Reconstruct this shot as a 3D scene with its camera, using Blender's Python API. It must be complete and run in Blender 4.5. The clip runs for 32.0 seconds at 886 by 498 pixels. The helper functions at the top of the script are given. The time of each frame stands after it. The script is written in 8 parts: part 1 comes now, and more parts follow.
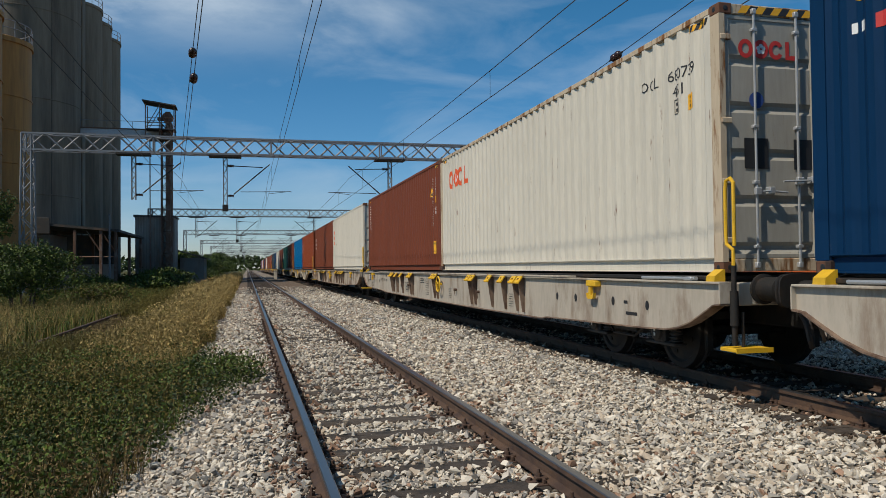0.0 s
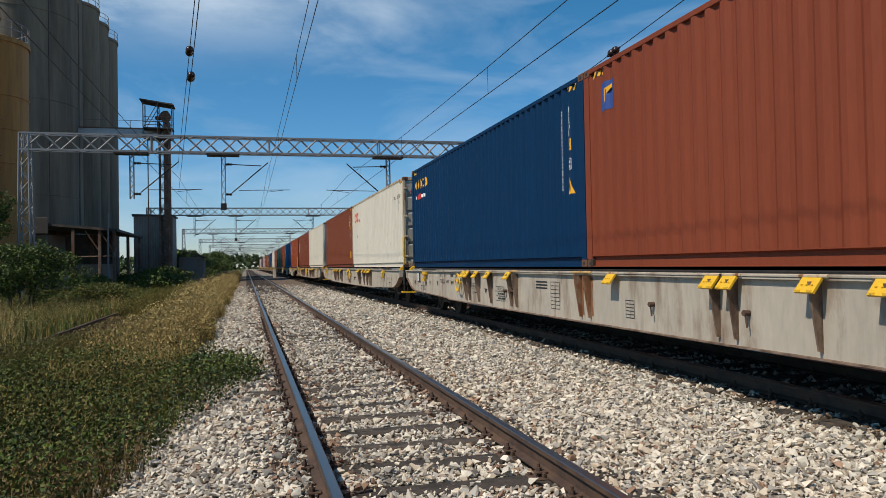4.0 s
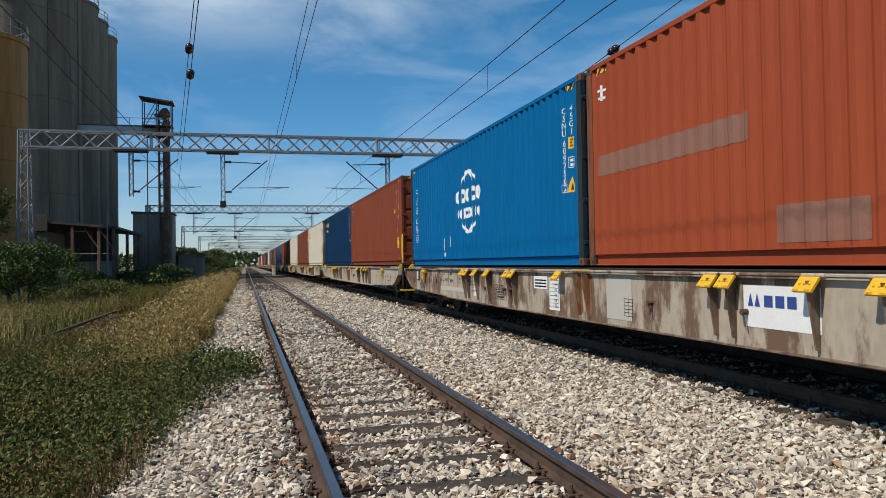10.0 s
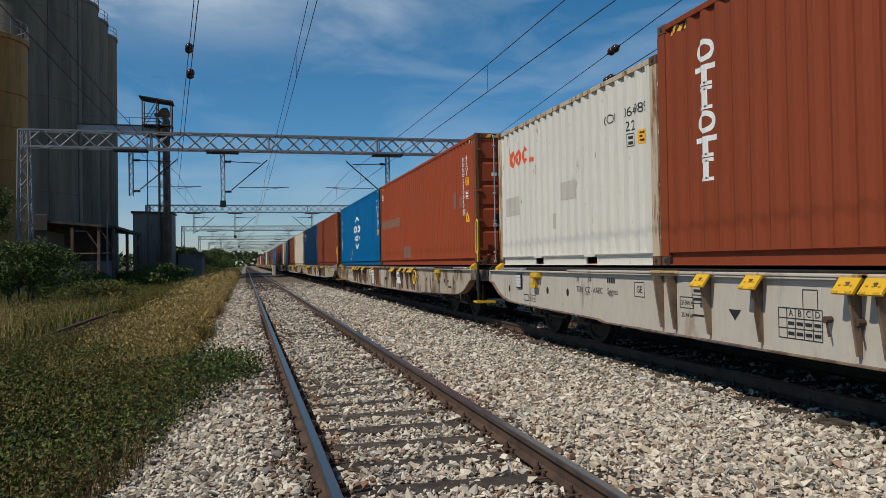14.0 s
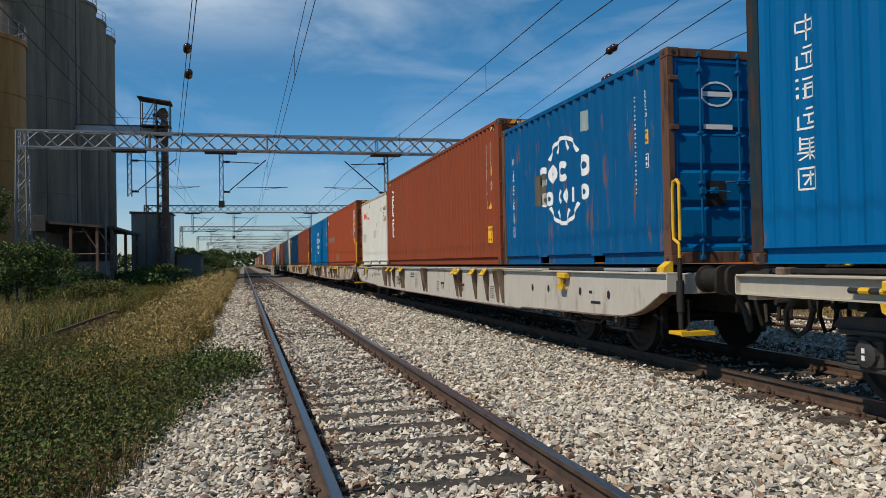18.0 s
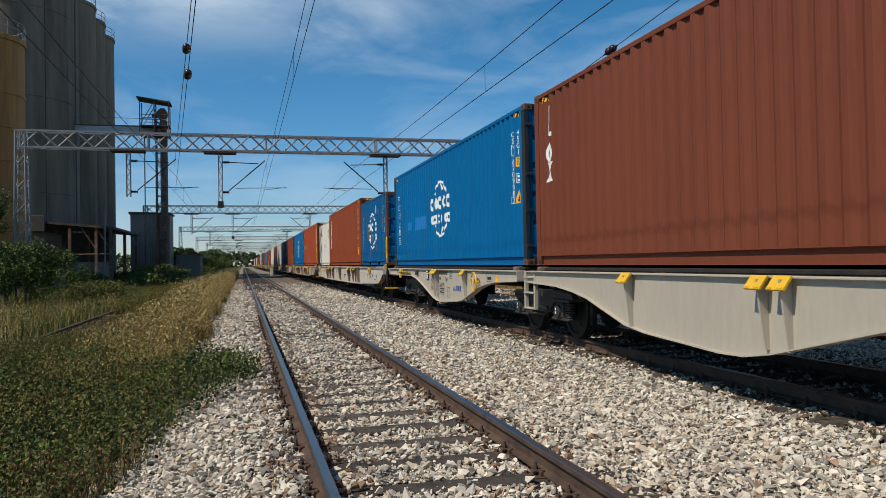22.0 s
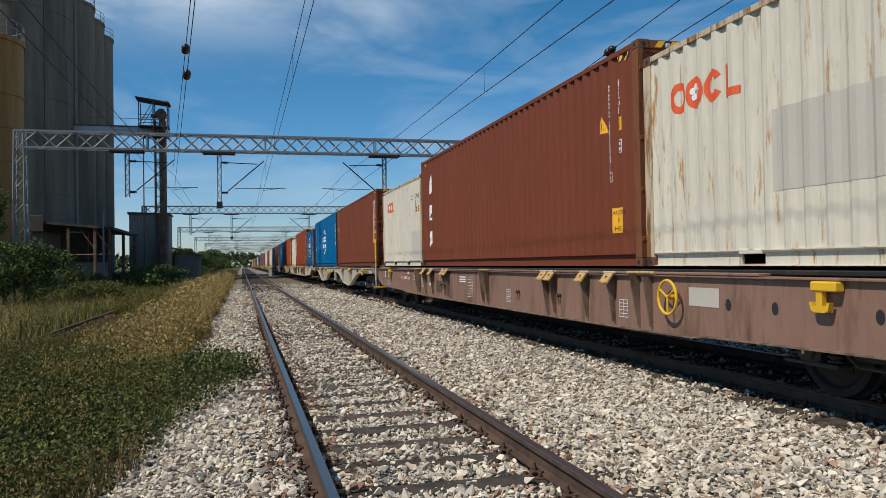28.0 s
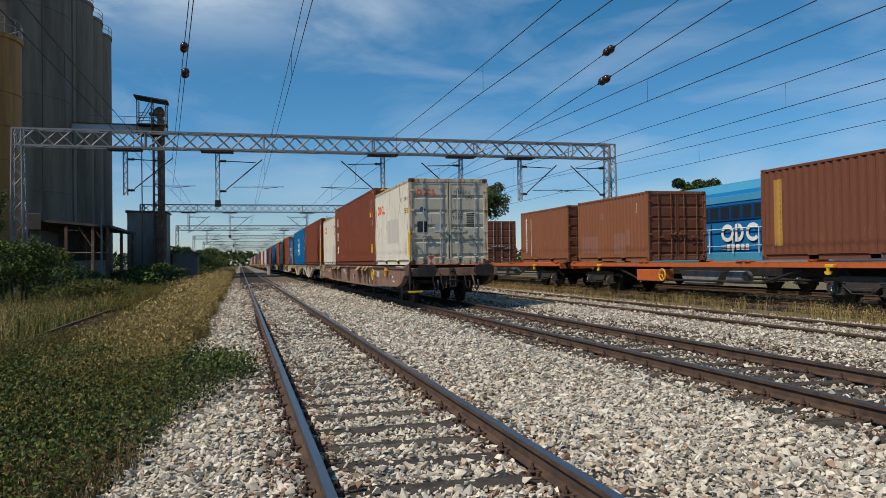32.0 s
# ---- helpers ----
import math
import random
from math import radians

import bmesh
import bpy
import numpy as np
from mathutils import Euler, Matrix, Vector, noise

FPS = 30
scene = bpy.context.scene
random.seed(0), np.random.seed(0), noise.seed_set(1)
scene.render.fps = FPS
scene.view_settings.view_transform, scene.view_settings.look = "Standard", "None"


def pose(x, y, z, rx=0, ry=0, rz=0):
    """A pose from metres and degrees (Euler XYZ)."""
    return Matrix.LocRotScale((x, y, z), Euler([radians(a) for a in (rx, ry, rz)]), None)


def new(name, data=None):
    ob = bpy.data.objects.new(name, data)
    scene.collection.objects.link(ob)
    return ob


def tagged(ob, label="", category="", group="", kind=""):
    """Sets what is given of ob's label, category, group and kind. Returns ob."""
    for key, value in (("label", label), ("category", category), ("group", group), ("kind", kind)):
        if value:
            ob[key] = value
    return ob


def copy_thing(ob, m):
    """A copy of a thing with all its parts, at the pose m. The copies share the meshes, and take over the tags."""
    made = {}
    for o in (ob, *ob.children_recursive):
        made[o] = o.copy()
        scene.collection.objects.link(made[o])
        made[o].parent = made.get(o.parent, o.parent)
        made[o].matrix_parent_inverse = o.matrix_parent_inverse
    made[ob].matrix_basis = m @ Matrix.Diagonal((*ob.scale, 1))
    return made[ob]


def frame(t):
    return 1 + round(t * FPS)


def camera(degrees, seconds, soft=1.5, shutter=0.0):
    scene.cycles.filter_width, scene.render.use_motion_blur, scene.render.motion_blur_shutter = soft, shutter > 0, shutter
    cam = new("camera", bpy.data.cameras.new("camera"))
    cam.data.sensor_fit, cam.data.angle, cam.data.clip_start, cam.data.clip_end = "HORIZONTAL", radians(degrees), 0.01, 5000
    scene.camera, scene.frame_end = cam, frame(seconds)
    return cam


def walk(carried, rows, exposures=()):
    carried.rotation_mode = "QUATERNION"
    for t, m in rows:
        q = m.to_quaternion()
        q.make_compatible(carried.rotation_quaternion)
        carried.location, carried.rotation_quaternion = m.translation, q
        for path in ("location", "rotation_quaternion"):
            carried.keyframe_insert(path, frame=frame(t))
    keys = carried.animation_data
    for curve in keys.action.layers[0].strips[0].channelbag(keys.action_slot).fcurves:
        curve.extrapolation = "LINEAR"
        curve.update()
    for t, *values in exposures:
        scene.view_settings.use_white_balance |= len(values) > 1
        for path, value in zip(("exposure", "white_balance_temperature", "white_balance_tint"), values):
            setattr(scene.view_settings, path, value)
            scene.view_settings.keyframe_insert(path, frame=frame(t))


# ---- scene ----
# A hand-held camera beside the near track: seconds, place, turn to the right, tilt up, lean.
EYE = [
    (0.0, -1.2335, -0.0010, 1.3026, 14.306, 1.301, -0.626),
    (0.5, -1.2357, -0.0011, 1.2995, 14.418, 1.271, -0.771),
    (1.0, -1.2338, -0.0037, 1.2941, 14.432, 1.111, -0.951),
    (1.5, -1.2319, -0.0042, 1.2927, 14.395, 1.036, -1.088),
    (2.0, -1.2322, -0.0036, 1.2915, 14.377, 1.065, -1.025),
    (2.5, -1.2332, -0.0033, 1.2914, 14.390, 1.118, -0.999),
    (3.0, -1.2309, -0.0044, 1.2938, 14.412, 1.118, -1.017),
    (3.5, -1.2312, -0.0046, 1.2913, 14.377, 1.103, -1.046),
    (5.5, -1.2327, -0.0037, 1.2909, 14.436, 1.059, -0.987),
    (6.0, -1.2330, -0.0036, 1.2919, 14.434, 1.010, -0.976),
    (6.5, -1.2340, -0.0031, 1.2948, 14.444, 1.040, -0.936),
    (7.0, -1.2340, -0.0031, 1.2933, 14.483, 1.031, -0.924),
    (7.5, -1.2332, -0.0020, 1.2955, 14.428, 0.931, -0.948),
    (8.0, -1.2300, -0.0001, 1.2933, 14.331, 0.936, -0.983),
    (8.5, -1.2285, -0.0033, 1.2930, 14.323, 0.936, -0.991),
    (9.0, -1.2330, -0.0017, 1.2962, 14.382, 0.994, -0.971),
    (9.5, -1.2342, -0.0018, 1.2975, 14.434, 0.985, -0.932),
    (10.0, -1.2337, -0.0018, 1.2965, 14.430, 0.938, -0.940),
    (10.5, -1.2327, -0.0025, 1.2947, 14.379, 0.884, -0.996),
    (11.0, -1.2319, -0.0035, 1.2930, 14.372, 0.898, -1.058),
    (11.5, -1.2323, -0.0035, 1.2917, 14.334, 0.915, -1.064),
    (12.0, -1.2333, -0.0020, 1.2945, 14.372, 0.898, -1.013),
    (12.5, -1.2359, -0.0015, 1.2931, 14.361, 0.876, -1.006),
    (13.0, -1.2323, -0.0016, 1.2944, 14.373, 0.905, -0.988),
    (13.5, -1.2300, 0.0006, 1.2954, 14.426, 0.938, -0.950),
    (14.0, -1.2335, -0.0006, 1.2978, 14.435, 0.917, -0.919),
    (14.5, -1.2341, -0.0010, 1.2982, 14.427, 0.867, -0.890),
    (16.5, -1.2357, -0.0022, 1.2953, 14.412, 0.933, -0.991),
    (17.0, -1.2335, -0.0029, 1.2939, 14.428, 0.962, -0.955),
    (17.5, -1.2332, -0.0032, 1.2916, 14.445, 0.941, -0.989),
    (18.0, -1.2343, -0.0027, 1.2929, 14.530, 0.901, -1.049),
    (18.5, -1.2320, -0.0030, 1.2937, 14.559, 0.892, -1.012),
    (19.0, -1.2306, -0.0040, 1.2941, 14.590, 0.938, -0.972),
    (19.5, -1.2340, -0.0013, 1.2964, 14.627, 0.935, -0.944),
    (20.0, -1.2345, -0.0020, 1.2950, 14.594, 0.927, -1.001),
    (20.5, -1.2335, -0.0027, 1.2938, 14.580, 0.901, -1.005),
    (21.0, -1.2307, -0.0028, 1.2943, 14.606, 0.959, -1.012),
    (21.5, -1.2308, -0.0025, 1.2946, 14.607, 0.959, -0.980),
    (22.0, -1.2297, -0.0036, 1.2939, 14.590, 0.945, -1.001),
    (22.5, -1.2328, -0.0025, 1.2947, 14.586, 0.941, -1.016),
    (23.0, -1.2335, -0.0022, 1.2951, 14.626, 0.976, -0.941),
    (23.5, -1.2337, 0.0000, 1.2975, 14.677, 0.938, -0.861),
    (24.0, -1.2311, 0.0027, 1.3000, 14.733, 0.995, -0.835),
    (24.5, -1.2344, -0.0000, 1.2989, 14.745, 1.025, -0.832),
    (25.0, -1.2316, -0.0031, 1.2943, 14.738, 1.065, -0.935),
    (25.5, -1.2292, -0.0040, 1.2951, 14.753, 1.097, -0.905),
    (27.5, -1.2335, -0.0026, 1.2945, 14.680, 1.019, -0.913),
    (28.0, -1.2325, -0.0026, 1.2947, 14.676, 0.992, -0.938),
    (28.5, -1.2334, -0.0026, 1.2953, 14.683, 0.986, -0.926),
    (29.0, -1.2353, -0.0016, 1.2965, 14.687, 0.995, -0.860),
    (29.5, -1.2360, -0.0008, 1.2991, 14.692, 0.974, -0.819),
    (30.0, -1.2351, -0.0002, 1.2997, 14.747, 1.020, -0.807),
    (30.5, -1.2325, -0.0013, 1.3018, 14.811, 1.048, -0.733),
    (31.0, -1.2336, -0.0008, 1.3030, 14.874, 1.033, -0.704),
    (31.5, -1.2355, 0.0000, 1.3018, 14.856, 0.989, -0.750),
    (32.0, -1.2347, -0.0003, 1.2996, 14.804, 0.913, -0.803),
]


def view(x, y, z, yaw, pitch, lean):
    return pose(x, y, z, 90 + pitch, 0, -yaw) @ pose(0, 0, 0, 0, 0, lean)


cam = camera(59.97, 32.0, soft=0.65)
walk(cam, [(t, view(*v)) for t, *v in EYE], (
    (0.0, -0.24), (1.5, -0.12), (3.0, -0.02), (6.0, -0.05), (9.0, -0.03), (11.0, -0.02), (13.0, -0.16), (14.0, -0.36), (14.5, -0.36), (16.5, -0.18), (17.0, -0.14), (20.0, -0.14), (22.0, -0.07), (24.0, -0.14), (28.0, -0.10), (29.0, -0.22), (31.0, -0.15), (32.0, -0.15)))

# ---- world and sun ----
SUN = Vector((0.561, 0.21, -0.765)).normalized()
world = bpy.data.worlds.new("world")
scene.world = world
world.use_nodes = True
wn, wl = world.node_tree.nodes, world.node_tree.links
wn.clear()
sky = wn.new("ShaderNodeTexSky")
sky.sky_type, sky.sun_disc = "NISHITA", False
sky.sun_elevation = math.asin(-SUN.z)
sky.sun_rotation = math.atan2(-SUN.x, -SUN.y)
sky.altitude, sky.air_density, sky.dust_density, sky.ozone_density = 100, 1.0, 0.2, 2.0
coord = wn.new("ShaderNodeTexCoord")
stretch = wn.new("ShaderNodeMapping")
stretch.inputs["Rotation"].default_value = (0, 0, radians(20))
stretch.inputs["Location"].default_value = (0.35, 0.1, 0.0)
stretch.inputs["Scale"].default_value = (2.0, 1.1, 6.0)
wisps = wn.new("ShaderNodeTexNoise")
wisps.inputs["Scale"].default_value, wisps.inputs["Detail"].default_value = 2.3, 7
wisps.inputs["Roughness"].default_value, wisps.inputs["Distortion"].default_value = 0.55, 0.5
cloudy = wn.new("ShaderNodeValToRGB")
cloudy.color_ramp.elements[0].position, cloudy.color_ramp.elements[1].position = 0.44, 0.80
white = wn.new("ShaderNodeMixRGB")
white.inputs[2].default_value = (8.6, 10.2, 11.8, 1)
back = wn.new("ShaderNodeBackground")
back.inputs["Strength"].default_value = 0.075
wout = wn.new("ShaderNodeOutputWorld")
wl.new(coord.outputs["Generated"], stretch.inputs["Vector"])
wl.new(stretch.outputs["Vector"], wisps.inputs["Vector"])
wl.new(wisps.outputs["Fac"], cloudy.inputs["Fac"])
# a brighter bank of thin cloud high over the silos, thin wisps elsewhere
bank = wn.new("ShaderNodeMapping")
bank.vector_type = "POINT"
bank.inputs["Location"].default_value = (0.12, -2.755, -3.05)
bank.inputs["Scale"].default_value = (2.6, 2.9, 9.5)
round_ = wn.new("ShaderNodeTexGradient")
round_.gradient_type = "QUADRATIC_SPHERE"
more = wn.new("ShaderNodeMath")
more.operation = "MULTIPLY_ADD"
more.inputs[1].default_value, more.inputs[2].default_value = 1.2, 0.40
puffs = wn.new("ShaderNodeTexNoise")
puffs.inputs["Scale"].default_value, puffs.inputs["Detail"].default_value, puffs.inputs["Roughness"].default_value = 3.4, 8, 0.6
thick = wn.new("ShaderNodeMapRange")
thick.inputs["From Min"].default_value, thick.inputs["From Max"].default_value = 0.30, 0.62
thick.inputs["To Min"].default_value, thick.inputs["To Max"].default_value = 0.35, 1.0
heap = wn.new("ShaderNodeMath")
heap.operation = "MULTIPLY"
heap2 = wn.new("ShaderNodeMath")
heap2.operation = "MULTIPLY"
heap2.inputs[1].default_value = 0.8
streaks = wn.new("ShaderNodeMath")
streaks.operation = "MULTIPLY"
amount = wn.new("ShaderNodeMath")
amount.operation, amount.use_clamp = "ADD", True
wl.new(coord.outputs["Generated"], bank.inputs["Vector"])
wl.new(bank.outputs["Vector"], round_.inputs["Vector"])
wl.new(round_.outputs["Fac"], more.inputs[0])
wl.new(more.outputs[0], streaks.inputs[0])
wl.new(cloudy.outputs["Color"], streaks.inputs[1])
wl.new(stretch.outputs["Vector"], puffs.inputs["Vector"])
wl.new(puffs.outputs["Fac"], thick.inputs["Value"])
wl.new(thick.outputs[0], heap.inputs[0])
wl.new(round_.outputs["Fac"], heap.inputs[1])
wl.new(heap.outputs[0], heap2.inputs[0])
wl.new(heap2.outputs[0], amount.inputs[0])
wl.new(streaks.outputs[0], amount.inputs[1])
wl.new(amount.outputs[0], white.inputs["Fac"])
deep = wn.new("ShaderNodeMixRGB")
deep.blend_type = "MULTIPLY"
deep.inputs[0].default_value = 1.0
height = wn.new("ShaderNodeSeparateXYZ")
shade = wn.new("ShaderNodeValToRGB")
for e, (at, tint) in zip((shade.color_ramp.elements[0], shade.color_ramp.elements.new(0.16), shade.color_ramp.elements.new(0.36), shade.color_ramp.elements[-1]), ((0.0, (0.70, 0.80, 1.0, 1)), (0.16, (0.36, 0.74, 1.0, 1)), (0.36, (0.22, 0.72, 0.93, 1)), (1.0, (0.18, 0.60, 0.80, 1)))):
    e.position, e.color = at, tint
gain = wn.new("ShaderNodeMixRGB")
gain.blend_type = "MULTIPLY"
gain.inputs[0].default_value, gain.inputs[2].default_value = 1.0, (1.52, 1.48, 1.46, 1)
wl.new(coord.outputs["Generated"], height.inputs[0])
wl.new(height.outputs["Z"], shade.inputs["Fac"])
wl.new(shade.outputs["Color"], gain.inputs[1])
wl.new(gain.outputs["Color"], deep.inputs[2])
wl.new(sky.outputs["Color"], deep.inputs[1])
wl.new(deep.outputs["Color"], white.inputs[1])
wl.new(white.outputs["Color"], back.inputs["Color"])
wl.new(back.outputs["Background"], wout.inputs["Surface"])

sun = new("sun", bpy.data.lights.new("sun", "SUN"))
sun.data.energy, sun.data.angle, sun.data.color = 4.2, radians(0.7), (1.0, 0.91, 0.77)
sun.rotation_mode = "QUATERNION"
sun.rotation_quaternion = SUN.to_track_quat("-Z", "Y")


# ---- materials ----
def material(name, base, rough=0.7, metal=0.0, vary=0.12, scale=3.0, fine=60.0, bump=0.15, dist=0.01,
             second=None, second_at=(0.55, 0.75), second_scale=4.0, stretch_z=1.0, island=0.0, per_object=0.0, spec=0.5):
    """A painted, worn or weathered surface: broad and fine variation, a second colour in patches, and fine relief."""
    m = bpy.data.materials.new(name)
    m.use_nodes = True
    n, l = m.node_tree.nodes, m.node_tree.links
    b = n["Principled BSDF"]
    b.inputs["Roughness"].default_value, b.inputs["Metallic"].default_value = rough, metal
    b.inputs["Specular IOR Level"].default_value = spec
    tc = n.new("ShaderNodeTexCoord")
    mp = n.new("ShaderNodeMapping")
    mp.inputs["Scale"].default_value = (1, 1, stretch_z)
    l.new(tc.outputs["Object"], mp.inputs["Vector"])

    def grain(size, detail=5, rough_=0.6):
        t = n.new("ShaderNodeTexNoise")
        t.inputs["Scale"].default_value, t.inputs["Detail"].default_value, t.inputs["Roughness"].default_value = size, detail, rough_
        l.new(mp.outputs["Vector"], t.inputs["Vector"])
        return t

    broad, small = grain(scale), grain(fine, 3)
    mixv = n.new("ShaderNodeMath")
    mixv.operation = "ADD"
    l.new(broad.outputs["Fac"], mixv.inputs[0])
    l.new(small.outputs["Fac"], mixv.inputs[1])
    rng = n.new("ShaderNodeMapRange")
    rng.inputs["From Min"].default_value, rng.inputs["From Max"].default_value = 0.6, 1.4
    rng.inputs["To Min"].default_value, rng.inputs["To Max"].default_value = 1 - vary, 1 + vary
    l.new(mixv.outputs[0], rng.inputs["Value"])
    level = rng.outputs[0]
    for kind, amount in (("island", island), ("object", per_object)):
        if amount:
            src = n.new("ShaderNodeNewGeometry").outputs["Random Per Island"] if kind == "island" else n.new("ShaderNodeObjectInfo").outputs["Random"]
            r2 = n.new("ShaderNodeMapRange")
            r2.inputs["To Min"].default_value, r2.inputs["To Max"].default_value = 1 - amount, 1 + amount
            l.new(src, r2.inputs["Value"])
            mu = n.new("ShaderNodeMath")
            mu.operation = "MULTIPLY"
            l.new(level, mu.inputs[0])
            l.new(r2.outputs[0], mu.inputs[1])
            level = mu.outputs[0]
    colour = n.new("ShaderNodeMixRGB")
    colour.blend_type, colour.inputs[0].default_value = "MULTIPLY", 1
    colour.inputs[1].default_value = (*base, 1)
    l.new(level, colour.inputs[2])
    out = colour.outputs[0]
    if second:
        patch = grain(second_scale, 8, 0.68)
        ramp = n.new("ShaderNodeMapRange")
        ramp.inputs["From Min"].default_value, ramp.inputs["From Max"].default_value = second_at
        l.new(patch.outputs["Fac"], ramp.inputs["Value"])
        mx = n.new("ShaderNodeMixRGB")
        mx.inputs[2].default_value = (*second, 1)
        l.new(ramp.outputs[0], mx.inputs[0])
        l.new(out, mx.inputs[1])
        out = mx.outputs[0]
    l.new(out, b.inputs["Base Color"])
    if bump:
        bp = n.new("ShaderNodeBump")
        bp.inputs["Strength"].default_value, bp.inputs["Distance"].default_value = bump, dist
        l.new(small.outputs["Fac"], bp.inputs["Height"])
        l.new(bp.outputs["Normal"], b.inputs["Normal"])
    return m


RUST = (0.16, 0.06, 0.025)


def paint(name, base, wear=(0.66, 0.74), rough=0.6, streak=RUST, vary=0.12, size=7.0):
    """Old container paint: chalky, with rust that runs down in streaks."""
    return material(name, base, rough, 0.0, vary, 0.9, 22.0, 0.08, 0.004, streak, wear, size, 0.16, spec=0.14)


steel_galv = material("galvanised_steel", (0.42, 0.43, 0.44), 0.55, 0.4, 0.15, 6, 90, 0.1)
steel_dark = material("dark_oily_steel", (0.014, 0.0125, 0.011), 0.7, 0.1, 0.3, 5, 50, 0.3, 0.01, (0.045, 0.028, 0.018), (0.5, 0.7))
rail_side = material("rusty_rail_steel", (0.098, 0.056, 0.034), 0.8, 0.1, 0.3, 3, 70, 0.4, 0.005, (0.052, 0.030, 0.022), (0.45, 0.65))
rail_top = material("worn_rail_head", (0.23, 0.22, 0.22), 0.32, 0.9, 0.12, 2, 60, 0.05, 0.002, (0.13, 0.085, 0.06), (0.58, 0.7))
rail_rusty = material("rusted_rail_head", (0.13, 0.075, 0.05), 0.6, 0.4, 0.2, 3, 60, 0.2, 0.003)
sleeper_wood = material("weathered_oak_sleeper", (0.070, 0.054, 0.042), 0.92, 0, 0.45, 3, 30, 0.9, 0.02, (0.03, 0.025, 0.02), (0.48, 0.62), 6, 1.0, 0, 0.3)
fastener_rust = material("rusty_fastening", (0.09, 0.052, 0.035), 0.85, 0.1, 0.3, 12, 80, 0.4, 0.004)
yellow_faded = material("faded_orange_yellow_paint", (0.50, 0.32, 0.13), 0.65, 0, 0.15, 8, 60, 0.1, 0.003, (0.25, 0.14, 0.07), (0.58, 0.72), 12)
yellow_paint = material("yellow_safety_paint", (0.72, 0.42, 0.02), 0.5, 0, 0.12, 8, 60, 0.1, 0.003, (0.25, 0.14, 0.05), (0.64, 0.74), 12)
black_paint = material("black_paint", (0.02, 0.02, 0.02), 0.55, 0, 0.2, 8, 60, 0.1)
white_mark = material("white_marking", (0.80, 0.80, 0.78), 0.6, 0, 0.06, 5, 40, 0.0)
black_mark = material("black_marking", (0.02, 0.02, 0.022), 0.6, 0, 0.1, 5, 40, 0.0)
red_mark = material("red_marking", (0.55, 0.035, 0.03), 0.6, 0, 0.08, 5, 40, 0.0)
orange_mark = material("orange_red_marking", (0.72, 0.10, 0.025), 0.6, 0, 0.08, 5, 40, 0.0)
amber_mark = material("amber_marking", (0.86, 0.42, 0.02), 0.6, 0, 0.06, 5, 40, 0.0)
blue_mark = material("navy_marking", (0.03, 0.07, 0.26), 0.6, 0, 0.08, 5, 40, 0.0)
wagon_pale = material("pale_grey_wagon_paint", (0.44, 0.385, 0.31), 0.6, 0, 0.18, 0.8, 14, 0.1, 0.004, (0.17, 0.10, 0.058), (0.50, 0.72), 2.4, 0.3)
wagon_white = material("off_white_wagon_paint", (0.51, 0.46, 0.39), 0.6, 0, 0.12, 0.8, 14, 0.08, 0.004, (0.21, 0.125, 0.072), (0.56, 0.74), 2.4, 0.3)
wagon_clean = material("plain_pale_grey_wagon_paint", (0.44, 0.392, 0.315), 0.6, 0, 0.10, 0.8, 14, 0.06, 0.004, (0.20, 0.16, 0.12), (0.66, 0.80), 2.2, 0.3)
bogie_grey = material("dark_grey_cast_steel", (0.040, 0.037, 0.035), 0.6, 0.1, 0.3, 5, 50, 0.3, 0.01, (0.07, 0.048, 0.035), (0.5, 0.7))
# oily stone, its colour also deepened to carry the shade under the train
ballast_oily_shade = material("oil_and_shade_darkened_stone", (0.105, 0.074, 0.052), 0.9, 0, 0.15, 6, 90, 0.3, 0.004, island=0.35, spec=0.25)
wagon_brown = material("faded_rose_brown_wagon_paint", (0.25, 0.143, 0.102), 0.6, 0, 0.16, 0.8, 14, 0.1, 0.004, (0.10, 0.055, 0.035), (0.50, 0.68), 3.2, 0.22)
wagon_grey = material("weathered_grey_wagon_paint", (0.43, 0.36, 0.28), 0.65, 0, 0.2, 0.8, 14, 0.1, 0.004, (0.155, 0.092, 0.055), (0.47, 0.55), 1.5, 0.4)
wagon_orange = material("orange_wagon_paint", (0.50, 0.11, 0.025), 0.6, 0, 0.15, 1, 20, 0.1, 0.004, (0.22, 0.08, 0.04), (0.56, 0.7), 3)
rib_rust = material("orange_rust_on_steel", (0.21, 0.085, 0.035), 0.85, 0, 0.3, 3, 30, 0.3, 0.004, (0.30, 0.20, 0.13), (0.52, 0.66), 6, 0.4)
rib_dirty = material("rust_stained_stiffener_paint", (0.24, 0.165, 0.115), 0.75, 0, 0.25, 2, 20, 0.2, 0.004, (0.09, 0.05, 0.032), (0.42, 0.6), 5, 0.4)
hose_rubber = material("dusty_hose_rubber", (0.055, 0.042, 0.034), 0.7, 0, 0.2, 6, 60, 0.3, 0.003)
placard_white = material("white_placard", (0.75, 0.76, 0.78), 0.35, 0, 0.05, 8, 60, 0.0)


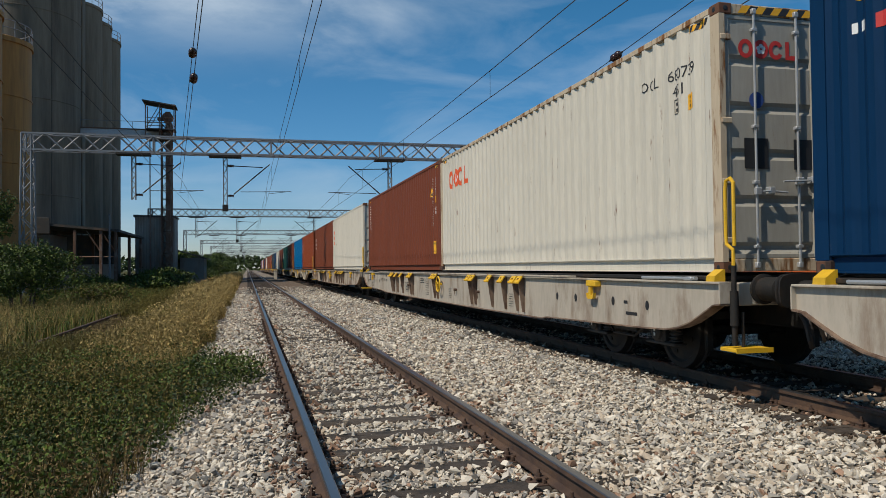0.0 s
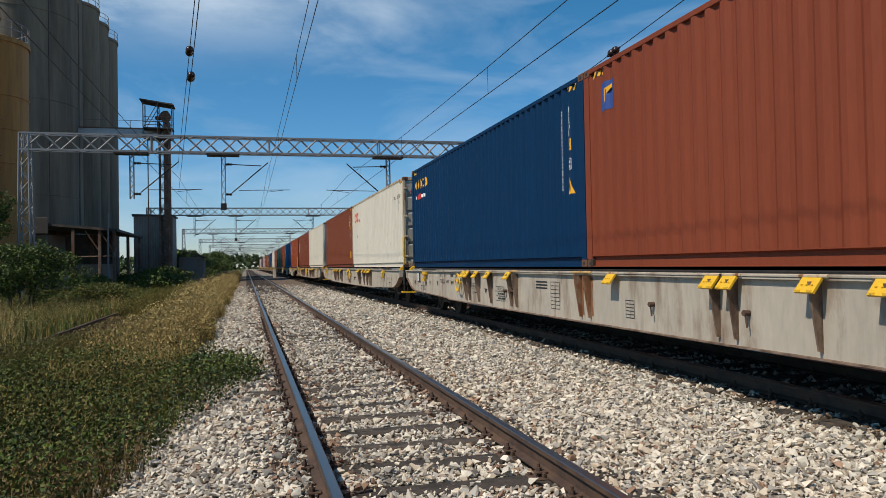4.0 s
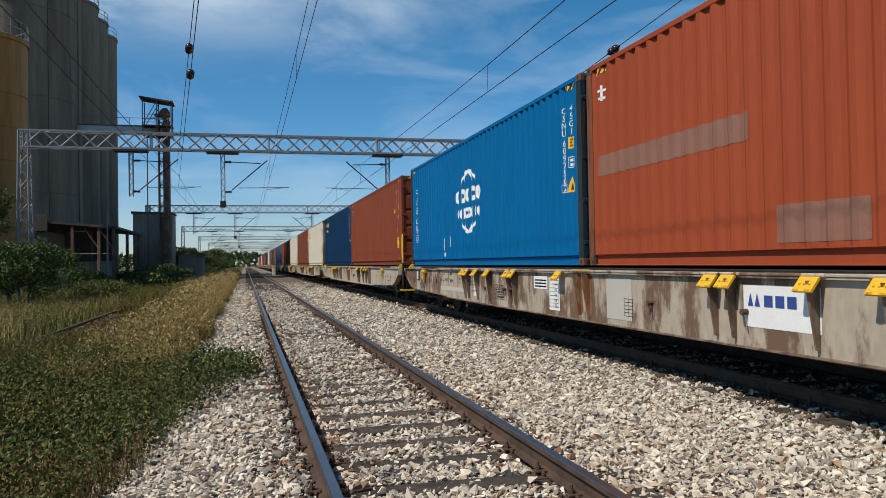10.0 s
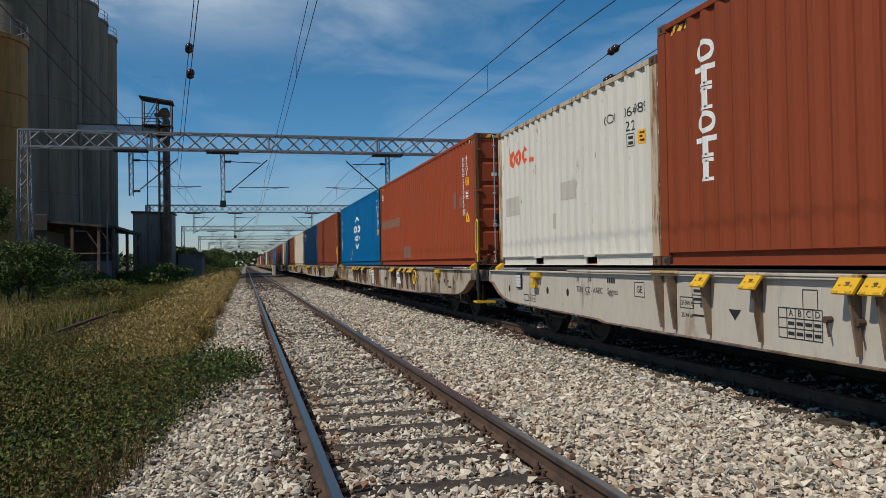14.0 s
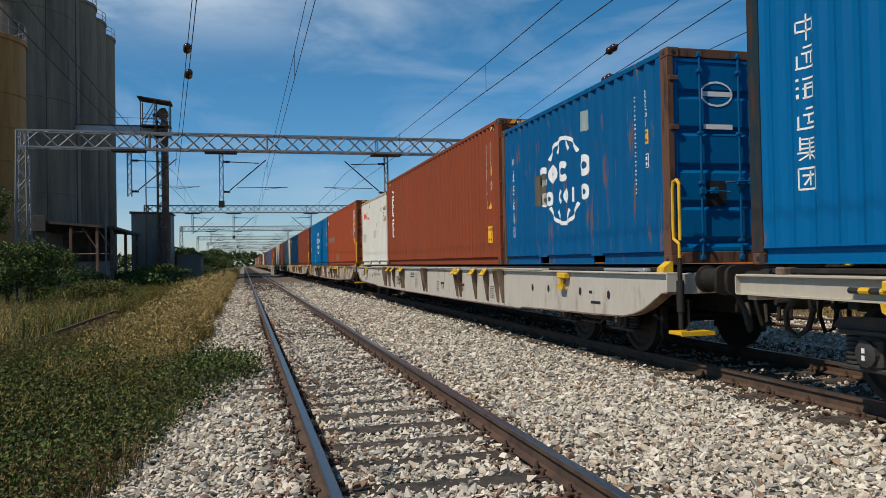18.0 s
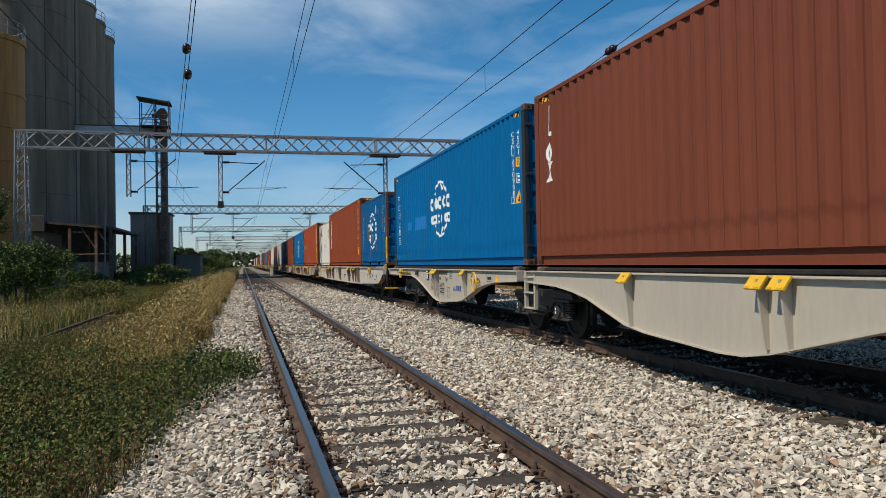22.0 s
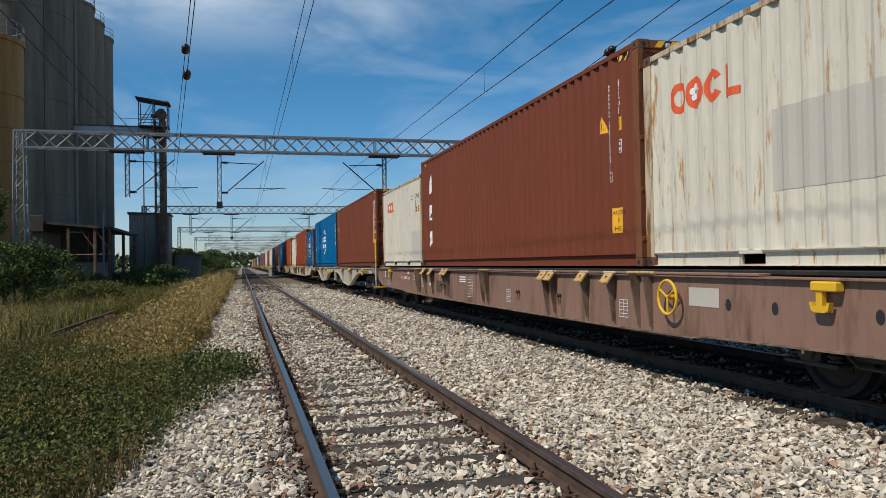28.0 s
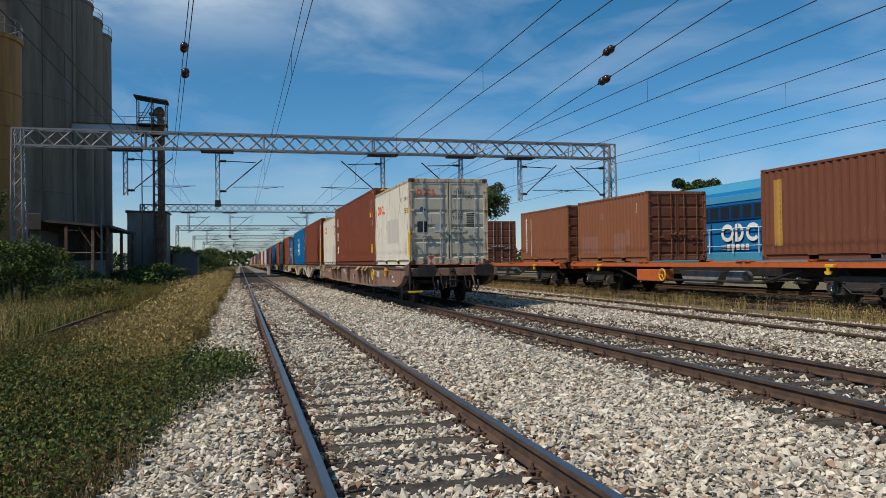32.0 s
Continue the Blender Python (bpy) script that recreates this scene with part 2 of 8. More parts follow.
# ---- mesh tools ----
class Shape:
    """Vertices and faces of one part, in metres."""

    def __init__(self):
        self.v, self.f = [], []

    def add(self, verts, faces):
        k = len(self.v)
        self.v += [tuple(p) for p in verts]
        self.f += [tuple(k + i for i in f) for f in faces]
        return self

    def box(self, x0, x1, y0, y1, z0, z1, c=0.0):
        """A box; c chamfers its edges."""
        if x0 > x1: x0, x1 = x1, x0
        if y0 > y1: y0, y1 = y1, y0
        if z0 > z1: z0, z1 = z1, z0
        c = min(c, (x1 - x0) * 0.45, (y1 - y0) * 0.45, (z1 - z0) * 0.45)
        if c <= 0:
            return self.add([(x, y, z) for x in (x0, x1) for y in (y0, y1) for z in (z0, z1)],
                            [(0, 1, 3, 2), (4, 6, 7, 5), (0, 4, 5, 1), (2, 3, 7, 6), (0, 2, 6, 4), (1, 5, 7, 3)])
        lo, hi = (x0, y0, z0), (x1, y1, z1)
        vs, ix = [], {}
        for sx in (0, 1):
            for sy in (0, 1):
                for sz in (0, 1):
                    s = (sx, sy, sz)
                    for a in range(3):
                        p = [hi[i] if s[i] else lo[i] for i in range(3)]
                        for b in range(3):
                            if b != a:
                                p[b] += -c if s[b] else c
                        ix[s, a] = len(vs)
                        vs.append(tuple(p))
        fs = []
        for a in range(3):
            b, d = [i for i in range(3) if i != a]
            for sa in (0, 1):
                q = []
                for sb, sd in ((0, 0), (1, 0), (1, 1), (0, 1)):
                    s = [0, 0, 0]
                    s[a], s[b], s[d] = sa, sb, sd
                    q.append(ix[tuple(s), a])
                fs.append(tuple(q))
            for sb in (0, 1):
                for sd in (0, 1):
                    s0, s1 = [0, 0, 0], [0, 0, 0]
                    s0[a], s1[a] = 0, 1
                    s0[b] = s1[b] = sb
                    s0[d] = s1[d] = sd
                    fs.append((ix[tuple(s0), b], ix[tuple(s1), b], ix[tuple(s1), d], ix[tuple(s0), d]))
        for sx in (0, 1):
            for sy in (0, 1):
                for sz in (0, 1):
                    fs.append(tuple(ix[(sx, sy, sz), a] for a in range(3)))
        return self.add(vs, fs)

    def tube(self, points, r, n=8, caps=True):
        """A round bar along points; r is one radius or one for each point."""
        pts = [Vector(p) for p in points]
        rs = [r] * len(pts) if isinstance(r, (int, float)) else r
        k = len(self.v)
        side = None
        for i, p in enumerate(pts):
            d = (pts[min(i + 1, len(pts) - 1)] - pts[max(i - 1, 0)]).normalized()
            if side is None:
                side = d.cross(Vector((0, 0, 1)) if abs(d.z) < 0.9 else Vector((1, 0, 0))).normalized()
            side = (side - d * side.dot(d)).normalized()
            up = d.cross(side)
            for j in range(n):
                a = math.tau * j / n
                self.v.append(tuple(p + (side * math.cos(a) + up * math.sin(a)) * rs[i]))
        for i in range(len(pts) - 1):
            for j in range(n):
                a, b = k + i * n + j, k + i * n + (j + 1) % n
                self.f.append((a, b, b + n, a + n))
        if caps:
            self.f.append(tuple(k + j for j in reversed(range(n))))
            e = k + (len(pts) - 1) * n
            self.f.append(tuple(e + j for j in range(n)))
        return self

    def prism(self, outline, axis, a, b):
        """An outline of two coordinates, in the order of the axes left over, drawn out along axis from a to b."""
        rest = [i for i in range(3) if i != axis]
        vs = []
        for t in (a, b):
            for u, w in outline:
                p = [0, 0, 0]
                p[axis], p[rest[0]], p[rest[1]] = t, u, w
                vs.append(tuple(p))
        n = len(outline)
        return self.add(vs, [tuple(range(n)), tuple(range(2 * n - 1, n - 1, -1))] + [(i, i + n, (i + 1) % n + n, (i + 1) % n) for i in range(n)])

    def strip(self, line, a, b, put):
        """A folded sheet: line of (s, d) drawn from a to b; put(s, d, t) gives the place."""
        k = len(self.v)
        for s, d in line:
            self.v += [tuple(put(s, d, a)), tuple(put(s, d, b))]
        for i in range(len(line) - 1):
            q = k + 2 * i
            self.f.append((q, q + 2, q + 3, q + 1))
        return self

    def lathe(self, profile, centre, axis, n=16):
        """A turned body: profile of (radius, along axis) about centre."""
        rest = [i for i in range(3) if i != axis]
        k = len(self.v)
        for r, h in profile:
            for j in range(n):
                a = math.tau * j / n
                p = list(centre)
                p[axis] += h
                p[rest[0]] += r * math.cos(a)
                p[rest[1]] += r * math.sin(a)
                self.v.append(tuple(p))
        for i in range(len(profile) - 1):
            for j in range(n):
                a, b = k + i * n + j, k + i * n + (j + 1) % n
                self.f.append((a, b, b + n, a + n))
        self.f.append(tuple(k + j for j in range(n)))
        self.f.append(tuple(k + (len(profile) - 1) * n + j for j in range(n)))
        return self

    def mesh(self, name, mat, smooth=False):
        me = bpy.data.meshes.new(name)
        me.from_pydata(self.v, [], self.f)
        bm = bmesh.new()
        bm.from_mesh(me)
        bmesh.ops.recalc_face_normals(bm, faces=bm.faces)
        bm.to_mesh(me)
        bm.free()
        if smooth:
            me.shade_smooth()
            me.set_sharp_from_angle(angle=radians(40))
        me.materials.append(mat)
        return me


def part(name, shape, mat, parent=None, label="", smooth=False, at=None):
    """Links a shape (or a mesh that exists) as one object under a thing or a part."""
    me = shape.mesh(name, mat, smooth) if isinstance(shape, Shape) else shape
    ob = new(name, me)
    if parent:
        ob.parent = parent
    if at is not None:
        ob.matrix_basis = at
    if label:
        tagged(ob, label)
    return ob


def thing(name, label, category, group="", kind="", at=None):
    ob = new(name)
    ob.empty_display_size = 0.2
    if at is not None:
        ob.matrix_basis = at
    return tagged(ob, label, category, group, kind)


def letters(text, size, align="LEFT"):
    """The outline of a text as a flat mesh in (u, v)."""
    cu = bpy.data.curves.new("lettering", "FONT")
    cu.body, cu.size, cu.align_x, cu.resolution_u = text, size, align, 2
    ob = bpy.data.objects.new("lettering", cu)
    scene.collection.objects.link(ob)
    me = bpy.data.meshes.new_from_object(ob.evaluated_get(bpy.context.evaluated_depsgraph_get()))
    bpy.data.objects.remove(ob)
    bpy.data.curves.remove(cu)
    bm = bmesh.new()
    bm.from_mesh(me)
    bpy.data.meshes.remove(me)
    return bm


def flat(polys):
    """A flat bmesh in (u, v) from outlines."""
    bm = bmesh.new()
    for poly in polys:
        bm.faces.new([bm.verts.new((u, w, 0)) for u, w in poly])
    return bm


def rect(u0, u1, w0, w1):
    return [(u0, w0), (u1, w0), (u1, w1), (u0, w1)]


def oval(u, w, ru, rw, n=20, a0=0.0, a1=math.tau):
    return [(u + ru * math.cos(a0 + (a1 - a0) * i / n), w + rw * math.sin(a0 + (a1 - a0) * i / n)) for i in range(n)]


def arc(u, w, ru, rw, thick, a0, a1, n=8):
    """A bent bar: quads between two ellipses."""
    qs = []
    for i in range(n):
        p, q = (radians(a0 + (a1 - a0) * (i + d) / n) for d in (0, 1))
        qs.append([(u + (ru + d) * math.cos(a), w + (rw + d) * math.sin(a)) for a, d in ((p, 0), (p, thick), (q, thick), (q, 0))])
    return qs


def decal(name, bm, mat, parent, put, cuts=(), label=""):
    """A painted mark: a flat mesh in (u, v), cut at the folds of the sheet below and laid on it by put(u, v)."""
    for c in cuts:
        geo = bm.verts[:] + bm.edges[:] + bm.faces[:]
        bmesh.ops.bisect_plane(bm, geom=geo, plane_co=(c, 0, 0), plane_no=(1, 0, 0))
    for v in bm.verts:
        v.co = put(v.co.x, v.co.y)
    me = bpy.data.meshes.new(name)
    bm.to_mesh(me)
    bm.free()
    me.materials.append(mat)
    ob = part(name, me, mat, parent, label)
    return tagged(ob, kind="stuff") if name == "small_print" else ob


# ---- ground ----
TRACKS = (-4.75, 0.0, 4.867, 9.9, 14.5, 19.5)
SUNK = {-4.75: -0.17, 9.9: -0.07}
TRAIN_X = TRACKS[2]
GAUGE = 0.7535


def smooth(a, b, x):
    t = min(1.0, max(0.0, (x - a) / (b - a)))
    return t * t * (3 - 2 * t)


def ground_z(x, y):
    """Ballast beds, a shoulder towards the grass, and slightly uneven soil."""
    bed = -0.185 + 0.012 * math.sin(x * 2.1 + y * 0.7)
    left = -0.40 + 0.05 * noise.noise((x * 0.25, y * 0.25, 0.0))
    right = -0.26 + 0.04 * noise.noise((x * 0.3, y * 0.3, 5.0))
    z = left + (bed - left) * smooth(-2.6, -1.5, x)
    z += 0.02 * smooth(7.6, 8.4, x)
    z += (right - bed - 0.02) * smooth(11.4, 12.4, x)
    if 2.0 < x < 3.2:
        z -= 0.03 * math.sin((x - 2.0) / 1.2 * math.pi)
    return z + 0.012 * noise.noise((x * 1.7, y * 1.7, 2.0))


def ground_material():
    m = bpy.data.materials.new("ballast_soil_and_turf")
    m.use_nodes = True
    n, l = m.node_tree.nodes, m.node_tree.links
    b = n["Principled BSDF"]
    b.inputs["Roughness"].default_value = 0.95
    b.inputs["Specular IOR Level"].default_value = 0.2
    tc = n.new("ShaderNodeTexCoord")
    sep = n.new("ShaderNodeSeparateXYZ")
    l.new(tc.outputs["Object"], sep.inputs[0])

    def tex(kind, scale, **more):
        t = n.new(kind)
        t.inputs["Scale"].default_value = scale
        for k, v in more.items():
            t.inputs[k].default_value = v
        l.new(tc.outputs["Object"], t.inputs["Vector"])
        return t

    def ramp(src, *stops):
        r = n.new("ShaderNodeValToRGB")
        e = r.color_ramp.elements
        while len(e) < len(stops):
            e.new(0.5)
        for q, (p, c) in zip(e, stops):
            q.position, q.color = p, (*c, 1)
        l.new(src, r.inputs["Fac"])
        return r.outputs["Color"]

    def span(src, a, b_, lo=0.0, hi=1.0):
        r = n.new("ShaderNodeMapRange")
        r.inputs["From Min"].default_value, r.inputs["From Max"].default_value = a, b_
        r.inputs["To Min"].default_value, r.inputs["To Max"].default_value = lo, hi
        l.new(src, r.inputs["Value"])
        return r.outputs[0]

    def math_(op, a, b_):
        t = n.new("ShaderNodeMath")
        t.operation, t.use_clamp = op, True
        for i, s in enumerate((a, b_)):
            if isinstance(s, (int, float)):
                t.inputs[i].default_value = s
            else:
                l.new(s, t.inputs[i])
        return t.outputs[0]

    def mix(fac, a, b_):
        t = n.new("ShaderNodeMixRGB")
        for i, s in ((0, fac), (1, a), (2, b_)):
            if isinstance(s, tuple):
                t.inputs[i].default_value = (*s, 1)
            else:
                l.new(s, t.inputs[i])
        return t.outputs[0]

    cell = tex("ShaderNodeTexVoronoi", 19.0)
    stone = ramp(cell.outputs["Color"], (0.0, (0.22, 0.19, 0.155)), (0.35, (0.47, 0.415, 0.335)), (0.7, (0.57, 0.51, 0.415)), (1.0, (0.66, 0.60, 0.51)))
    # dark cell borders: shade between the stones, put into the colour
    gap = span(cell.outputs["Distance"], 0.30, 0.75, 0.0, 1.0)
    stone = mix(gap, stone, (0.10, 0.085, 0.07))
    # darker bed close by: shade beneath the loose stones, painted in, fading with distance
    gap_shade = ramp(cell.outputs["Color"], (0.0, (0.10, 0.085, 0.068)), (1.0, (0.28, 0.24, 0.195)))
    stone = mix(span(sep.outputs["Y"], 16, 34, 0.85, 0.0), stone, gap_shade)
    broad = tex("ShaderNodeTexNoise", 0.55, Detail=6.0)
    stone = mix(span(broad.outputs["Fac"], 0.52, 0.75, 0, 0.45), stone, (0.24, 0.19, 0.15))
    soil_noise = tex("ShaderNodeTexNoise", 9.0, Detail=8.0)
    soil = ramp(soil_noise.outputs["Fac"], (0.3, (0.075, 0.05, 0.035)), (0.7, (0.17, 0.12, 0.085)))
    turf = ramp(soil_noise.outputs["Fac"], (0.3, (0.035, 0.04, 0.015)), (0.7, (0.11, 0.10, 0.035)))
    wob = span(broad.outputs["Fac"], 0.3, 0.7, -1.0, 1.0)
    xw = n.new("ShaderNodeMath")
    xw.operation = "MULTIPLY_ADD"
    l.new(wob, xw.inputs[0])
    xw.inputs[1].default_value = 0.45
    l.new(sep.outputs["X"], xw.inputs[2])
    yw = n.new("ShaderNodeMath")
    yw.operation = "MULTIPLY_ADD"
    l.new(wob, yw.inputs[0])
    yw.inputs[1].default_value = 9.0
    l.new(sep.outputs["Y"], yw.inputs[2])
    far_soil = math_("MULTIPLY", span(yw.outputs[0], 40, 66, 0, 0.85), span(yw.outputs[0], 100, 130, 1.0, 0.45))
    col = mix(far_soil, stone, soil)
    grass_left = span(xw.outputs[0], -2.0, -2.5, 0, 1)
    col = mix(grass_left, col, turf)
    right_mask = math_("MULTIPLY", span(xw.outputs[0], 11.3, 12.2, 0, 1), 0.9)
    dry = ramp(soil_noise.outputs["Fac"], (0.3, (0.10, 0.08, 0.04)), (0.7, (0.24, 0.19, 0.10)))
    col = mix(right_mask, col, dry)
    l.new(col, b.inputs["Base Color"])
    bp = n.new("ShaderNodeBump")
    bp.inputs["Strength"].default_value, bp.inputs["Distance"].default_value = 0.9, 0.03
    inv = math_("SUBTRACT", 1.0, cell.outputs["Distance"])
    l.new(inv, bp.inputs["Height"])
    l.new(bp.outputs["Normal"], b.inputs["Normal"])
    return m


def steps(*spans):
    out = []
    for a, b_, d in spans:
        k = max(1, round((b_ - a) / d))
        out += [a + (b_ - a) * i / k for i in range(k)]
    return out + [spans[-1][1]]


def make_ground():
    xs = steps((-1800, -300, 300), (-300, -60, 40), (-60, -14, 4), (-14, -4, 0.5), (-4, 12, 0.2), (12, 40, 2), (40, 300, 40), (300, 1800, 300))
    ys = steps((-400, -40, 60), (-40, 0, 4), (0, 16, 0.3), (16, 60, 1.2), (60, 200, 10), (200, 500, 60), (500, 3200, 450))
    s = Shape()
    s.v = [(x, y, ground_z(x, y)) for y in ys for x in xs]
    w = len(xs)
    s.f = [(j * w + i, j * w + i + 1, (j + 1) * w + i + 1, (j + 1) * w + i) for j in range(len(ys) - 1) for i in range(w - 1)]
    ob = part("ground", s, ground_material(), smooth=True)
    tagged(ob, "pale crushed stone ballast beds between brown soil and overgrown turf", "ground", kind="structure")


make_ground()

# ---- tracks ----
RAIL = [(-0.0625, -0.149), (0.0625, -0.149), (0.0625, -0.138), (0.012, -0.120), (0.008, -0.045), (0.0335, -0.036), (0.0335, -0.006), (0.027, 0.0),
        (-0.027, 0.0), (-0.0335, -0.006), (-0.0335, -0.036), (-0.008, -0.045), (-0.012, -0.120), (-0.0625, -0.138)]


def rail_mesh(y0, y1, head):
    s = Shape()
    ys = [y0 + (y1 - y0) * i / 12 for i in range(13)]
    n = len(RAIL)
    for y in ys:
        s.v += [(u, y, w) for u, w in RAIL]
    for i in range(12):
        s.f += [(i * n + j, i * n + (j + 1) % n, (i + 1) * n + (j + 1) % n, (i + 1) * n + j) for j in range(n)]
    me = s.mesh("rail", rail_side)
    me.materials.append(head)
    for p in me.polygons:
        if p.center.z > -0.008:
            p.material_index = 1
    return me


def sleeper_mesh(i):
    """A hewn oak sleeper with worn arrises and a split end."""
    r = random.Random(i)
    s = Shape()
    s.box(-1.25, 1.25, -0.115, 0.115, -0.29, -0.151, 0.018)
    s.v = [(x + r.uniform(-0.02, 0.02), y + r.uniform(-0.012, 0.012), z + r.uniform(-0.006, 0.004)) for x, y, z in s.v]
    s.box(-1.24, -0.2, -0.03 + r.uniform(-0.05, 0.05), -0.022 + r.uniform(-0.02, 0.05), -0.155, -0.1485)
    return s.mesh("sleeper", sleeper_wood)


def fastening_mesh():
    """A ribbed chair plate with two clips, their bolts and nuts."""
    s = Shape()
    s.box(-0.17, 0.17, -0.075, 0.075, -0.162, -0.149, 0.004)
    for d in (-1, 1):
        s.box(d * 0.066, d * 0.084, -0.06, 0.06, -0.15, -0.118, 0.003)
        s.box(d * 0.04, d * 0.125, -0.03, 0.03, -0.130, -0.112, 0.005)
        s.tube([(d * 0.098, 0, -0.15), (d * 0.098, 0, -0.062)], 0.011, 6)
        s.tube([(d * 0.098, 0, -0.113), (d * 0.098, 0, -0.088)], 0.021, 6)
        for e in (-0.05, 0.05):
            s.tube([(d * 0.145, e, -0.152), (d * 0.145, e, -0.132)], 0.016, 6)
    return s.mesh("fastening", fastener_rust)


SLEEPERS = [sleeper_mesh(i) for i in range(6)]
FASTENING = fastening_mesh()
SLEEPER_ROWS = {}


def make_track(x, y0, y1, head, single_to, fastened_to, label, phase=4.9):
    track = thing("track", label, "railway track", kind="structure", at=pose(x, 0, SUNK.get(x, 0.0)))
    for side in (-1, 1):
        part("rail", rail_mesh(y0, y1, head), head, track, at=pose(side * GAUGE, 0, 0))
    r = random.Random(int(x * 10) + 50)
    rest, rows = Shape(), []
    k0 = math.ceil((y0 - phase) / 0.6)
    for k in range(k0, int((y1 - phase) / 0.6)):
        y = phase + k * 0.6 + r.uniform(-0.035, 0.035)
        turn = r.uniform(-1.5, 1.5)
        rows.append(y)
        if 0.5 < y < single_to:
            part("sleeper", SLEEPERS[r.randrange(6)], None, track, at=pose(r.uniform(-0.04, 0.04), y, r.uniform(-0.012, 0.0), 0, 0, turn))
            if y < fastened_to:
                for side in (-1, 1):
                    part("fastening", FASTENING, None, track, at=pose(side * GAUGE, y, r.uniform(-0.004, 0.0), 0, 0, turn + (180 if r.random() < 0.5 else 0)))
        else:
            if x < -1:
                continue
            rest.box(-1.25, 1.25, y - 0.115, y + 0.115, -0.28, -0.158)
    SLEEPER_ROWS[x] = rows
    if rest.v:
        tagged(part("sleeper_row", rest, sleeper_wood, track), kind="stuff")
    return track


make_track(TRACKS[1], -30, 420, rail_top, 48, 22, "railway track with polished rails on weathered oak sleepers")
make_track(TRACKS[2], -30, 420, rail_top, 40, 24, "railway track with rusty-sided rails under the moving train", 5.1)
make_track(TRACKS[3], -30, 420, rail_rusty, 36, 0, "little-used railway track with rusted rails in weedy ballast", 5.0)
make_track(TRACKS[0], -30, 300, rail_rusty, 2, 0, "disused siding with rusted rails sunk in tall grass")
make_track(TRACKS[4], -30, 300, rail_rusty, 2, 0, "siding with rusted rails under the parked container wagons")
make_track(TRACKS[5], -30, 300, rail_rusty, 2, 0, "outer siding with rusted rails under the parked locomotive")


# ---- loose ballast ----
def big_mesh(name, verts, tris, mat):
    me = bpy.data.meshes.new(name)
    me.vertices.add(len(verts))
    me.vertices.foreach_set("co", np.asarray(verts, np.float32).ravel())
    me.loops.add(len(tris) * 3)
    me.loops.foreach_set("vertex_index", np.asarray(tris, np.int32).ravel())
    me.polygons.add(len(tris))
    me.polygons.foreach_set("loop_start", np.arange(0, len(tris) * 3, 3, dtype=np.int32))
    me.update(calc_edges=True)
    me.shade_flat()
    me.materials.append(mat)
    return me


def stone_shapes(count):
    r = random.Random(7)
    out = []
    for _ in range(count):
        bm = bmesh.new()
        flatness = r.uniform(0.32, 0.46)
        for _ in range(9):
            d = Vector((r.gauss(0, 1), r.gauss(0, 1), r.gauss(0, 0.8))).normalized()
            bm.verts.new((d.x * 0.68, d.y * 0.46, d.z * flatness))
        bmesh.ops.convex_hull(bm, input=bm.verts)
        bmesh.ops.delete(bm, geom=[v for v in bm.verts if not v.link_faces], context="VERTS")
        bmesh.ops.triangulate(bm, faces=bm.faces)
        bm.verts.index_update()
        out.append((np.array([v.co for v in bm.verts]), np.array([[v.index for v in f.verts] for f in bm.faces])))
        bm.free()
    return out


def lying(rng, k, tilt):
    """Rotation matrices of flat stones that lie askew: a free turn about the upright and a random tilt."""
    a, b, c_ = rng.uniform(0, math.tau, k), rng.normal(0, tilt, k), rng.normal(0, tilt, k)
    one, nil = np.ones(k), np.zeros(k)
    rz = np.stack([np.cos(a), -np.sin(a), nil, np.sin(a), np.cos(a), nil, nil, nil, one], 1).reshape(k, 3, 3)
    rx = np.stack([one, nil, nil, nil, np.cos(b), -np.sin(b), nil, np.sin(b), np.cos(b)], 1).reshape(k, 3, 3)
    ry = np.stack([np.cos(c_), nil, np.sin(c_), nil, one, nil, -np.sin(c_), nil, np.cos(c_)], 1).reshape(k, 3, 3)
    return rz @ rx @ ry


def turns(rng, k):
    """Random rotation matrices."""
    q = rng.normal(size=(k, 4))
    q /= np.linalg.norm(q, axis=1)[:, None]
    w, x, y, z = q.T
    return np.stack([1 - 2 * (y * y + z * z), 2 * (x * y - z * w), 2 * (x * z + y * w), 2 * (x * y + z * w), 1 - 2 * (x * x + z * z), 2 * (y * z - x * w),
                     2 * (x * z - y * w), 2 * (y * z + x * w), 1 - 2 * (x * x + y * y)], 1).reshape(k, 3, 3)


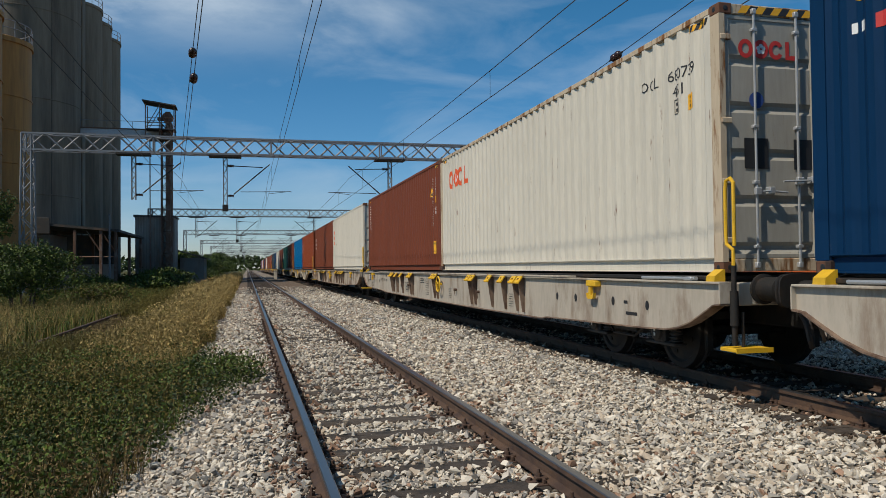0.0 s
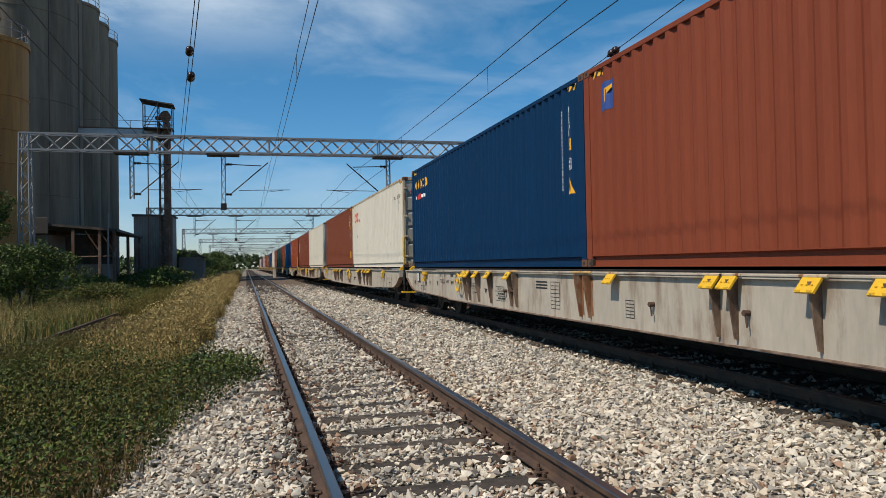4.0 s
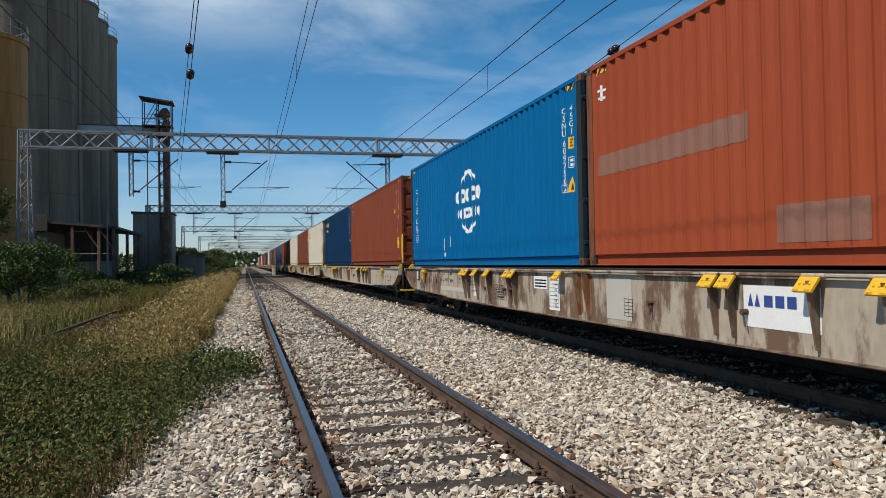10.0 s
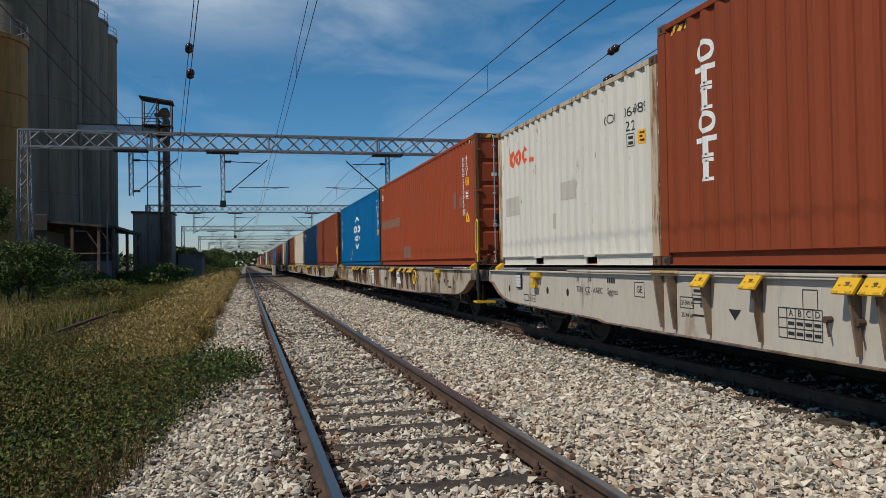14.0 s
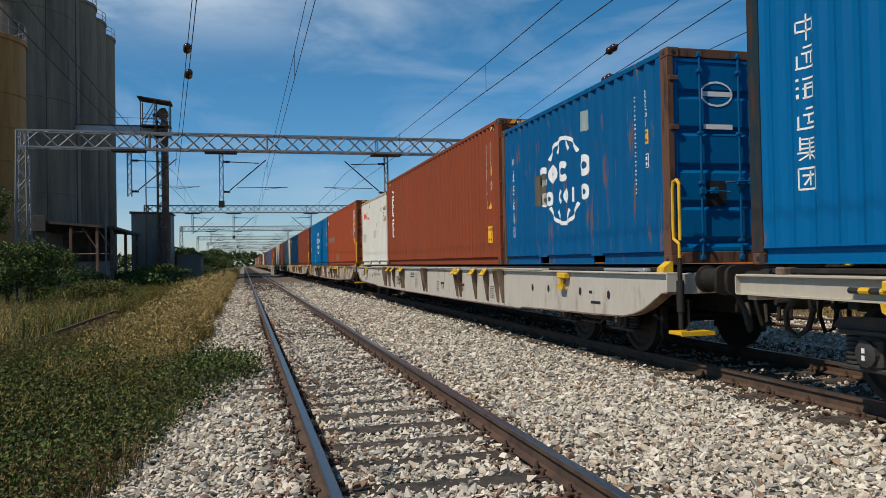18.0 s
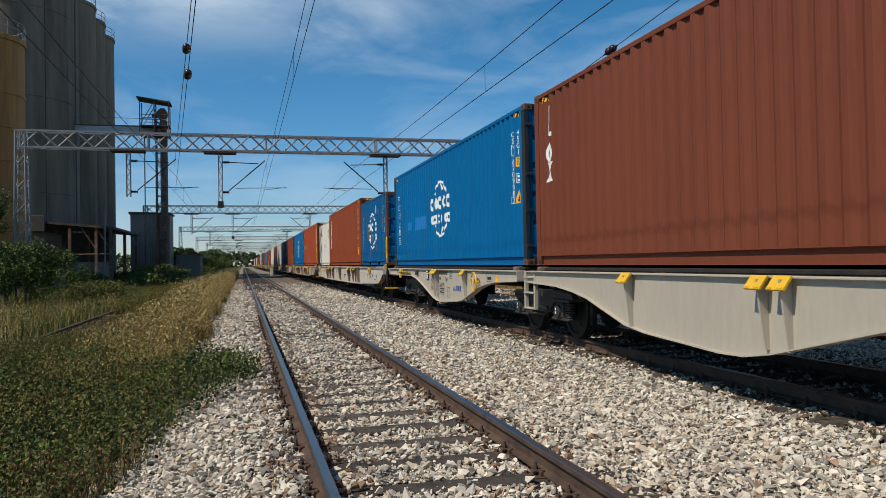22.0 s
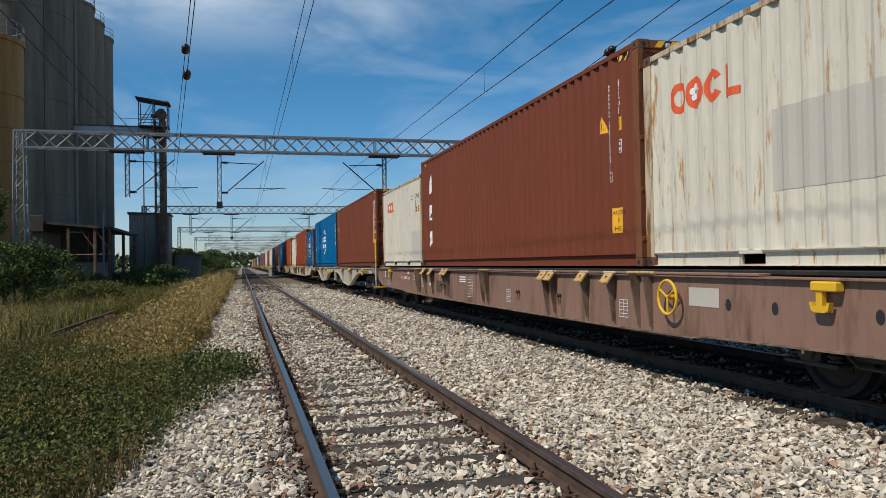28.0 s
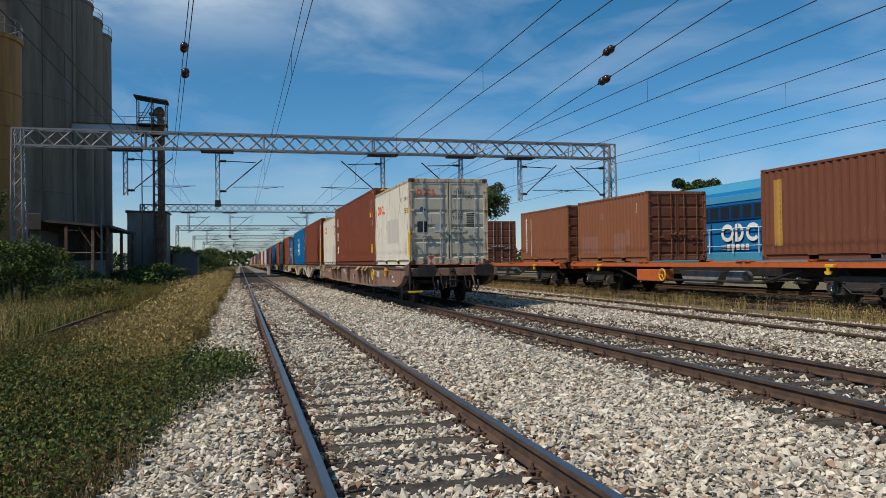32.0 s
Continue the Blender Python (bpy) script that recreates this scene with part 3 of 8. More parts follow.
def make_ballast():
    rng = np.random.default_rng(11)
    zones = ((-2.9, 4.4, 2.6, 8.5, 1300, 0.95), (4.4, 6.9, 4.5, 8.5, 520, 1.05), (-2.9, 6.9, 8.5, 15, 760, 1.0), (-2.5, 11.4, 15, 27, 300, 1.2), (-2.4, 11.6, 27, 44, 95, 1.6), (-2.4, 11.6, 44, 62, 22, 2.0), (6.9, 11.4, 6, 15, 400, 1.1))
    pts = []
    for x0, x1, y0, y1, dens, big in zones:
        k = int((x1 - x0) * (y1 - y0) * dens)
        xy = rng.uniform((x0, y0), (x1, y1), (k, 2))
        size = np.clip(rng.lognormal(math.log(0.0365), 0.36, k), 0.018, 0.085) * big
        pts.append(np.column_stack([xy, size]))
    pts = np.vstack(pts)
    keep = np.ones(len(pts), bool)
    for t in TRACKS[1:4]:
        for side in (-1, 1):
            keep &= np.abs(pts[:, 0] - (t + side * GAUGE)) > 0.075
        near = np.abs(pts[:, 0] - t) < 1.27
        rows = np.array(SLEEPER_ROWS[t])
        k = np.clip(np.searchsorted(rows, pts[:, 1]), 1, len(rows) - 1)
        gap = np.minimum(np.abs(rows[k] - pts[:, 1]), np.abs(rows[k - 1] - pts[:, 1]))
        keep &= ~(near & (gap < (0.15 if t == TRAIN_X else 0.118)) & (rng.random(len(pts)) < np.where((np.abs(pts[:, 0] - t) < 0.70) | (t == TRAIN_X), 0.92, 0.45)))
    edge = -2.55 + 0.28 * np.sin(pts[:, 1] * 0.9) + rng.normal(0, 0.22, len(pts))
    keep &= pts[:, 0] > edge
    keep &= rng.random(len(pts)) < 1.12 - np.clip((pts[:, 1] - 34) / 30, 0, 1)
    pts = pts[keep]
    shapes = stone_shapes(30)
    pick, rot = rng.integers(0, 30, len(pts)), lying(rng, len(pts), 0.45)
    zs = np.array([ground_z(x, y) for x, y in pts[:, :2]]) + pts[:, 2] * rng.uniform(0.0, 0.60, len(pts))
    zs += np.where(np.abs(pts[:, 0]) < 1.3, 0.014, 0.0)
    tone = rng.random(len(pts))
    near_rail = np.min([np.abs(pts[:, 0] - (t + side * GAUGE)) for t in TRACKS[1:4] for side in (-1, 1)], axis=0)
    tone = np.where((near_rail < 0.32) & (rng.random(len(pts)) < 0.2), 0.97, tone)
    # dark stones under and behind the train: some oil, the rest its shade painted in
    tone = np.where((pts[:, 0] > TRAIN_X - 1.25) & (pts[:, 0] < TRAIN_X + 2.6) & (rng.random(len(pts)) < 0.42), 2.0, tone)
    kinds = (("pale", 0.0, 0.50, ballast_pale), ("warm", 0.50, 0.74, ballast_warm), ("grey", 0.74, 0.96, ballast_grey), ("rusty", 0.96, 1.01, ballast_rusty), ("oily", 1.5, 2.5, ballast_oily_shade))
    group = thing("ballast", "loose angular crushed limestone, pale grey with warm and rusty stones", "ballast", kind="stuff")
    for word, a, b_, mat in kinds:
        vs, fs, off = [], [], 0
        for i in range(30):
            sel = np.nonzero((pick == i) & (tone >= a) & (tone < b_))[0]
            if not len(sel):
                continue
            sv, sf = shapes[i]
            p = np.einsum("kij,vj->kvi", rot[sel], sv) * pts[sel, 2][:, None, None]
            p += np.column_stack([pts[sel, :2], zs[sel]])[:, None, :]
            vs.append(p.reshape(-1, 3))
            fs.append((sf[None] + (off + np.arange(len(sel)) * len(sv))[:, None, None]).reshape(-1, 3))
            off += len(sel) * len(sv)
        ob = part("stones", big_mesh("stones", np.vstack(vs), np.vstack(fs), mat), mat, group)
        tagged(ob, kind="stuff")


ballast_pale = material("pale_limestone", (0.63, 0.565, 0.465), 0.92, 0, 0.12, 6, 90, 0.3, 0.004, island=0.22, spec=0.25)
ballast_warm = material("warm_limestone", (0.485, 0.40, 0.305), 0.92, 0, 0.12, 6, 90, 0.3, 0.004, island=0.25, spec=0.25)
ballast_grey = material("grey_stone", (0.35, 0.32, 0.28), 0.92, 0, 0.12, 6, 90, 0.3, 0.004, island=0.3, spec=0.25)
ballast_rusty = material("rust_stained_stone", (0.30, 0.19, 0.13), 0.92, 0, 0.15, 6, 90, 0.3, 0.004, island=0.3, spec=0.2)
make_ballast()

# ---- containers ----
PITCH, DEEP = 0.278, 0.036
FOLD = ((0.0, 0.0), (0.072, 0.0), (0.140, 1.0), (0.210, 1.0))


def corrugation(y0, y1):
    """Folds of a corrugated wall: (along, inwards)."""
    k = max(1, round((y1 - y0) / PITCH))
    p = (y1 - y0 - 0.06) / k
    line = [(y0, 0.0)]
    for i in range(k):
        line += [(y0 + 0.06 + i * p + a * p / PITCH, d * DEEP) for a, d in FOLD if (i or a)]
    return line + [(y1, 0.0)]


def folded(line, y):
    ys = [a for a, _ in line]
    return float(np.interp(y, ys, [d for _, d in line]))


def make_container(name, L, H, mat, label, post=None, door_mat=None, bar_mat=None, group="containers on the train", far=False, rail_top_mat=None, casting=None):
    """A corrugated steel box on corner castings, doors at the end that faces -y."""
    post, door_mat, bar_mat = post or mat, door_mat or mat, bar_mat or steel_galv
    c = thing(name, label, "container", group)
    h, w = L / 2, 1.219
    line = corrugation(-h + 0.15, h - 0.15)
    c["folds"] = [v for q in line for v in q]
    lo, hi = 0.172, H - 0.075
    for side in (-1, 1):
        s = Shape().strip(line, lo, hi, lambda a, d, t, k=side: (k * (w - 0.006 - d), a, t))
        part("side_wall", s, mat, c)
        s = Shape().box(side * (w - 0.05), side * (w - 0.001), -h + 0.17, h - 0.17, H - 0.085, H - 0.012, 0.008)
        s.box(side * (w - 0.075), side * (w - 0.03), -h + 0.17, h - 0.17, H - 0.03, H - 0.008, 0.004)
        part("top_rail", s, rail_top_mat or mat, c)
        s = Shape()
        spans = [(-h + 0.17, h - 0.17)] if L > 8 else [(-h + 0.17, -1.21), (-0.85, 0.85), (1.21, h - 0.17)]
        for a, b in spans:
            s.prism([(side * (w - 0.003), 0.172), (side * (w - 0.003), 0.160), (side * (w - 0.048), 0.142), (side * (w - 0.048), 0.022),
                     (side * (w - 0.004), 0.016), (side * (w - 0.004), 0.008), (side * (w - 0.075), 0.008), (side * (w - 0.075), 0.172)], 1, a, b)
        if len(spans) > 1:
            for a, b in ((-1.21, -0.85), (0.85, 1.21)):
                s.box(side * (w - 0.055), side * (w - 0.006), a, b, 0.128, 0.172, 0.004)
                s.box(side * (w - 0.055), side * (w - 0.006), a, b, 0.008, 0.022, 0.003)
        part("bottom_rail", s, mat, c)
    roof = [(a, d * 0.6) for a, d in corrugation(-h + 0.1, h - 0.1)]
    part("roof", Shape().strip(roof, -w + 0.04, w - 0.04, lambda a, d, t: (t, a, H - 0.016 - d)), mat, c)
    part("floor", Shape().box(-w + 0.06, w - 0.06, -h + 0.1, h - 0.1, 0.13, 0.165), steel_dark, c)
    part("front_wall", Shape().strip(corrugation(-w + 0.13, w - 0.13), 0.15, H - 0.1, lambda a, d, t: (a, h - 0.03 - d, t)), mat, c)
    for sy in (-1, 1):
        s = Shape().box(-w + 0.15, w - 0.15, sy * (h - 0.11), sy * (h - 0.012), H - 0.115, H - 0.004, 0.008)
        part("header", s, post, c)
        s = Shape().box(-w + 0.15, w - 0.15, sy * (h - 0.11), sy * (h - 0.012), 0.012, 0.15, 0.008)
        part("sill", s, post, c)
        for sx in (-1, 1):
            s = Shape().prism([(sx * w, sy * h), (sx * (w - 0.07), sy * h), (sx * (w - 0.07), sy * (h - 0.035)), (sx * (w - 0.03), sy * (h - 0.05)),
                               (sx * (w - 0.035), sy * (h - 0.165)), (sx * (w - 0.002), sy * (h - 0.165))], 2, 0.118, H - 0.118)
            part("corner_post", s, post, c)
            for z0 in (0.0, H - 0.118):
                s = Shape()
                a, b, d, e = w - 0.162, w, h - 0.178, h
                s.box(sx * a, sx * b, sy * d, sy * e, z0, z0 + 0.118, 0.010)
                z = z0 + 0.059
                cast = part("corner_casting", s, casting or worn_post, c)
                if far:
                    continue
                dark = Shape().lathe([(0.030, 0.0), (0.020, sx * 0.003)], (sx * (w + 0.001), sy * (h - 0.09), z), 0, 10)
                part("aperture", dark, black_paint, cast)
                dark = Shape().lathe([(0.030, 0.0), (0.020, sy * 0.003)], (sx * (w - 0.08), sy * (h + 0.003), z), 1, 10)
                part("aperture", dark, black_paint, cast)
    # two door leaves at the rear
    z0, z1 = 0.155, H - 0.12
    n = 5
    panel = (z1 - z0 - 0.10) / n
    prof = [(z0, 0.0), (z0 + 0.05, 0.0)]
    for i in range(n):
        a = z0 + 0.05 + i * panel
        prof += [(a + 0.045, 0.030), (a + 0.085, 0.030), (a + 0.125, 0.0), (a + panel, 0.0)]
    prof += [(z1, 0.0)]
    for sx in (-1, 1):
        x0, x1 = sorted((sx * 0.012, sx * (w - 0.075)))
        s = Shape().strip(prof, x0 + 0.05, x1 - 0.05, lambda a, d, t: (t, -h + 0.030 + d, a))
        s.box(x0, x0 + 0.055, -h + 0.018, -h + 0.055, z0, z1, 0.006)
        s.box(x1 - 0.055, x1, -h + 0.018, -h + 0.055, z0, z1, 0.006)
        s.box(x0 + 0.05, x1 - 0.05, -h + 0.020, -h + 0.05, z0 - 0.002, z0 + 0.05, 0.006)
        s.box(x0 + 0.05, x1 - 0.05, -h + 0.020, -h + 0.05, z1 - 0.05, z1 + 0.002, 0.006)
        door = part("door", s, door_mat, c)
        if far:
            continue
        part("gasket", Shape().box(sx * 0.001, sx * 0.011, -h + 0.022, -h + 0.05, z0, z1), black_paint, door)
        for i, bx in enumerate((0.27, 0.80)):
            x = sx * bx
            s = Shape().tube([(x, -h - 0.012, 0.07), (x, -h - 0.012, H - 0.05)], 0.0145, 8)
            for z in (0.05, H - 0.11):
                s.box(x - 0.026, x + 0.026, -h - 0.030, -h + 0.02, z, z + 0.06, 0.006)
            for z in (0.26, 0.95, 1.55, H - 0.30):
                s.box(x - 0.034, x + 0.034, -h - 0.030, -h + 0.022, z, z + 0.038, 0.006)
            part("locking_bar", s, bar_mat, door, smooth=True)
            z = 0.98 - 0.12 * i
            s = Shape().tube([(x, -h - 0.03, z), (x - sx * 0.12, -h - 0.05, z + 0.015), (x - sx * 0.36 * (1 if i else -1) * (1 if i else 0.6), -h - 0.045, z)], 0.012, 6)
            s.box(x - 0.04, x + 0.04, -h - 0.055, -h - 0.01, z - 0.03, z + 0.05, 0.008)
            s.box(x - sx * 0.2, x - sx * 0.13, -h - 0.06, -h + 0.025, z - 0.02, z + 0.06, 0.008)
            part("handle", s, bar_mat, door)
        for z in (0.32, 0.95, 1.6, H - 0.4):
            part("hinge", Shape().box(sx * (w - 0.14), sx * (w - 0.01), -h - 0.012, -h + 0.02, z, z + 0.06, 0.008), post, door)
    return c


def frame_lines(u0, u1, v0, v1, t=0.008, cols=1, rows=1):
    qs = []
    for i in range(cols + 1):
        u = u0 + (u1 - u0) * i / cols
        qs.append(rect(u - t / 2, u + t / 2, v0, v1))
    for j in range(rows + 1):
        v = v0 + (v1 - v0) * j / rows
        qs.append(rect(u0, u1, v - t / 2 + 0.0, v + t / 2))
    return qs


def hatching(c, L, H):
    """Yellow and black height stripes at the upper corners of the sides and on the door header."""
    for u0 in (-L / 2 + 0.24, L / 2 - 0.62):
        for mat, k in ((amber_mark, 0), (black_mark, 1)):
            qs = [[(u0 + (2 * i + k) * 0.047, H - 0.17), (u0 + (2 * i + k) * 0.047 + 0.047, H - 0.17), (u0 + (2 * i + k) * 0.047 + 0.087, H - 0.10), (u0 + (2 * i + k) * 0.047 + 0.04, H - 0.10)] for i in range(4)]
            side_mark(c, flat(qs), mat, "height_stripes")
    for mat, k in ((amber_mark, 0), (black_mark, 1)):
        qs = [[(-0.98 + (2 * i + k) * 0.1, H - 0.10), (-0.88 + (2 * i + k) * 0.1, H - 0.10), (-0.82 + (2 * i + k) * 0.1, H - 0.02), (-0.92 + (2 * i + k) * 0.1, H - 0.02)] for i in range(9)]
        decal("height_stripes", flat(qs), mat, c, lambda u, v: Vector((u, -L / 2 + 0.008, v)))


def on_side(c, H=None):
    """Lays marks on the corrugated wall at -x: u runs from the far end (+y) to the near end, v is the height."""
    q = list(c["folds"])
    line = list(zip(q[0::2], q[1::2]))

    def put(u, v):
        return Vector((-(1.219 - 0.006 - folded(line, -u)) - 0.0035, -u, v))
    return put, [-a for a, _ in line]


def side_mark(c, bm, mat, name="marking", label=""):
    put, cuts = on_side(c)
    us = [v.co.x for v in bm.verts]
    return decal(name, bm, mat, c, put, [k for k in cuts if min(us) < k < max(us)], label)


def move(bm, u, v):
    for q in bm.verts:
        q.co.x += u
        q.co.y += v
    return bm


def column(text, size, u, v, step):
    """Letters one below another."""
    bm = bmesh.new()
    for i, ch in enumerate(text):
        if ch == " ":
            continue
        one = move(letters(ch, size, "CENTER"), u, v - i * step)
        me = bpy.data.meshes.new("one")
        one.to_mesh(me)
        one.free()
        bm.from_mesh(me)
        bpy.data.meshes.remove(me)
    return bm


def door_mark(c, bm, mat, L, name="marking", label=""):
    return decal(name, bm, mat, c, lambda u, v: Vector((u, -L / 2 + 0.024, v)), (), label)


def id_marks(c, L, H, number, size_code, mat, upright=False, u_end=0.55, caution=None, code=""):
    """Serial number, size code and warning signs by the near end of the side."""
    u = L / 2 - u_end
    z = H - 1.08
    if number is None or upright:
        top = H - 0.50
        if code:
            side_mark(c, column(code, 0.145, u - 0.28, top, 0.118), mat)
        else:
            bars(c, u - 0.28, top, 4 if number else 11, 0.09, 0.118, mat)
        if number:
            side_mark(c, column(number, 0.145, u - 0.28, top - 4 * 0.118 - 0.04, 0.118), mat)
            side_mark(c, flat(frame_lines(u - 0.345, u - 0.215, top - 10 * 0.118 - 0.06, top - 9 * 0.118 - 0.055, 0.009)), mat)
        side_mark(c, column(size_code, 0.145, u, top, 0.12), mat)
        box_u, box_z = u, z - 0.3
    else:
        side_mark(c, move(letters(number, 0.19, "RIGHT"), u, H - 0.63), mat)
        side_mark(c, move(letters(code or "OOL", 0.19, "RIGHT"), u - 0.80, H - 0.63), mat)
        side_mark(c, move(letters(size_code, 0.19, "RIGHT"), u - 0.22, H - 0.82), mat)
        u, z = u - 0.12, H - 1.03
        box_u, box_z = u - 0.29, z
    side_mark(c, flat([rect(u - 0.07, u + 0.07, z, z + 0.18)]), amber_mark)
    side_mark(c, flat([rect(u - 0.04, u + 0.04, z + 0.03, z + 0.06), rect(u - 0.04, u + 0.0, z + 0.08, z + 0.11), rect(u - 0.04, u + 0.04, z + 0.13, z + 0.155)]), black_mark)
    side_mark(c, flat([rect(box_u - 0.07, box_u + 0.07, box_z, box_z + 0.012), rect(box_u - 0.07, box_u + 0.07, box_z + 0.165, box_z + 0.177), rect(box_u - 0.07, box_u - 0.058, box_z, box_z + 0.177),
                       rect(box_u + 0.058, box_u + 0.07, box_z, box_z + 0.177), rect(box_u - 0.035, box_u + 0.035, box_z + 0.03, box_z + 0.07), rect(box_u - 0.035, box_u + 0.035, box_z + 0.10, box_z + 0.14)]), mat)
    u = L / 2 - u_end
    if caution is not None:
        cz = caution
        side_mark(c, flat([rect(u - 0.24, u + 0.06, cz, cz + 0.34)]), amber_mark, "caution_sign")
        for k, row in enumerate(("CAUTION", "9'6", "HIGH")):
            bm = move(letters(row, 0.085, "CENTER"), u - 0.09, cz + 0.245 - 0.105 * k)
            put, cuts = on_side(c)
            decal("lettering", bm, black_mark, c, lambda a, b, p=put: p(a, b) + Vector((-0.003, 0, 0)))


def warning_triangle(c, u, v, s=0.26):
    side_mark(c, flat([[(u - s / 2, v), (u + s / 2, v), (u, v + s * 0.95)]]), amber_mark, "warning_sign")
    put, _ = on_side(c)
    decal("symbol", flat([[(u - s * 0.12, v + s * 0.15), (u + s * 0.16, v + s * 0.15), (u + s * 0.02, v + s * 0.6)]]), black_mark, c, lambda a, b: put(a, b) + Vector((-0.003, 0, 0)))


def petal_mark(c, u, v, s, mat=None, door=0.0):
    """The carrier's orange emblem: three rounded forms, a pale flower in the second, and a bar."""
    mat = mat or orange_mark
    polys = [q for k in (0, 2) for q in arc(u + s * (0.5 + 0.95 * k), v + s * 0.5, s * 0.22, s * 0.28, s * 0.24, 30 if k else 0, 330 if k else 360, 16)]
    polys += [oval(u + s * 1.45, v + s * 0.5, s * 0.47, s * 0.52, 24), rect(u + s * 3.0, u + s * 3.24, v, v + s), rect(u + s * 3.24, u + s * 3.7, v, v + s * 0.24)]
    flower = [oval(u + s * (1.45 + 0.17 * math.cos(a)), v + s * (0.5 + 0.17 * math.sin(a)), s * 0.13, s * 0.13, 8) for a in [math.tau * i / 5 + 0.3 for i in range(5)]]
    put, _ = on_side(c)
    if door:
        door_mark(c, flat(polys), mat, door, "emblem")
        decal("flower", flat(flower), white_mark, c, lambda a, b: Vector((a, -door / 2 + 0.021, b)))
    else:
        side_mark(c, flat(polys), mat, "emblem")
        decal("flower", flat(flower), white_mark, c, lambda a, b: put(a, b) + Vector((-0.004, 0, 0)))


def globe_mark(c, u, v, s, faded=False):
    """A white globe of bent bars crossed by two rows of blocks."""
    put, _ = on_side(c)
    polys = arc(u, v, s * 0.95, s * 0.95, s * 0.09, 35, 145, 14) + arc(u, v, s * 0.95, s * 0.95, s * 0.09, 215, 325, 14)
    side_mark(c, flat(polys), white_mark, "globe")
    put, cuts = on_side(c)
    for k in (-1, 1):
        bend = arc(u, v + k * s * 0.1, s * 0.42, s * 0.85, s * 0.09, 40 if k > 0 else 220, 140 if k > 0 else 320, 10)
        decal("globe", flat(bend), white_mark, c, lambda a, b: put(a, b) + Vector((-0.003, 0, 0)), [q for q in cuts if u - s < q < u + s])
    for row, count, zc, hh, wide in ((0, 5, 0.22, 0.46, 1.46), (1, 8, -0.36, 0.34, 1.32)):
        step = 2 * s * wide / count
        qs = []
        for i in range(count):
            if faded and (i + row) % 4 == 3:
                continue
            a = u - s * wide + i * step
            if i % 3 == 2 and row:
                qs.append(rect(a + step * 0.3, a + step * 0.6, v + s * (zc - hh / 2), v + s * (zc + hh / 2)))
            else:
                qs += arc(a + step * 0.45, v + s * zc, step * 0.15, s * hh * 0.18, s * hh * 0.34, (35, 0, 40)[i % 3], (325, 360, 320)[i % 3], 14)
        side_mark(c, flat(qs), white_mark, "block_row")


def bars(c, u, v, count, size, step, mat, upright=True):
    """Writing that cannot be read, as plain bars."""
    qs = []
    r = random.Random(count + int(size * 1000))
    for i in range(count):
        a, b = (u, v - i * step) if upright else (u + i * step, v)
        k = r.uniform(0.75, 1.0)
        qs += [rect(a - size / 2 * k, a + size / 2 * k, b, b + size * 0.18), rect(a - size / 2, a + size / 2, b + size * 0.55, b + size * 0.72),
               rect(a - size * 0.09, a + size * 0.09, b - size * 0.1, b + size)]
    side_mark(c, flat(qs), mat, "small_print")


STROKES = (
    (rect(0, 1, 0.28, 0.37), rect(0, 1, 0.70, 0.79), rect(0, 0.1, 0.28, 0.79), rect(0.9, 1, 0.28, 0.79), rect(0.45, 0.55, -0.1, 1.05)),
    (rect(0.35, 0.95, 0.88, 0.97), rect(0.28, 1.0, 0.62, 0.71), rect(0.45, 0.55, 0.22, 0.62), rect(0.72, 0.82, 0.18, 0.62), rect(0.05, 0.15, 0.1, 0.6), rect(0, 1, 0, 0.09)),
    (rect(0, 0.16, 0.8, 0.92), rect(0, 0.16, 0.45, 0.57), rect(0, 0.16, 0.05, 0.25), rect(0.3, 1, 0.83, 0.92), rect(0.3, 1, 0.42, 0.5), rect(0.3, 0.95, 0.02, 0.1), rect(0.36, 0.45, 0.02, 0.68), rect(0.82, 0.91, 0.02, 0.68), rect(0.36, 0.91, 0.60, 0.68)),
    (rect(0.4, 0.9, 0.85, 0.94), rect(0.3, 1.0, 0.58, 0.67), rect(0.5, 0.6, 0.25, 0.58), rect(0.45, 0.95, 0.22, 0.31), rect(0.05, 0.15, 0.1, 0.6), rect(0, 1, 0, 0.09)),
    (rect(0.12, 0.2, 0.4, 1.0), rect(0.15, 0.95, 0.86, 0.93), rect(0.15, 0.9, 0.66, 0.73), rect(0.15, 0.95, 0.46, 0.53), rect(0.52, 0.60, 0.0, 0.93), rect(0, 1, 0.27, 0.35), [(0.5, 0.27), (0.05, 0.0), (0.15, -0.02), (0.58, 0.24)], [(0.5, 0.24), (0.9, -0.02), (1.0, 0.0), (0.6, 0.27)]),
    (rect(0, 1, 0.9, 0.99), rect(0, 1, 0, 0.09), rect(0, 0.1, 0, 0.99), rect(0.9, 1, 0, 0.99), rect(0.22, 0.8, 0.6, 0.69), rect(0.52, 0.61, 0.2, 0.82), [(0.25, 0.25), (0.32, 0.2), (0.55, 0.55), (0.5, 0.6)]))


def stroke_blocks(c, u, v, size, step):
    """A column of six white emblems built of short strokes."""
    for i, strokes in enumerate(STROKES):
        side_mark(c, flat([[(u + (a - 0.5) * size, v - i * step + b * size) for a, b in q] for q in strokes]), white_mark, "stroke_block")


def patch(c, u0, u1, v0, v1, mat, label=""):
    side_mark(c, flat([rect(u0, u1, v0, v1)]), mat, "repaint_patch", label)


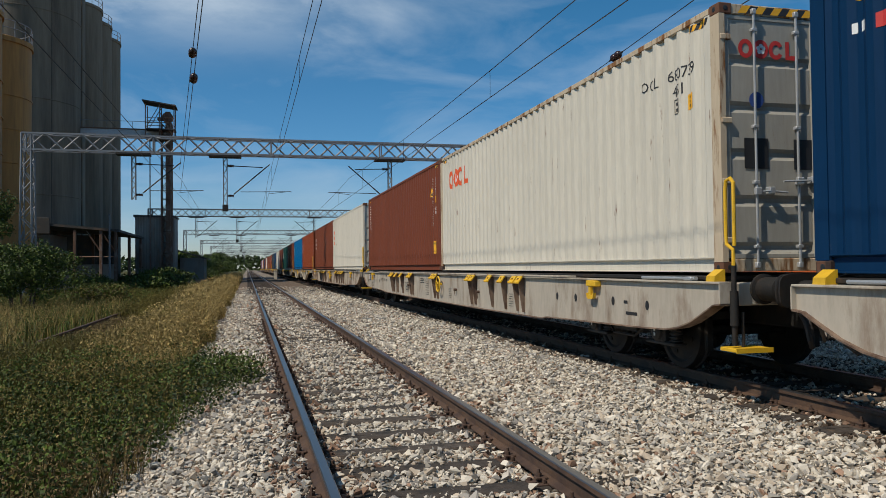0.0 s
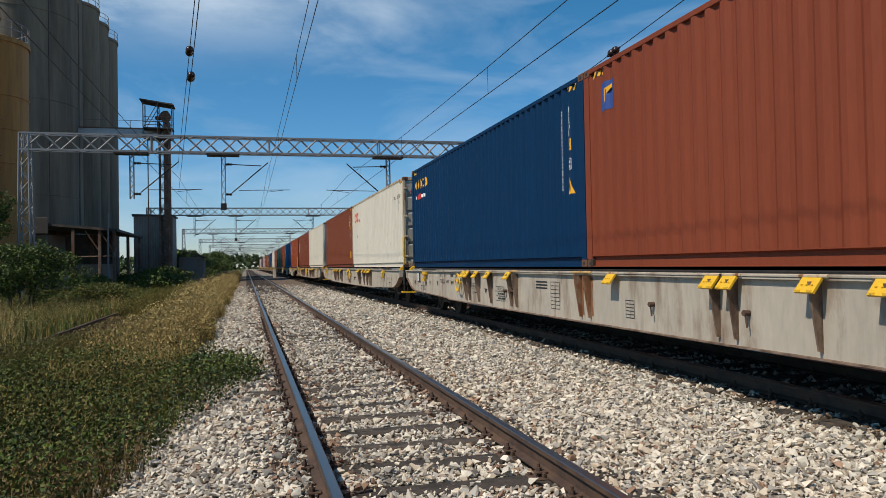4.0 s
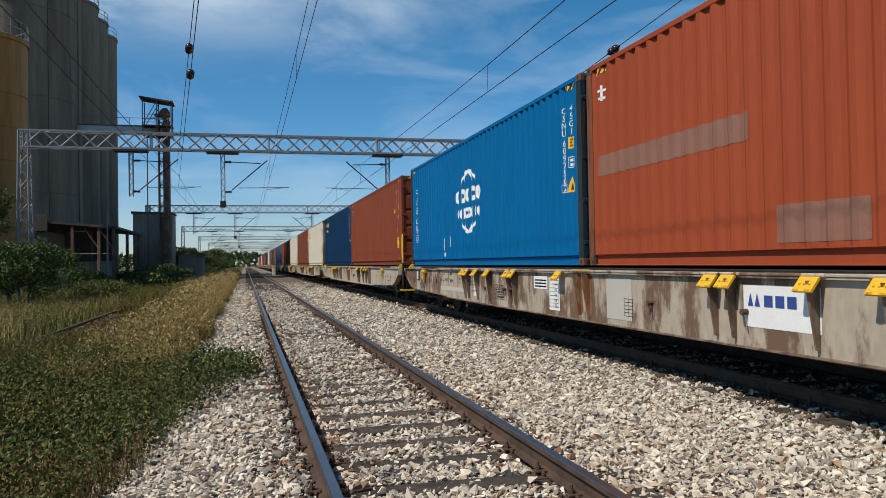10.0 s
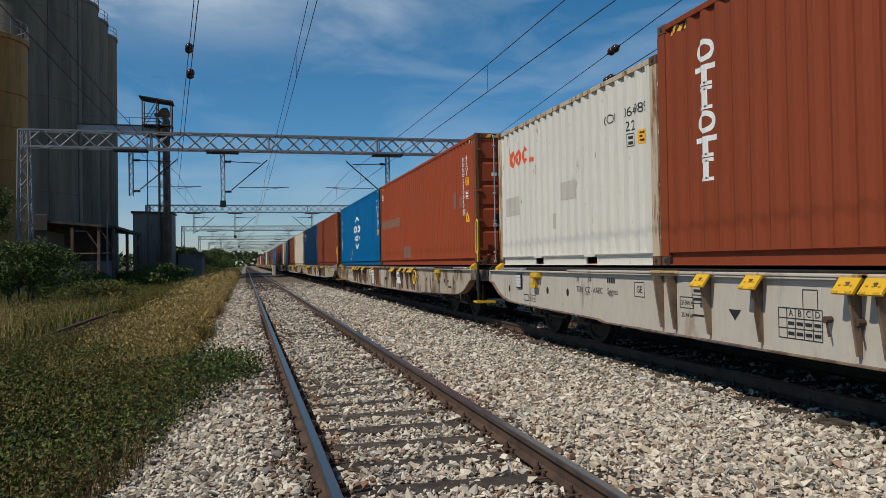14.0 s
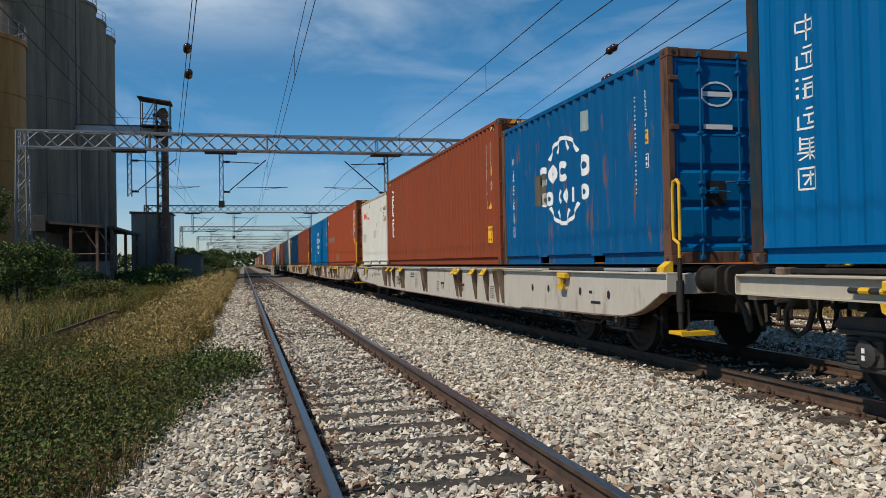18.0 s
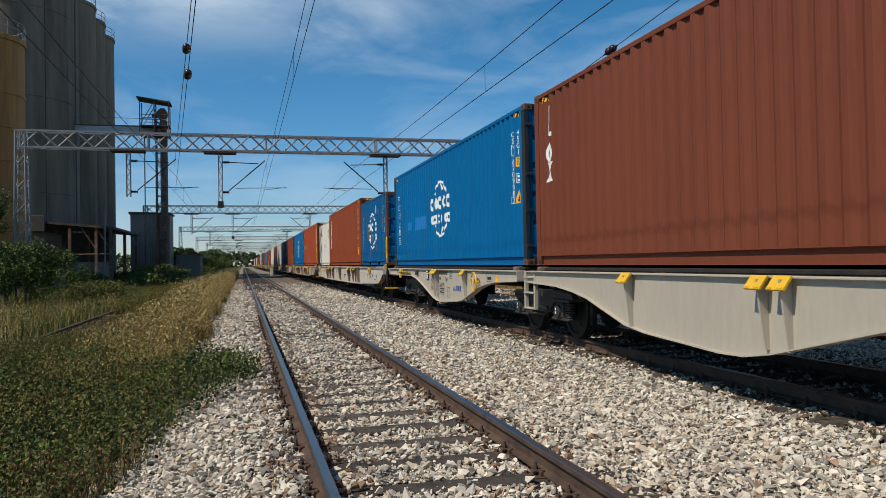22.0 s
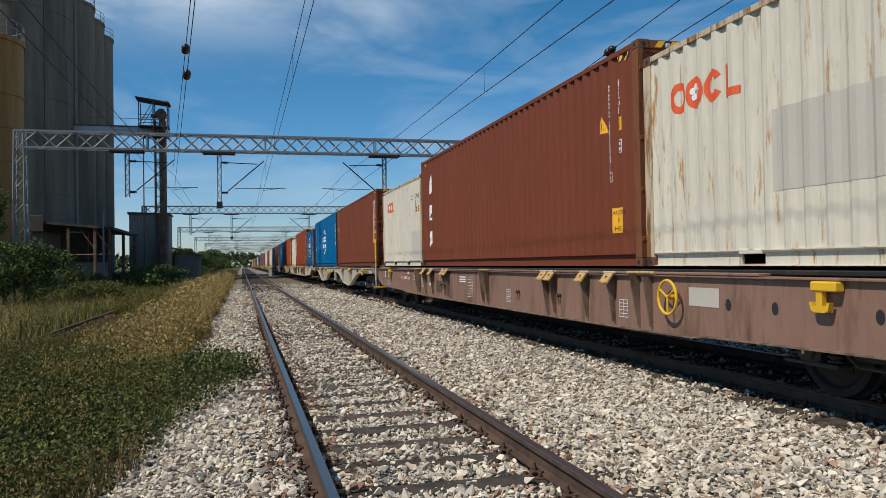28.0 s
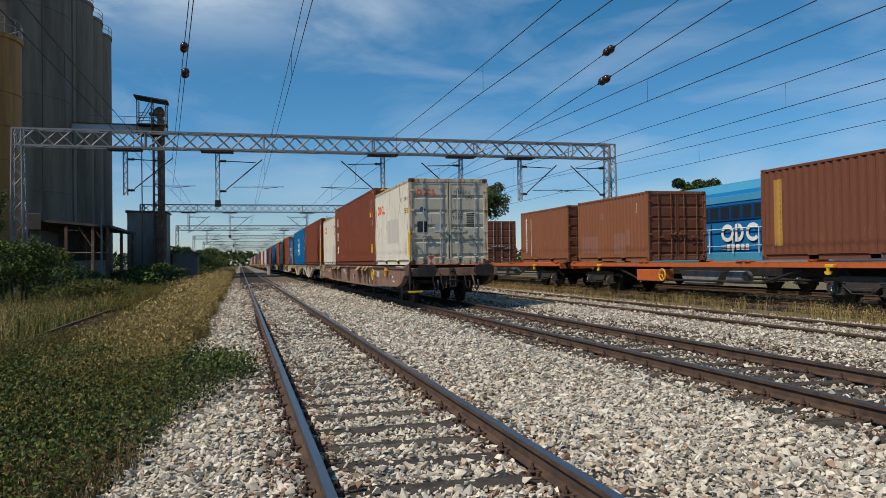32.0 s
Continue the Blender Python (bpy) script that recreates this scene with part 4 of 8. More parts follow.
# ---- paints ----
cream = paint("cream_white_container_paint", (0.61, 0.565, 0.475), (0.63, 0.71), 0.5, RUST, 0.12, 10.0)
cream_old = paint("rust_streaked_cream_container_paint", (0.62, 0.58, 0.485), (0.57, 0.67), 0.6, (0.40, 0.22, 0.08), 0.12, 9.0)
cream_white = paint("chipped_off_white_container_paint", (0.66, 0.63, 0.56), (0.63, 0.70), 0.5, (0.16, 0.085, 0.04), 0.08, 13.0)
cream_grey = material("pale_grey_repaint", (0.49, 0.455, 0.40), 0.65, 0, 0.06, 2, 40, 0.03)
door_grey = paint("grey_door_paint", (0.37, 0.35, 0.305), (0.62, 0.72), 0.55)
door_dirty = paint("grimy_pale_grey_door_paint", (0.48, 0.445, 0.355), (0.55, 0.70), 0.6, (0.13, 0.10, 0.075))
rust_post = paint("rusting_cream_post", (0.52, 0.42, 0.30), (0.50, 0.60), 0.7, (0.22, 0.10, 0.04))
red_brown = paint("red_brown_container_paint", (0.215, 0.052, 0.025), (0.70, 0.78), 0.5, (0.11, 0.05, 0.035))
maroon = paint("maroon_container_paint", (0.178, 0.051, 0.027), (0.70, 0.78), 0.5, (0.10, 0.045, 0.03))
orange_red = paint("faded_orange_red_container_paint", (0.32, 0.065, 0.026), (0.66, 0.76), 0.55, (0.20, 0.09, 0.05))
tan_red = paint("orange_brown_container_paint", (0.25, 0.057, 0.023), (0.69, 0.77), 0.5, (0.13, 0.055, 0.03))
scuff_red = material("scuffed_brown_repaint", (0.24, 0.11, 0.075), 0.7, 0, 0.12, 2, 40, 0.03)
scuff_olive = material("scuffed_olive_brown_patch", (0.10, 0.085, 0.055), 0.75, 0, 0.2, 3, 40, 0.05)
label_grey = material("weathered_pale_label", (0.26, 0.33, 0.33), 0.7, 0, 0.15, 6, 40, 0.0)
navy = paint("navy_blue_container_paint", (0.003, 0.028, 0.080), (0.71, 0.78), 0.45, (0.09, 0.09, 0.10))
sea_blue = paint("bright_blue_container_paint", (0.0, 0.120, 0.31), (0.66, 0.74), 0.45, (0.12, 0.10, 0.08))
sea_blue_light = material("fresh_blue_repaint", (0.006, 0.17, 0.46), 0.5, 0, 0.05, 2, 40, 0.03)
sea_worn = paint("worn_bright_blue_container_paint", (0.002, 0.09, 0.235), (0.58, 0.66), 0.5, (0.20, 0.09, 0.04))
bottle_green = paint("bottle_green_container_paint", (0.012, 0.06, 0.05), (0.70, 0.77), 0.5)
charcoal = paint("dark_grey_container_paint", (0.05, 0.048, 0.05), (0.68, 0.75), 0.5)
brown_parked = paint("rust_brown_container_paint", (0.165, 0.062, 0.036), (0.60, 0.75), 0.6, (0.26, 0.13, 0.08))
brown_light = paint("light_brown_container_paint", (0.235, 0.095, 0.05), (0.62, 0.75), 0.6, (0.33, 0.20, 0.13))
blue_post = paint("rust_darkened_blue_post", (0.016, 0.034, 0.045), (0.46, 0.60), 0.75, (0.07, 0.035, 0.022))
flaking_post = paint("flaking_orange_brown_post", (0.20, 0.075, 0.034), (0.50, 0.62), 0.75, (0.075, 0.04, 0.028))
worn_post = paint("rust_eaten_post", (0.14, 0.07, 0.045), (0.52, 0.62), 0.75, (0.05, 0.035, 0.03))

L40, L20, H_HC, H_ST = 12.192, 6.058, 2.896, 2.591
FLOOR = 1.2
MOVING = []


def load(c, front):
    """Sets a container on the moving train: front is the place of its far end along the train."""
    MOVING.append((c, TRAIN_X, front, FLOOR))


def box40(name, mat, label, **more):
    c = make_container(name, L40, H_HC, mat, label, **more)
    hatching(c, L40, H_HC)
    return c, L40, H_HC


# first wagon: red, then cream
c, L, H = box40("container", maroon, "maroon high-cube shipping container behind a cream one")
id_marks(c, L, H, None, "45G1", white_mark, True, caution=0.45)
warning_triangle(c, L / 2 - 1.0, 2.0)
bars(c, -L / 2 + 0.5, 2.45, 5, 0.16, 0.2, white_mark)
load(c, 166.83)

c, L, H = box40("container", cream, "cream-white high-cube shipping container with grey doors and rusty posts", rail_top_mat=rust_post, post=rust_post, door_mat=door_grey)
petal_mark(c, -L / 2 + 0.84, 2.02, 0.43)
id_marks(c, L, H, "680739", "451", black_mark, u_end=0.48)
petal_mark(c, -0.98, 2.32, 0.2, red_mark, L)
decal("caution_sign", flat([rect(0.05, 0.5, 1.75, 2.05)]), amber_mark, c, lambda u, v: Vector((u, -L40 / 2 + 0.006, v)))
for k, row in enumerate(("CAUTION", "9'6\"", "HIGH")):
    decal("lettering", move(letters(row, 0.085, "CENTER"), 0.275, 1.965 - 0.09 * k), black_mark, c, lambda u, v: Vector((u, -L40 / 2 + 0.003, v)))
decal("vent_panel", flat([rect(-0.92, -0.62, 1.12, 1.45)]), black_mark, c, lambda u, v: Vector((u, -L40 / 2 + 0.022, v)))
decal("vent_panel", flat([rect(-0.3, -0.02, 1.12, 1.45)]), black_mark, c, lambda u, v: Vector((u, -L40 / 2 + 0.022, v)))
decal("seal_sign", flat([oval(-0.77, 1.86, 0.09, 0.09)]), blue_mark, c, lambda u, v: Vector((u, -L40 / 2 + 0.006, v)))
load(c, 154.60)

# second wagon: navy, then red-brown
c, L, H = box40("container", navy, "navy blue high-cube shipping container with chalky scratches", post=navy)
id_marks(c, L, H, None, "45G1", white_mark, True)
warning_triangle(c, L / 2 - 0.55, 1.14)
qs = [q for i in range(5) for q in arc(-L / 2 + 0.56 + 0.30 * i, 2.40, 0.045, 0.06, 0.08, (40, 0, 0, 40, 0)[i], (320, 360, 360, 320, 360)[i], 14)]
side_mark(c, flat(qs), amber_mark, "emblem")
side_mark(c, flat([rect(-L / 2 + 0.46 + 0.09 * i, -L / 2 + 0.51 + 0.09 * i, 2.0, 2.09) for i in range(2)] + [rect(-L / 2 + 1.24 + 0.14 * i, -L / 2 + 1.34 + 0.14 * i, 2.0, 2.09) for i in range(4)]), white_mark, "small_print")
side_mark(c, flat([[(-L / 2 + 0.72, 1.98), (-L / 2 + 1.08, 1.98), (-L / 2 + 1.18, 2.16), (-L / 2 + 0.72, 2.1)]]), red_mark, "emblem_flag")
load(c, 141.05)

c, L, H = box40("container", red_brown, "red-brown high-cube shipping container with blue emblem and yellow signs")
id_marks(c, L, H, "3610036", "45G1", white_mark, True, caution=0.58)
warning_triangle(c, L / 2 - 1.22, 1.75)
for put in ("side", "door"):
    if put == "side":
        side_mark(c, flat([rect(-L / 2 + 0.5, -L / 2 + 0.92, 2.2, 2.6)]), blue_mark, "emblem")
        p, _ = on_side(c)
        decal("emblem_wave", flat([[(-L / 2 + 0.56, 2.3), (-L / 2 + 0.66, 2.3), (-L / 2 + 0.72, 2.43), (-L / 2 + 0.87, 2.48), (-L / 2 + 0.87, 2.53), (-L / 2 + 0.66, 2.5)]]), amber_mark, c,
              lambda u, v: p(u, v) + Vector((-0.004, 0, 0)))
    else:
        decal("emblem", flat([rect(-0.85, -0.45, 2.0, 2.42)]), white_mark, c, lambda u, v: Vector((u, -L40 / 2 + 0.024, v)))
        decal("emblem_field", flat([rect(-0.83, -0.47, 2.1, 2.4)]), blue_mark, c, lambda u, v: Vector((u, -L40 / 2 + 0.021, v)))
        decal("emblem_wave", flat([[(-0.80, 2.14), (-0.72, 2.14), (-0.66, 2.26), (-0.50, 2.31), (-0.50, 2.36), (-0.70, 2.33)]]), amber_mark, c, lambda u, v: Vector((u, -L40 / 2 + 0.018, v)))
        decal("caution_sign", flat([rect(-0.86, -0.42, 1.38, 1.72), rect(0.0, 0.24, 1.48, 1.7)]), amber_mark, c, lambda u, v: Vector((u, -L40 / 2 + 0.006, v)))
        for k, row in enumerate(("CAUTION", "96", "HIGH")):
            decal("lettering", move(letters(row, 0.09, "CENTER"), -0.64, 1.63 - 0.1 * k), black_mark, c, lambda u, v: Vector((u, -L40 / 2 + 0.003, v)))
        decal("vent_panel", flat([rect(-0.88, -0.6, 0.75, 1.08)]), steel_dark, c, lambda u, v: Vector((u, -L40 / 2 + 0.022, v)))
load(c, 128.83)

# third wagon: bright blue, then faded orange-red
c, L, H = box40("container", sea_blue, "bright blue high-cube shipping container with a white globe emblem", post=blue_post)
id_marks(c, L, H, "6097562", "45G1", white_mark, True, u_end=0.42, code="CSNU")
warning_triangle(c, L / 2 - 0.42, 1.14)
stroke_blocks(c, -L / 2 + 0.78, 2.04, 0.21, 0.274)
globe_mark(c, -L / 2 + 6.08, 1.45, 0.70)
patch(c, -L / 2 + 3.78, -L / 2 + 3.98, 0.38, 0.68, cream_grey, "pale scraped patch")
patch(c, -L / 2 + 4.38, -L / 2 + 4.55, 0.45, 0.72, cream_grey, "pale scraped patch")
patch(c, -L / 2 + 3.85, -L / 2 + 4.02, 0.22, 0.32, white_mark, "pale scraped patch")
load(c, 115.16)

c, L, H = box40("container", orange_red, "faded orange-red high-cube shipping container with brown repaint patches", post=flaking_post)
id_marks(c, L, H, "5208178", "45G1", white_mark, True, u_end=0.75)
warning_triangle(c, L / 2 - 0.75, 0.98)
patch(c, -L / 2 + 0.25, -L / 2 + 3.7, 1.27, 1.56, scuff_red)
patch(c, -L / 2 + 4.06, -L / 2 + 5.2, 0.22, 0.58, scuff_red)
patch(c, L / 2 - 1.9, L / 2 - 1.65, 1.35, 1.75, scuff_red)
patch(c, L / 2 - 1.45, L / 2 - 1.2, 1.35, 1.6, scuff_red)
bars(c, -L / 2 + 0.45, 2.35, 1, 0.2, 0.2, white_mark)
decal("emblem", flat([rect(-0.85 + 0.075 * i, -0.80 + 0.075 * i, 1.95, 2.03) for i in range(8)] + [oval(-0.58, 2.14, 0.08, 0.08)]), white_mark, c, lambda u, v: Vector((u, -L40 / 2 + 0.024, v)))
decal("vent_panel", flat([rect(-0.78, -0.5, 0.8, 1.12)]), steel_dark, c, lambda u, v: Vector((u, -L40 / 2 + 0.022, v)))
decal("warning_sign", flat([[(-0.2, 1.9), (0.05, 1.9), (-0.08, 2.15)]]), amber_mark, c, lambda u, v: Vector((u, -L40 / 2 + 0.006, v)))
load(c, 102.76)

# fourth wagon: short cream, long orange-brown, short worn blue
c = make_container("container", L20, H_ST, cream_white, "scuffed cream short shipping container with grey repaint patches", rail_top_mat=rust_post, post=rust_post, door_mat=door_grey)
petal_mark(c, -L20 / 2 + 0.65, 1.83, 0.32)
id_marks(c, L20, H_ST, "064989", "221", black_mark, u_end=0.30)
for q in ((0.42, 1.05, 0.93, 1.28), (3.04, 3.64, 1.04, 1.32), (2.65, 2.85, 0.6, 0.85)):
    patch(c, -L20 / 2 + q[0], -L20 / 2 + q[1], q[2], q[3], cream_grey)
load(c, 89.02)

c, L, H = box40("container", tan_red, "orange-brown high-cube shipping container with tall white blocks")
id_marks(c, L, H, "4313822", "45G1", white_mark, True, caution=0.45)
warning_triangle(c, L / 2 - 0.62, 1.15)
u, hh = -L / 2 + 0.94, 0.21
for i, form in enumerate(("ring", "tee", "bar", "ring", "tee", "bar")):
    v = 2.26 - i * 0.262
    if form == "tee":
        qs = [rect(u - 0.19, u + 0.19, v + 0.15, v + hh), rect(u - 0.055, u + 0.055, v, v + 0.15), rect(u - 0.11, u + 0.11, v - 0.02, v + 0.02)]
    elif form == "bar":
        qs = [rect(u - 0.055, u + 0.055, v, v + hh), rect(u - 0.11, u + 0.11, v - 0.02, v + 0.02), rect(u - 0.11, u + 0.11, v + 0.19, v + 0.23)]
    else:
        qs = arc(u, v + 0.105, 0.10, 0.065, 0.06, 0, 360, 18)
    side_mark(c, flat(qs), white_mark, "block_emblem")
load(c, 82.92)

c = make_container("container", L20, H_ST, sea_worn, "worn bright blue short shipping container with a flaking white globe", post=worn_post, door_mat=sea_blue, bar_mat=sea_worn)
id_marks(c, L20, H_ST, None, "22G1", white_mark, True)
stroke_blocks(c, -L20 / 2 + 0.59, 1.82, 0.19, 0.262)
globe_mark(c, -L20 / 2 + 2.9, 1.33, 0.68, True)
patch(c, -L20 / 2 + 1.62, -L20 / 2 + 2.15, 1.0, 1.52, scuff_olive, "olive-brown scuffed patch")
patch(c, -L20 / 2 + 3.55, -L20 / 2 + 3.85, 1.98, 2.28, label_grey, "weathered pale label")
decal("emblem", flat(arc(-0.55, 2.05, 0.2, 0.13, 0.025, 0, 360, 16) + [rect(-0.75, -0.35, 2.02, 2.08)]), white_mark, c, lambda u, v: Vector((u, -L20 / 2 + 0.024, v)))
decal("label_plate", flat([rect(-0.75, -0.35, 1.62, 1.68)]), white_mark, c, lambda u, v: Vector((u, -L20 / 2 + 0.006, v)))
decal("vent_panel", flat([rect(-0.72, -0.46, 0.7, 1.0)]), steel_dark, c, lambda u, v: Vector((u, -L20 / 2 + 0.022, v)))
load(c, 70.56)

# fifth, articulated wagon: bright blue, then maroon
c, L, H = box40("container", sea_blue, "bright blue high-cube container with fresh repaint patches and a white globe", post=blue_post)
id_marks(c, L, H, "6709983", "45G1", white_mark, True, u_end=0.42, code="CSNU")
warning_triangle(c, L / 2 - 0.42, 1.14)
stroke_blocks(c, -L / 2 + 0.78, 2.04, 0.21, 0.274)
globe_mark(c, -L / 2 + 6.0, 1.45, 0.70)
patch(c, -L / 2 + 2.96, -L / 2 + 4.45, 1.02, 1.38, sea_blue_light)
patch(c, -L / 2 + 2.02, -L / 2 + 2.42, 1.05, 1.3, sea_blue_light)
load(c, 63.02)

c, L, H = box40("container", maroon, "maroon high-cube shipping container with white block emblem on the doors", post=maroon)
id_marks(c, L, H, "9265351", "45G1", white_mark, True, u_end=0.48)
warning_triangle(c, L / 2 - 0.50, 1.235, 0.22)
side_mark(c, flat([rect(L / 2 - 0.97, L / 2 - 0.60, 0.885, 1.14)]), amber_mark, "caution_sign")
sign_put, _ = on_side(c)
for k, row in enumerate(("CAUTION", "2.9m  9'6 HIGH")):
    decal("lettering", move(letters(row, 0.088 - 0.035 * k, "CENTER"), L / 2 - 0.785, 1.05 - 0.11 * k), black_mark, c, lambda a, b: sign_put(a, b) + Vector((-0.004, 0, 0)))
u = -L / 2 + 0.56
side_mark(c, flat([[(u - 0.05, 2.14), (u + 0.06, 2.14), (u + 0.10, 2.62), (u + 0.0, 2.62)], rect(u - 0.01, u + 0.15, 2.12, 2.19)]), white_mark, "block_emblem")
side_mark(c, flat(arc(u + 0.02, 1.85, 0.06, 0.10, 0.075, 0, 360, 16)), white_mark, "block_emblem")
side_mark(c, flat([[(u - 0.12, 1.38), (u - 0.03, 1.38), (u + 0.17, 1.70), (u + 0.10, 1.70)], [(u - 0.08, 1.70), (u + 0.03, 1.70), (u + 0.16, 1.38), (u + 0.04, 1.38)]]), white_mark, "block_emblem")
decal("emblem", flat([rect(-0.9, -0.82, 2.0, 2.35), rect(-0.95, -0.72, 2.2, 2.26)] + arc(-0.58, 2.12, 0.06, 0.07, 0.05, 30, 340, 10) + [[(-0.40, 2.0), (-0.33, 2.0), (-0.12, 2.27), (-0.2, 2.27)], [(-0.2, 2.0), (-0.12, 2.0), (-0.33, 2.27), (-0.40, 2.27)]]),
      white_mark, c, lambda u, v: Vector((u, -L40 / 2 + 0.024, v)))
decal("caution_sign", flat([rect(-0.95, -0.4, 1.35, 1.6)]), amber_mark, c, lambda u, v: Vector((u, -L40 / 2 + 0.006, v)))
decal("lettering", move(letters("CAUTION", 0.1, "CENTER"), -0.675, 1.5), black_mark, c, lambda u, v: Vector((u, -L40 / 2 + 0.003, v)))
decal("lettering", move(letters("2.9m 9'6 HIGH", 0.07, "CENTER"), -0.675, 1.39), black_mark, c, lambda u, v: Vector((u, -L40 / 2 + 0.003, v)))
decal("vent_panel", flat([rect(-0.8, -0.5, 0.75, 1.08)]), steel_dark, c, lambda u, v: Vector((u, -L40 / 2 + 0.022, v)))
load(c, 50.34)

# last wagon: short cream, long maroon, short rust-stained cream
c = make_container("container", L20, H_ST, cream, "cream short shipping container with a grey repainted corner", rail_top_mat=rust_post, post=rust_post, door_mat=door_grey)
petal_mark(c, -L20 / 2 + 0.73, 1.80, 0.33)
id_marks(c, L20, H_ST, "173168", "221", black_mark, u_end=0.30)
patch(c, -L20 / 2 + 4.7, L20 / 2 - 0.16, 0.2, 1.02, cream_grey)
load(c, 36.80)

c, L, H = box40("container", maroon, "maroon high-cube shipping container with three large white blocks", post=flaking_post)
id_marks(c, L, H, "6324816", "45G1", white_mark, True, caution=0.45)
warning_triangle(c, L / 2 - 1.05, 1.85)
u = -L / 2 + 0.80
side_mark(c, flat([[(u + 0.10, 2.0), (u + 0.26, 2.0), (u + 0.40, 2.42), (u + 0.22, 2.42)], [(u, 1.93), (u + 0.20, 1.93), (u + 0.26, 2.0), (u + 0.02, 2.04)]]), white_mark, "block_emblem")
side_mark(c, flat([[(u + 0.02, 1.22), (u + 0.15, 1.22), (u + 0.28, 1.63), (u + 0.14, 1.63)], [(u + 0.13, 1.22), (u + 0.32, 1.22), (u + 0.36, 1.33), (u + 0.15, 1.27)], [(u + 0.2, 1.40), (u + 0.33, 1.38), (u + 0.35, 1.48), (u + 0.2, 1.46)], [(u + 0.25, 1.58), (u + 0.38, 1.52), (u + 0.42, 1.63), (u + 0.26, 1.63)]]), white_mark, "block_emblem")
side_mark(c, flat([[(u, 0.52), (u + 0.16, 0.52), (u + 0.32, 0.70), (u + 0.24, 0.78)], [(u + 0.42, 0.93), (u + 0.18, 0.93), (u + 0.10, 0.80), (u + 0.20, 0.70)]]), white_mark, "block_emblem")
load(c, 30.70)

c = make_container("container", L20, H_ST, cream_old, "rust-streaked cream short shipping container with grey doors, last on the train", rail_top_mat=rust_post, post=rust_post, door_mat=door_dirty)
petal_mark(c, -L20 / 2 + 0.59, 1.77, 0.345)
id_marks(c, L20, H_ST, "196617", "22", black_mark, u_end=0.30)
patch(c, -L20 / 2 + 2.35, -L20 / 2 + 4.26, 0.72, 1.5, cream_grey)
petal_mark(c, -1.0, 2.1, 0.165, None, L20)
for u, v, text in ((0.14, 2.14, "196617 2"), (0.5, 1.98, "22G1"), (0.1, 1.5, "MGW."), (0.1, 1.36, "TARE"), (0.1, 1.06, "NET."), (0.1, 0.92, "CU.CAP")):
    decal("lettering", move(letters(text, 0.14), u, v), black_mark, c, lambda a, b: Vector((a, -L20 / 2 + 0.024, b)))
decal("small_print", flat([rect(0.55, 0.80, 1.36 + 0.055 * i - (0.44 if i > 3 else 0), 1.385 + 0.055 * i - (0.44 if i > 3 else 0)) for i in range(8)]), black_mark, c, lambda a, b: Vector((a, -L20 / 2 + 0.024, b)))
decal("vent_panel", flat([rect(-0.98, -0.68, 0.98, 1.3)]), black_mark, c, lambda a, b: Vector((a, -L20 / 2 + 0.022, b)))
decal("vent_panel", flat([rect(-0.45, -0.24, 0.98, 1.28)]), steel_galv, c, lambda a, b: Vector((a, -L20 / 2 + 0.022, b)))
decal("seal_sign", flat([oval(-0.83, 1.66, 0.08, 0.08)]), blue_mark, c, lambda a, b: Vector((a, -L20 / 2 + 0.006, b)))
load(c, 18.39)

# ---- wagons ----
HALF = 1.38


def wheelset_shape():
    s = Shape().tube([(-1.06, 0, 0), (1.06, 0, 0)], 0.075, 10)
    for k in (-1, 1):
        s.lathe([(0.10, k * 0.66), (0.12, k * 0.84), (0.36, k * 0.80), (0.39, k * 0.83), (0.46, k * 0.82), (0.463, k * 0.72), (0.49, k * 0.712), (0.485, k * 0.685), (0.39, k * 0.69), (0.35, k * 0.72), (0.12, k * 0.67)],
                (0, 0, 0), 0, 24)
        for a in range(4):
            c_, s_ = math.cos(a * math.pi / 2), math.sin(a * math.pi / 2)
            s.tube([(k * 0.80, 0.27 * c_, 0.27 * s_), (k * 0.828, 0.27 * c_, 0.27 * s_)], 0.03, 8)
    return s


def side_frame_shape(k):
    """A bogie's side beam with its horns over the axle boxes."""
    x0, x1 = k * 0.93, k * 1.07
    s = Shape().prism([(-1.35, 0.66), (-1.28, 0.74), (-0.5, 0.78), (0.5, 0.78), (1.28, 0.74), (1.35, 0.66), (1.2, 0.60), (0.62, 0.60), (0.40, 0.40), (-0.40, 0.40), (-0.62, 0.60), (-1.2, 0.60)], 0, x0, x1)
    for y in (-0.9, 0.9):
        s.box(k * 0.90, k * 1.10, y - 0.36, y + 0.36, 0.60, 0.65, 0.01)
    s.box(k * 0.88, k * 1.12, -0.34, 0.34, 0.42, 0.50, 0.01)
    s.tube([(k * 1.09, -0.62, 0.56), (k * 1.12, -0.3, 0.36), (k * 1.12, 0.3, 0.36), (k * 1.09, 0.62, 0.56)], 0.018, 6)
    return s


def axle_box_shape(k, y):
    s = Shape().box(k * 0.92, k * 1.13, y - 0.13, y + 0.13, 0.33, 0.60, 0.03)
    s.box(k * 0.93, k * 1.11, y - 0.34, y + 0.34, 0.30, 0.345, 0.012)
    s.lathe([(0.115, 0.0), (0.11, k * 0.04), (0.06, k * 0.055)], (k * 1.12, y, 0.46), 0, 14)
    return s


def spring_shape(k, y):
    prof = []
    for i in range(6):
        z = 0.345 + i * 0.043
        prof += [(0.060, z), (0.083, z + 0.010), (0.083, z + 0.024), (0.060, z + 0.034)]
    return Shape().lathe(prof, (k * 1.02, y, 0), 2, 12)


BOGIE = {}


